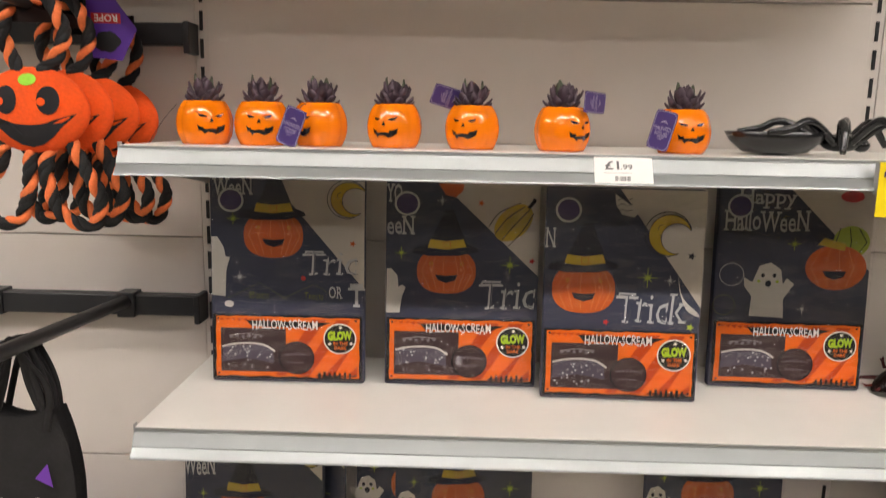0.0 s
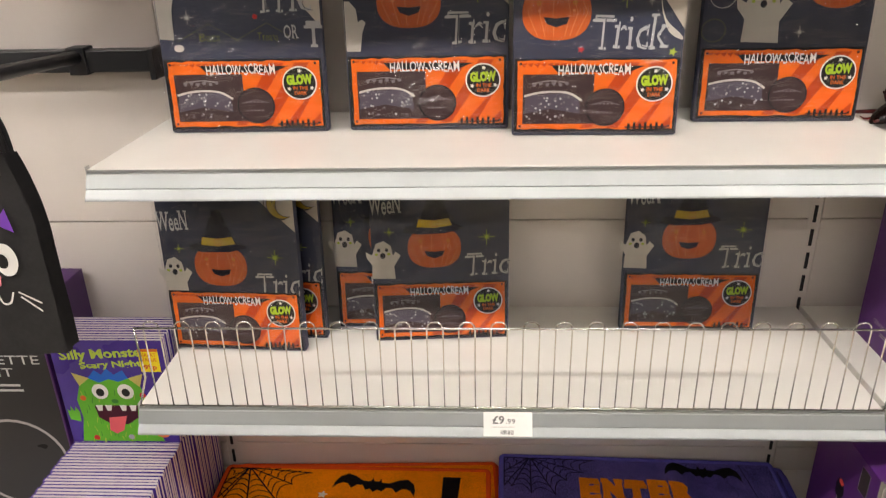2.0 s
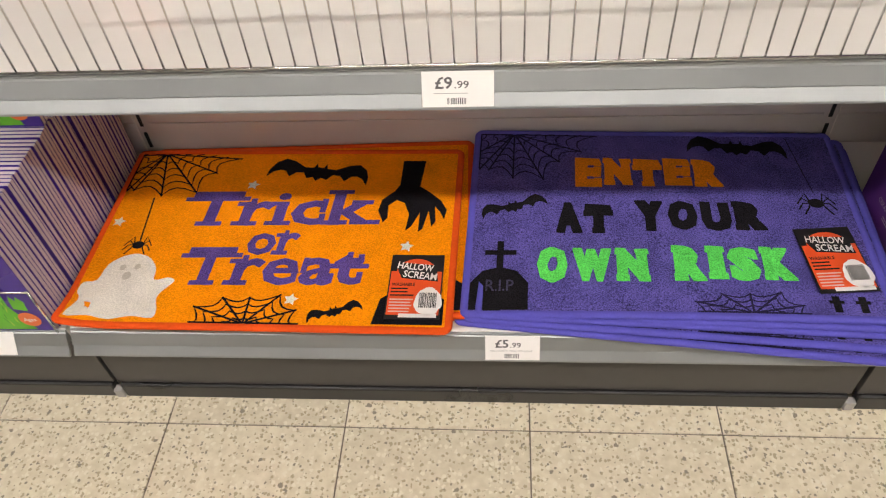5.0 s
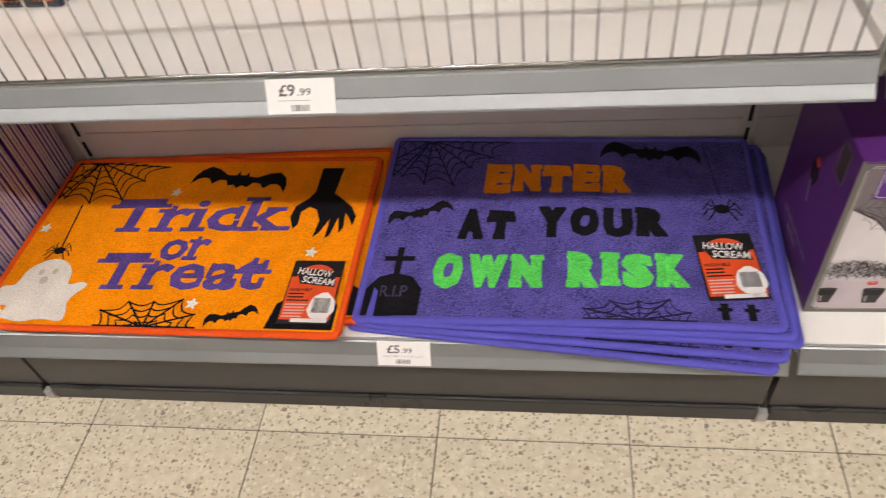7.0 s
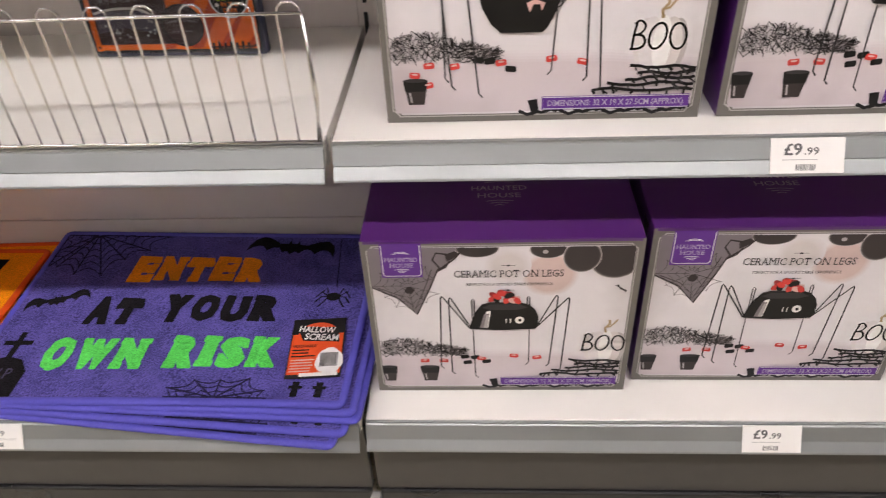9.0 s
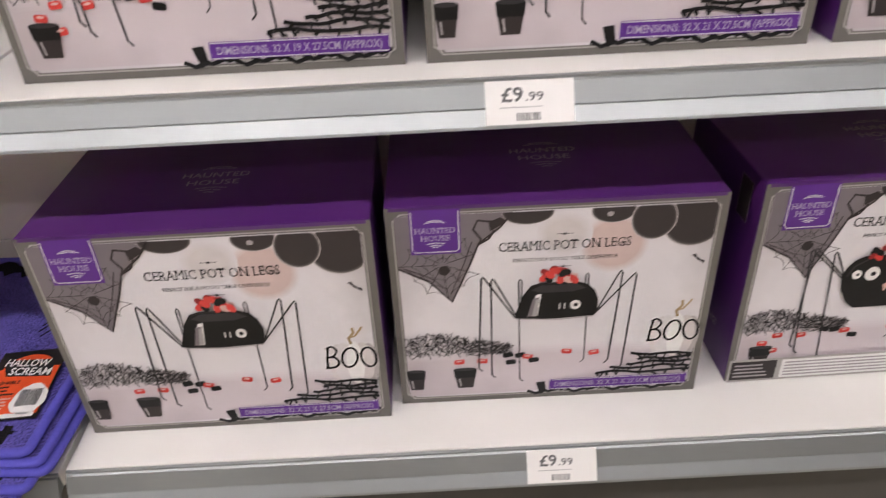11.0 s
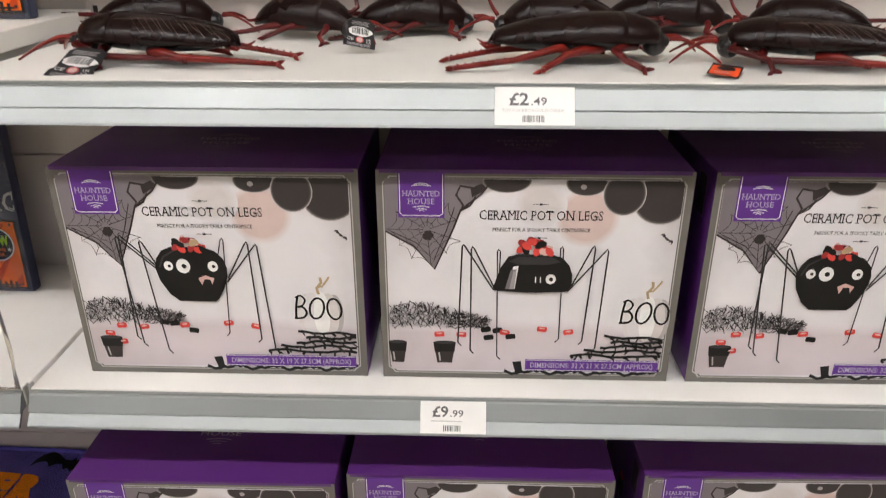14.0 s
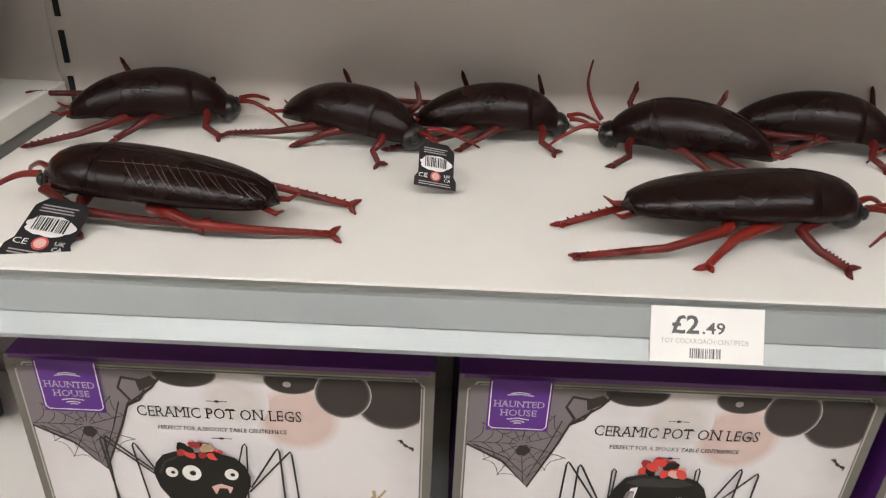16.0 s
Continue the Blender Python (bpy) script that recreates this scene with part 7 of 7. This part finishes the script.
def cover_art():
    a = Art()
    a.rect(0, BKW, 0, BKH, BK_COVER, 1)
    words = (("Silly Monsters", 0.107, 0.205, 0.185, 0.019), ("Scary Night", 0.110, 0.181, 0.120, 0.013))
    for w, x, z, wd, h in words:
        a.text(w, x, z, wd, h, T_LIME, 3, turn=0.05, bold=0.035, jitter=0.002)
    body = [(0.020, 0.003), (0.032, 0.06), (0.028, 0.10), (0.040, 0.135), (0.065, 0.152), (0.10, 0.158), (0.135, 0.152), (0.158, 0.132), (0.168, 0.10), (0.165, 0.06), (0.185, 0.003)]
    a.poly(body, MON_GREEN, 2)
    rnd = random.Random(8)
    for k in range(60):
        x, z = rnd.uniform(0.035, 0.165), rnd.uniform(0.008, 0.125)
        a.line([(x, z), (x + rnd.uniform(-0.004, 0.004), z - 0.012)], 0.0012, (MON_DARK, T_LIME)[k % 2], 3 + 0.005 * k)
    a.poly([(0.060, 0.150), (0.075, 0.168), (0.088, 0.158), (0.100, 0.172), (0.112, 0.158), (0.130, 0.168), (0.138, 0.150), (0.118, 0.142), (0.100, 0.148), (0.080, 0.140)], MON_BLUE, 4)
    a.poly([(0.040, 0.132), (0.030, 0.162), (0.062, 0.150)], MON_HORN, 4)
    a.poly([(0.158, 0.130), (0.168, 0.160), (0.138, 0.150)], MON_HORN, 4)
    for x in (0.078, 0.128):
        a.disc(x, 0.120, 0.016, 0.017, C_WHITE, 5)
        a.disc(x, 0.118, 0.008, 0.009, T_BLACK, 6)
    a.disc(0.103, 0.098, 0.007, 0.005, MON_DARK, 5)
    a.poly([(0.060, 0.088), (0.146, 0.088), (0.142, 0.060), (0.120, 0.044), (0.086, 0.044), (0.064, 0.060)], MON_MOUTH, 5)
    for x in (0.070, 0.088, 0.117, 0.136):
        a.poly([(x - 0.007, 0.089), (x + 0.007, 0.089), (x + 0.004, 0.076), (x - 0.004, 0.076)], C_WHITE, 6)
    a.poly([(0.084, 0.060), (0.120, 0.064), (0.108, 0.030), (0.092, 0.022), (0.080, 0.030)], MON_PINK, 6)
    for x, z, m in ((0.050, 0.012, T_RED), (0.120, 0.014, K_TAGEDGE), (0.042, 0.105, T_ORANGE), (0.160, 0.112, T_RED)):
        a.disc(x, z, 0.006, 0.006, m, 6)
    a.poly([(0.006, 0.055), (0.026, 0.050), (0.028, 0.072), (0.022, 0.084), (0.018, 0.074), (0.012, 0.086), (0.010, 0.074), (0.004, 0.078)], MON_GREEN, 4)
    a.poly([(0.172, 0.055), (0.192, 0.050), (0.196, 0.072), (0.188, 0.084), (0.184, 0.074), (0.178, 0.086), (0.174, 0.074)], MON_GREEN, 4)
    a.disc(0.185, 0.030, 0.017, 0.017, ink("age_disc", 0.70, 0.16, 0.05), 6)
    a.text("Ages", 0.185, 0.030, 0.020, 0.008, C_WHITE, 7, bold=0.02)
    a.rect(0.168, 0.206, 0.165, 0.215, Y_CARD, 6)
    a.rect(0.168, 0.206, 0.209, 0.215, T_ORANGE, 7)
    a.text("GREAT", 0.187, 0.202, 0.029, 0.008, T_ORANGE, 7)
    a.text("VALUE", 0.187, 0.192, 0.029, 0.008, T_ORANGE, 7)
    a.text("99p", 0.187, 0.176, 0.024, 0.010, T_RED, 7, bold=0.02)
    return a


book = empty("picture_book", label="violet padded children's picture book with cream page edges", category="book", group="picture books")
part("page_block", boxed(0.002, BKW - 0.0004, 0.00095, BKT - 0.00095, 0.002, BKH - 0.0006), BK_PAGES, book)
part("front_cover", boxed(0, BKW, 0, 0.0009, 0, BKH, 0.0003), BK_COVER, book)
part("back_cover", boxed(0, BKW, BKT - 0.0009, BKT, 0, BKH, 0.0003), BK_COVER, book)
part("spine", boxed(-0.0008, 0.0008, 0.0002, BKT - 0.0002, 0, BKH, 0.0004), BK_SPINE, book)
rnd = random.Random(21)
faced = None
for row, (x, y, z, count, step) in enumerate(((-0.587, 1.060, SHELF_D - 0.004, 45, 0.00865), (-0.588, 1.268, SHELF_D + BKH - 0.003, 10, 0.0092))):
    for k in range(count):
        m = pose(x + rnd.uniform(-0.002, 0.002), y + k * step, z + 0.0008, 0, 0, rnd.uniform(-0.5, 0.5))
        b = copy_thing(book, m)
        if k == 0:
            pr = cover_art().done("cover_print", b, "printed cover with a green furry monster") if faced is None else new("cover_print", faced)
            faced = pr.data
            pr.parent = b
            pr.location.y = -0.0001
for o in (*book.children, book):
    bpy.data.objects.remove(o)

# book tray front wire
tray = empty("wire_tray", pose(LEFT1 - 0.232, BASE - 0.006, SHELF_D - 0.004), label="clear and chrome wire guard in front of the books", category="wire guard")
part("top_rod", tube(bmesh.new(), [(0, 0, 0.10), (0.222, 0, 0.10)], 0.0016, 6), M_CHROME, tray)
part("end_rod", tube(bmesh.new(), [(0.222, 0, 0.0), (0.222, 0, 0.10)], 0.0016, 6), M_CHROME, tray)
part("end_rod", tube(bmesh.new(), [(0.0, 0, 0.0), (0.0, 0, 0.10)], 0.0016, 6), M_CHROME, tray)

# ---- light cartons beside the books ----
LC_FRONT = ink("carton_charcoal", 0.022, 0.020, 0.022, 0.35)


def light_carton(m, w, d, h, name="light_carton"):
    t = empty("light_carton", m, label="black and purple carton of a window light", category="carton", group="light cartons")
    part("body", boxed(0, w, 0, d, 0, h, 0.002), M_PURPLE, t)
    a = Art()
    a.rect(0.004, w - 0.004, 0.004, h - 0.004, LC_FRONT, 1)
    a.text("SILHOUETTE", w * 0.5, h * 0.86, w * 0.86, 0.020, T_WORD, 2)
    a.text("LIGHT", w * 0.5, h * 0.80, w * 0.42, 0.020, T_WORD, 2)
    a.lines(w * 0.25, w * 0.9, h * 0.70, h * 0.75, 2, T_WORD, 2)
    a.ring(w * 0.55, h * 0.34, w * 0.40, 0.006, C_SOFT, 2)
    a.done("front_print", t, "charcoal printed front")
    a = Art()
    a.text("SILHOUETTE LIGHT", 0, 0, 0.16, 0.011, T_WORD, 1)
    s = a.done("side_print", t)
    s.matrix_basis = pose(w + 0.0002, d * 0.5, h * 0.42, 0, 0, 90) @ pose(0, 0, 0, 0, -90, 0)
    return t


light_carton(pose(-0.872, 1.290, SHELF_D - 0.003, 0, 0, 0), 0.262, 0.075, 0.475)
light_carton(pose(-0.868, 1.385, SHELF_D - 0.003, 0, 0, 0), 0.262, 0.080, 0.522)

# ---- floor tiles ----
def tile_mesh():
    bm = boxed(0.0012, TILE - 0.0012, 0.0012, TILE - 0.0012, -0.003, 0.0, 0.0008)
    me = bpy.data.meshes.new("tile")
    bm.to_mesh(me)
    bm.free()
    me.materials.append(M_TILE)
    return me


me = tile_mesh()
for i in range(-7, 10):
    for k in range(-6, 1):
        o = new("tile", me)
        o.parent = floor
        o.location = (JOINT_X + i * TILE, JOINT_Y + k * TILE, 0)
bm = boxed(JOINT_X - 7 * TILE, JOINT_X + 10 * TILE, -3.4, JOINT_Y - 6 * TILE - 0.0012, -0.003, 0.0)
part("tile_field", bm, M_TILE, floor)
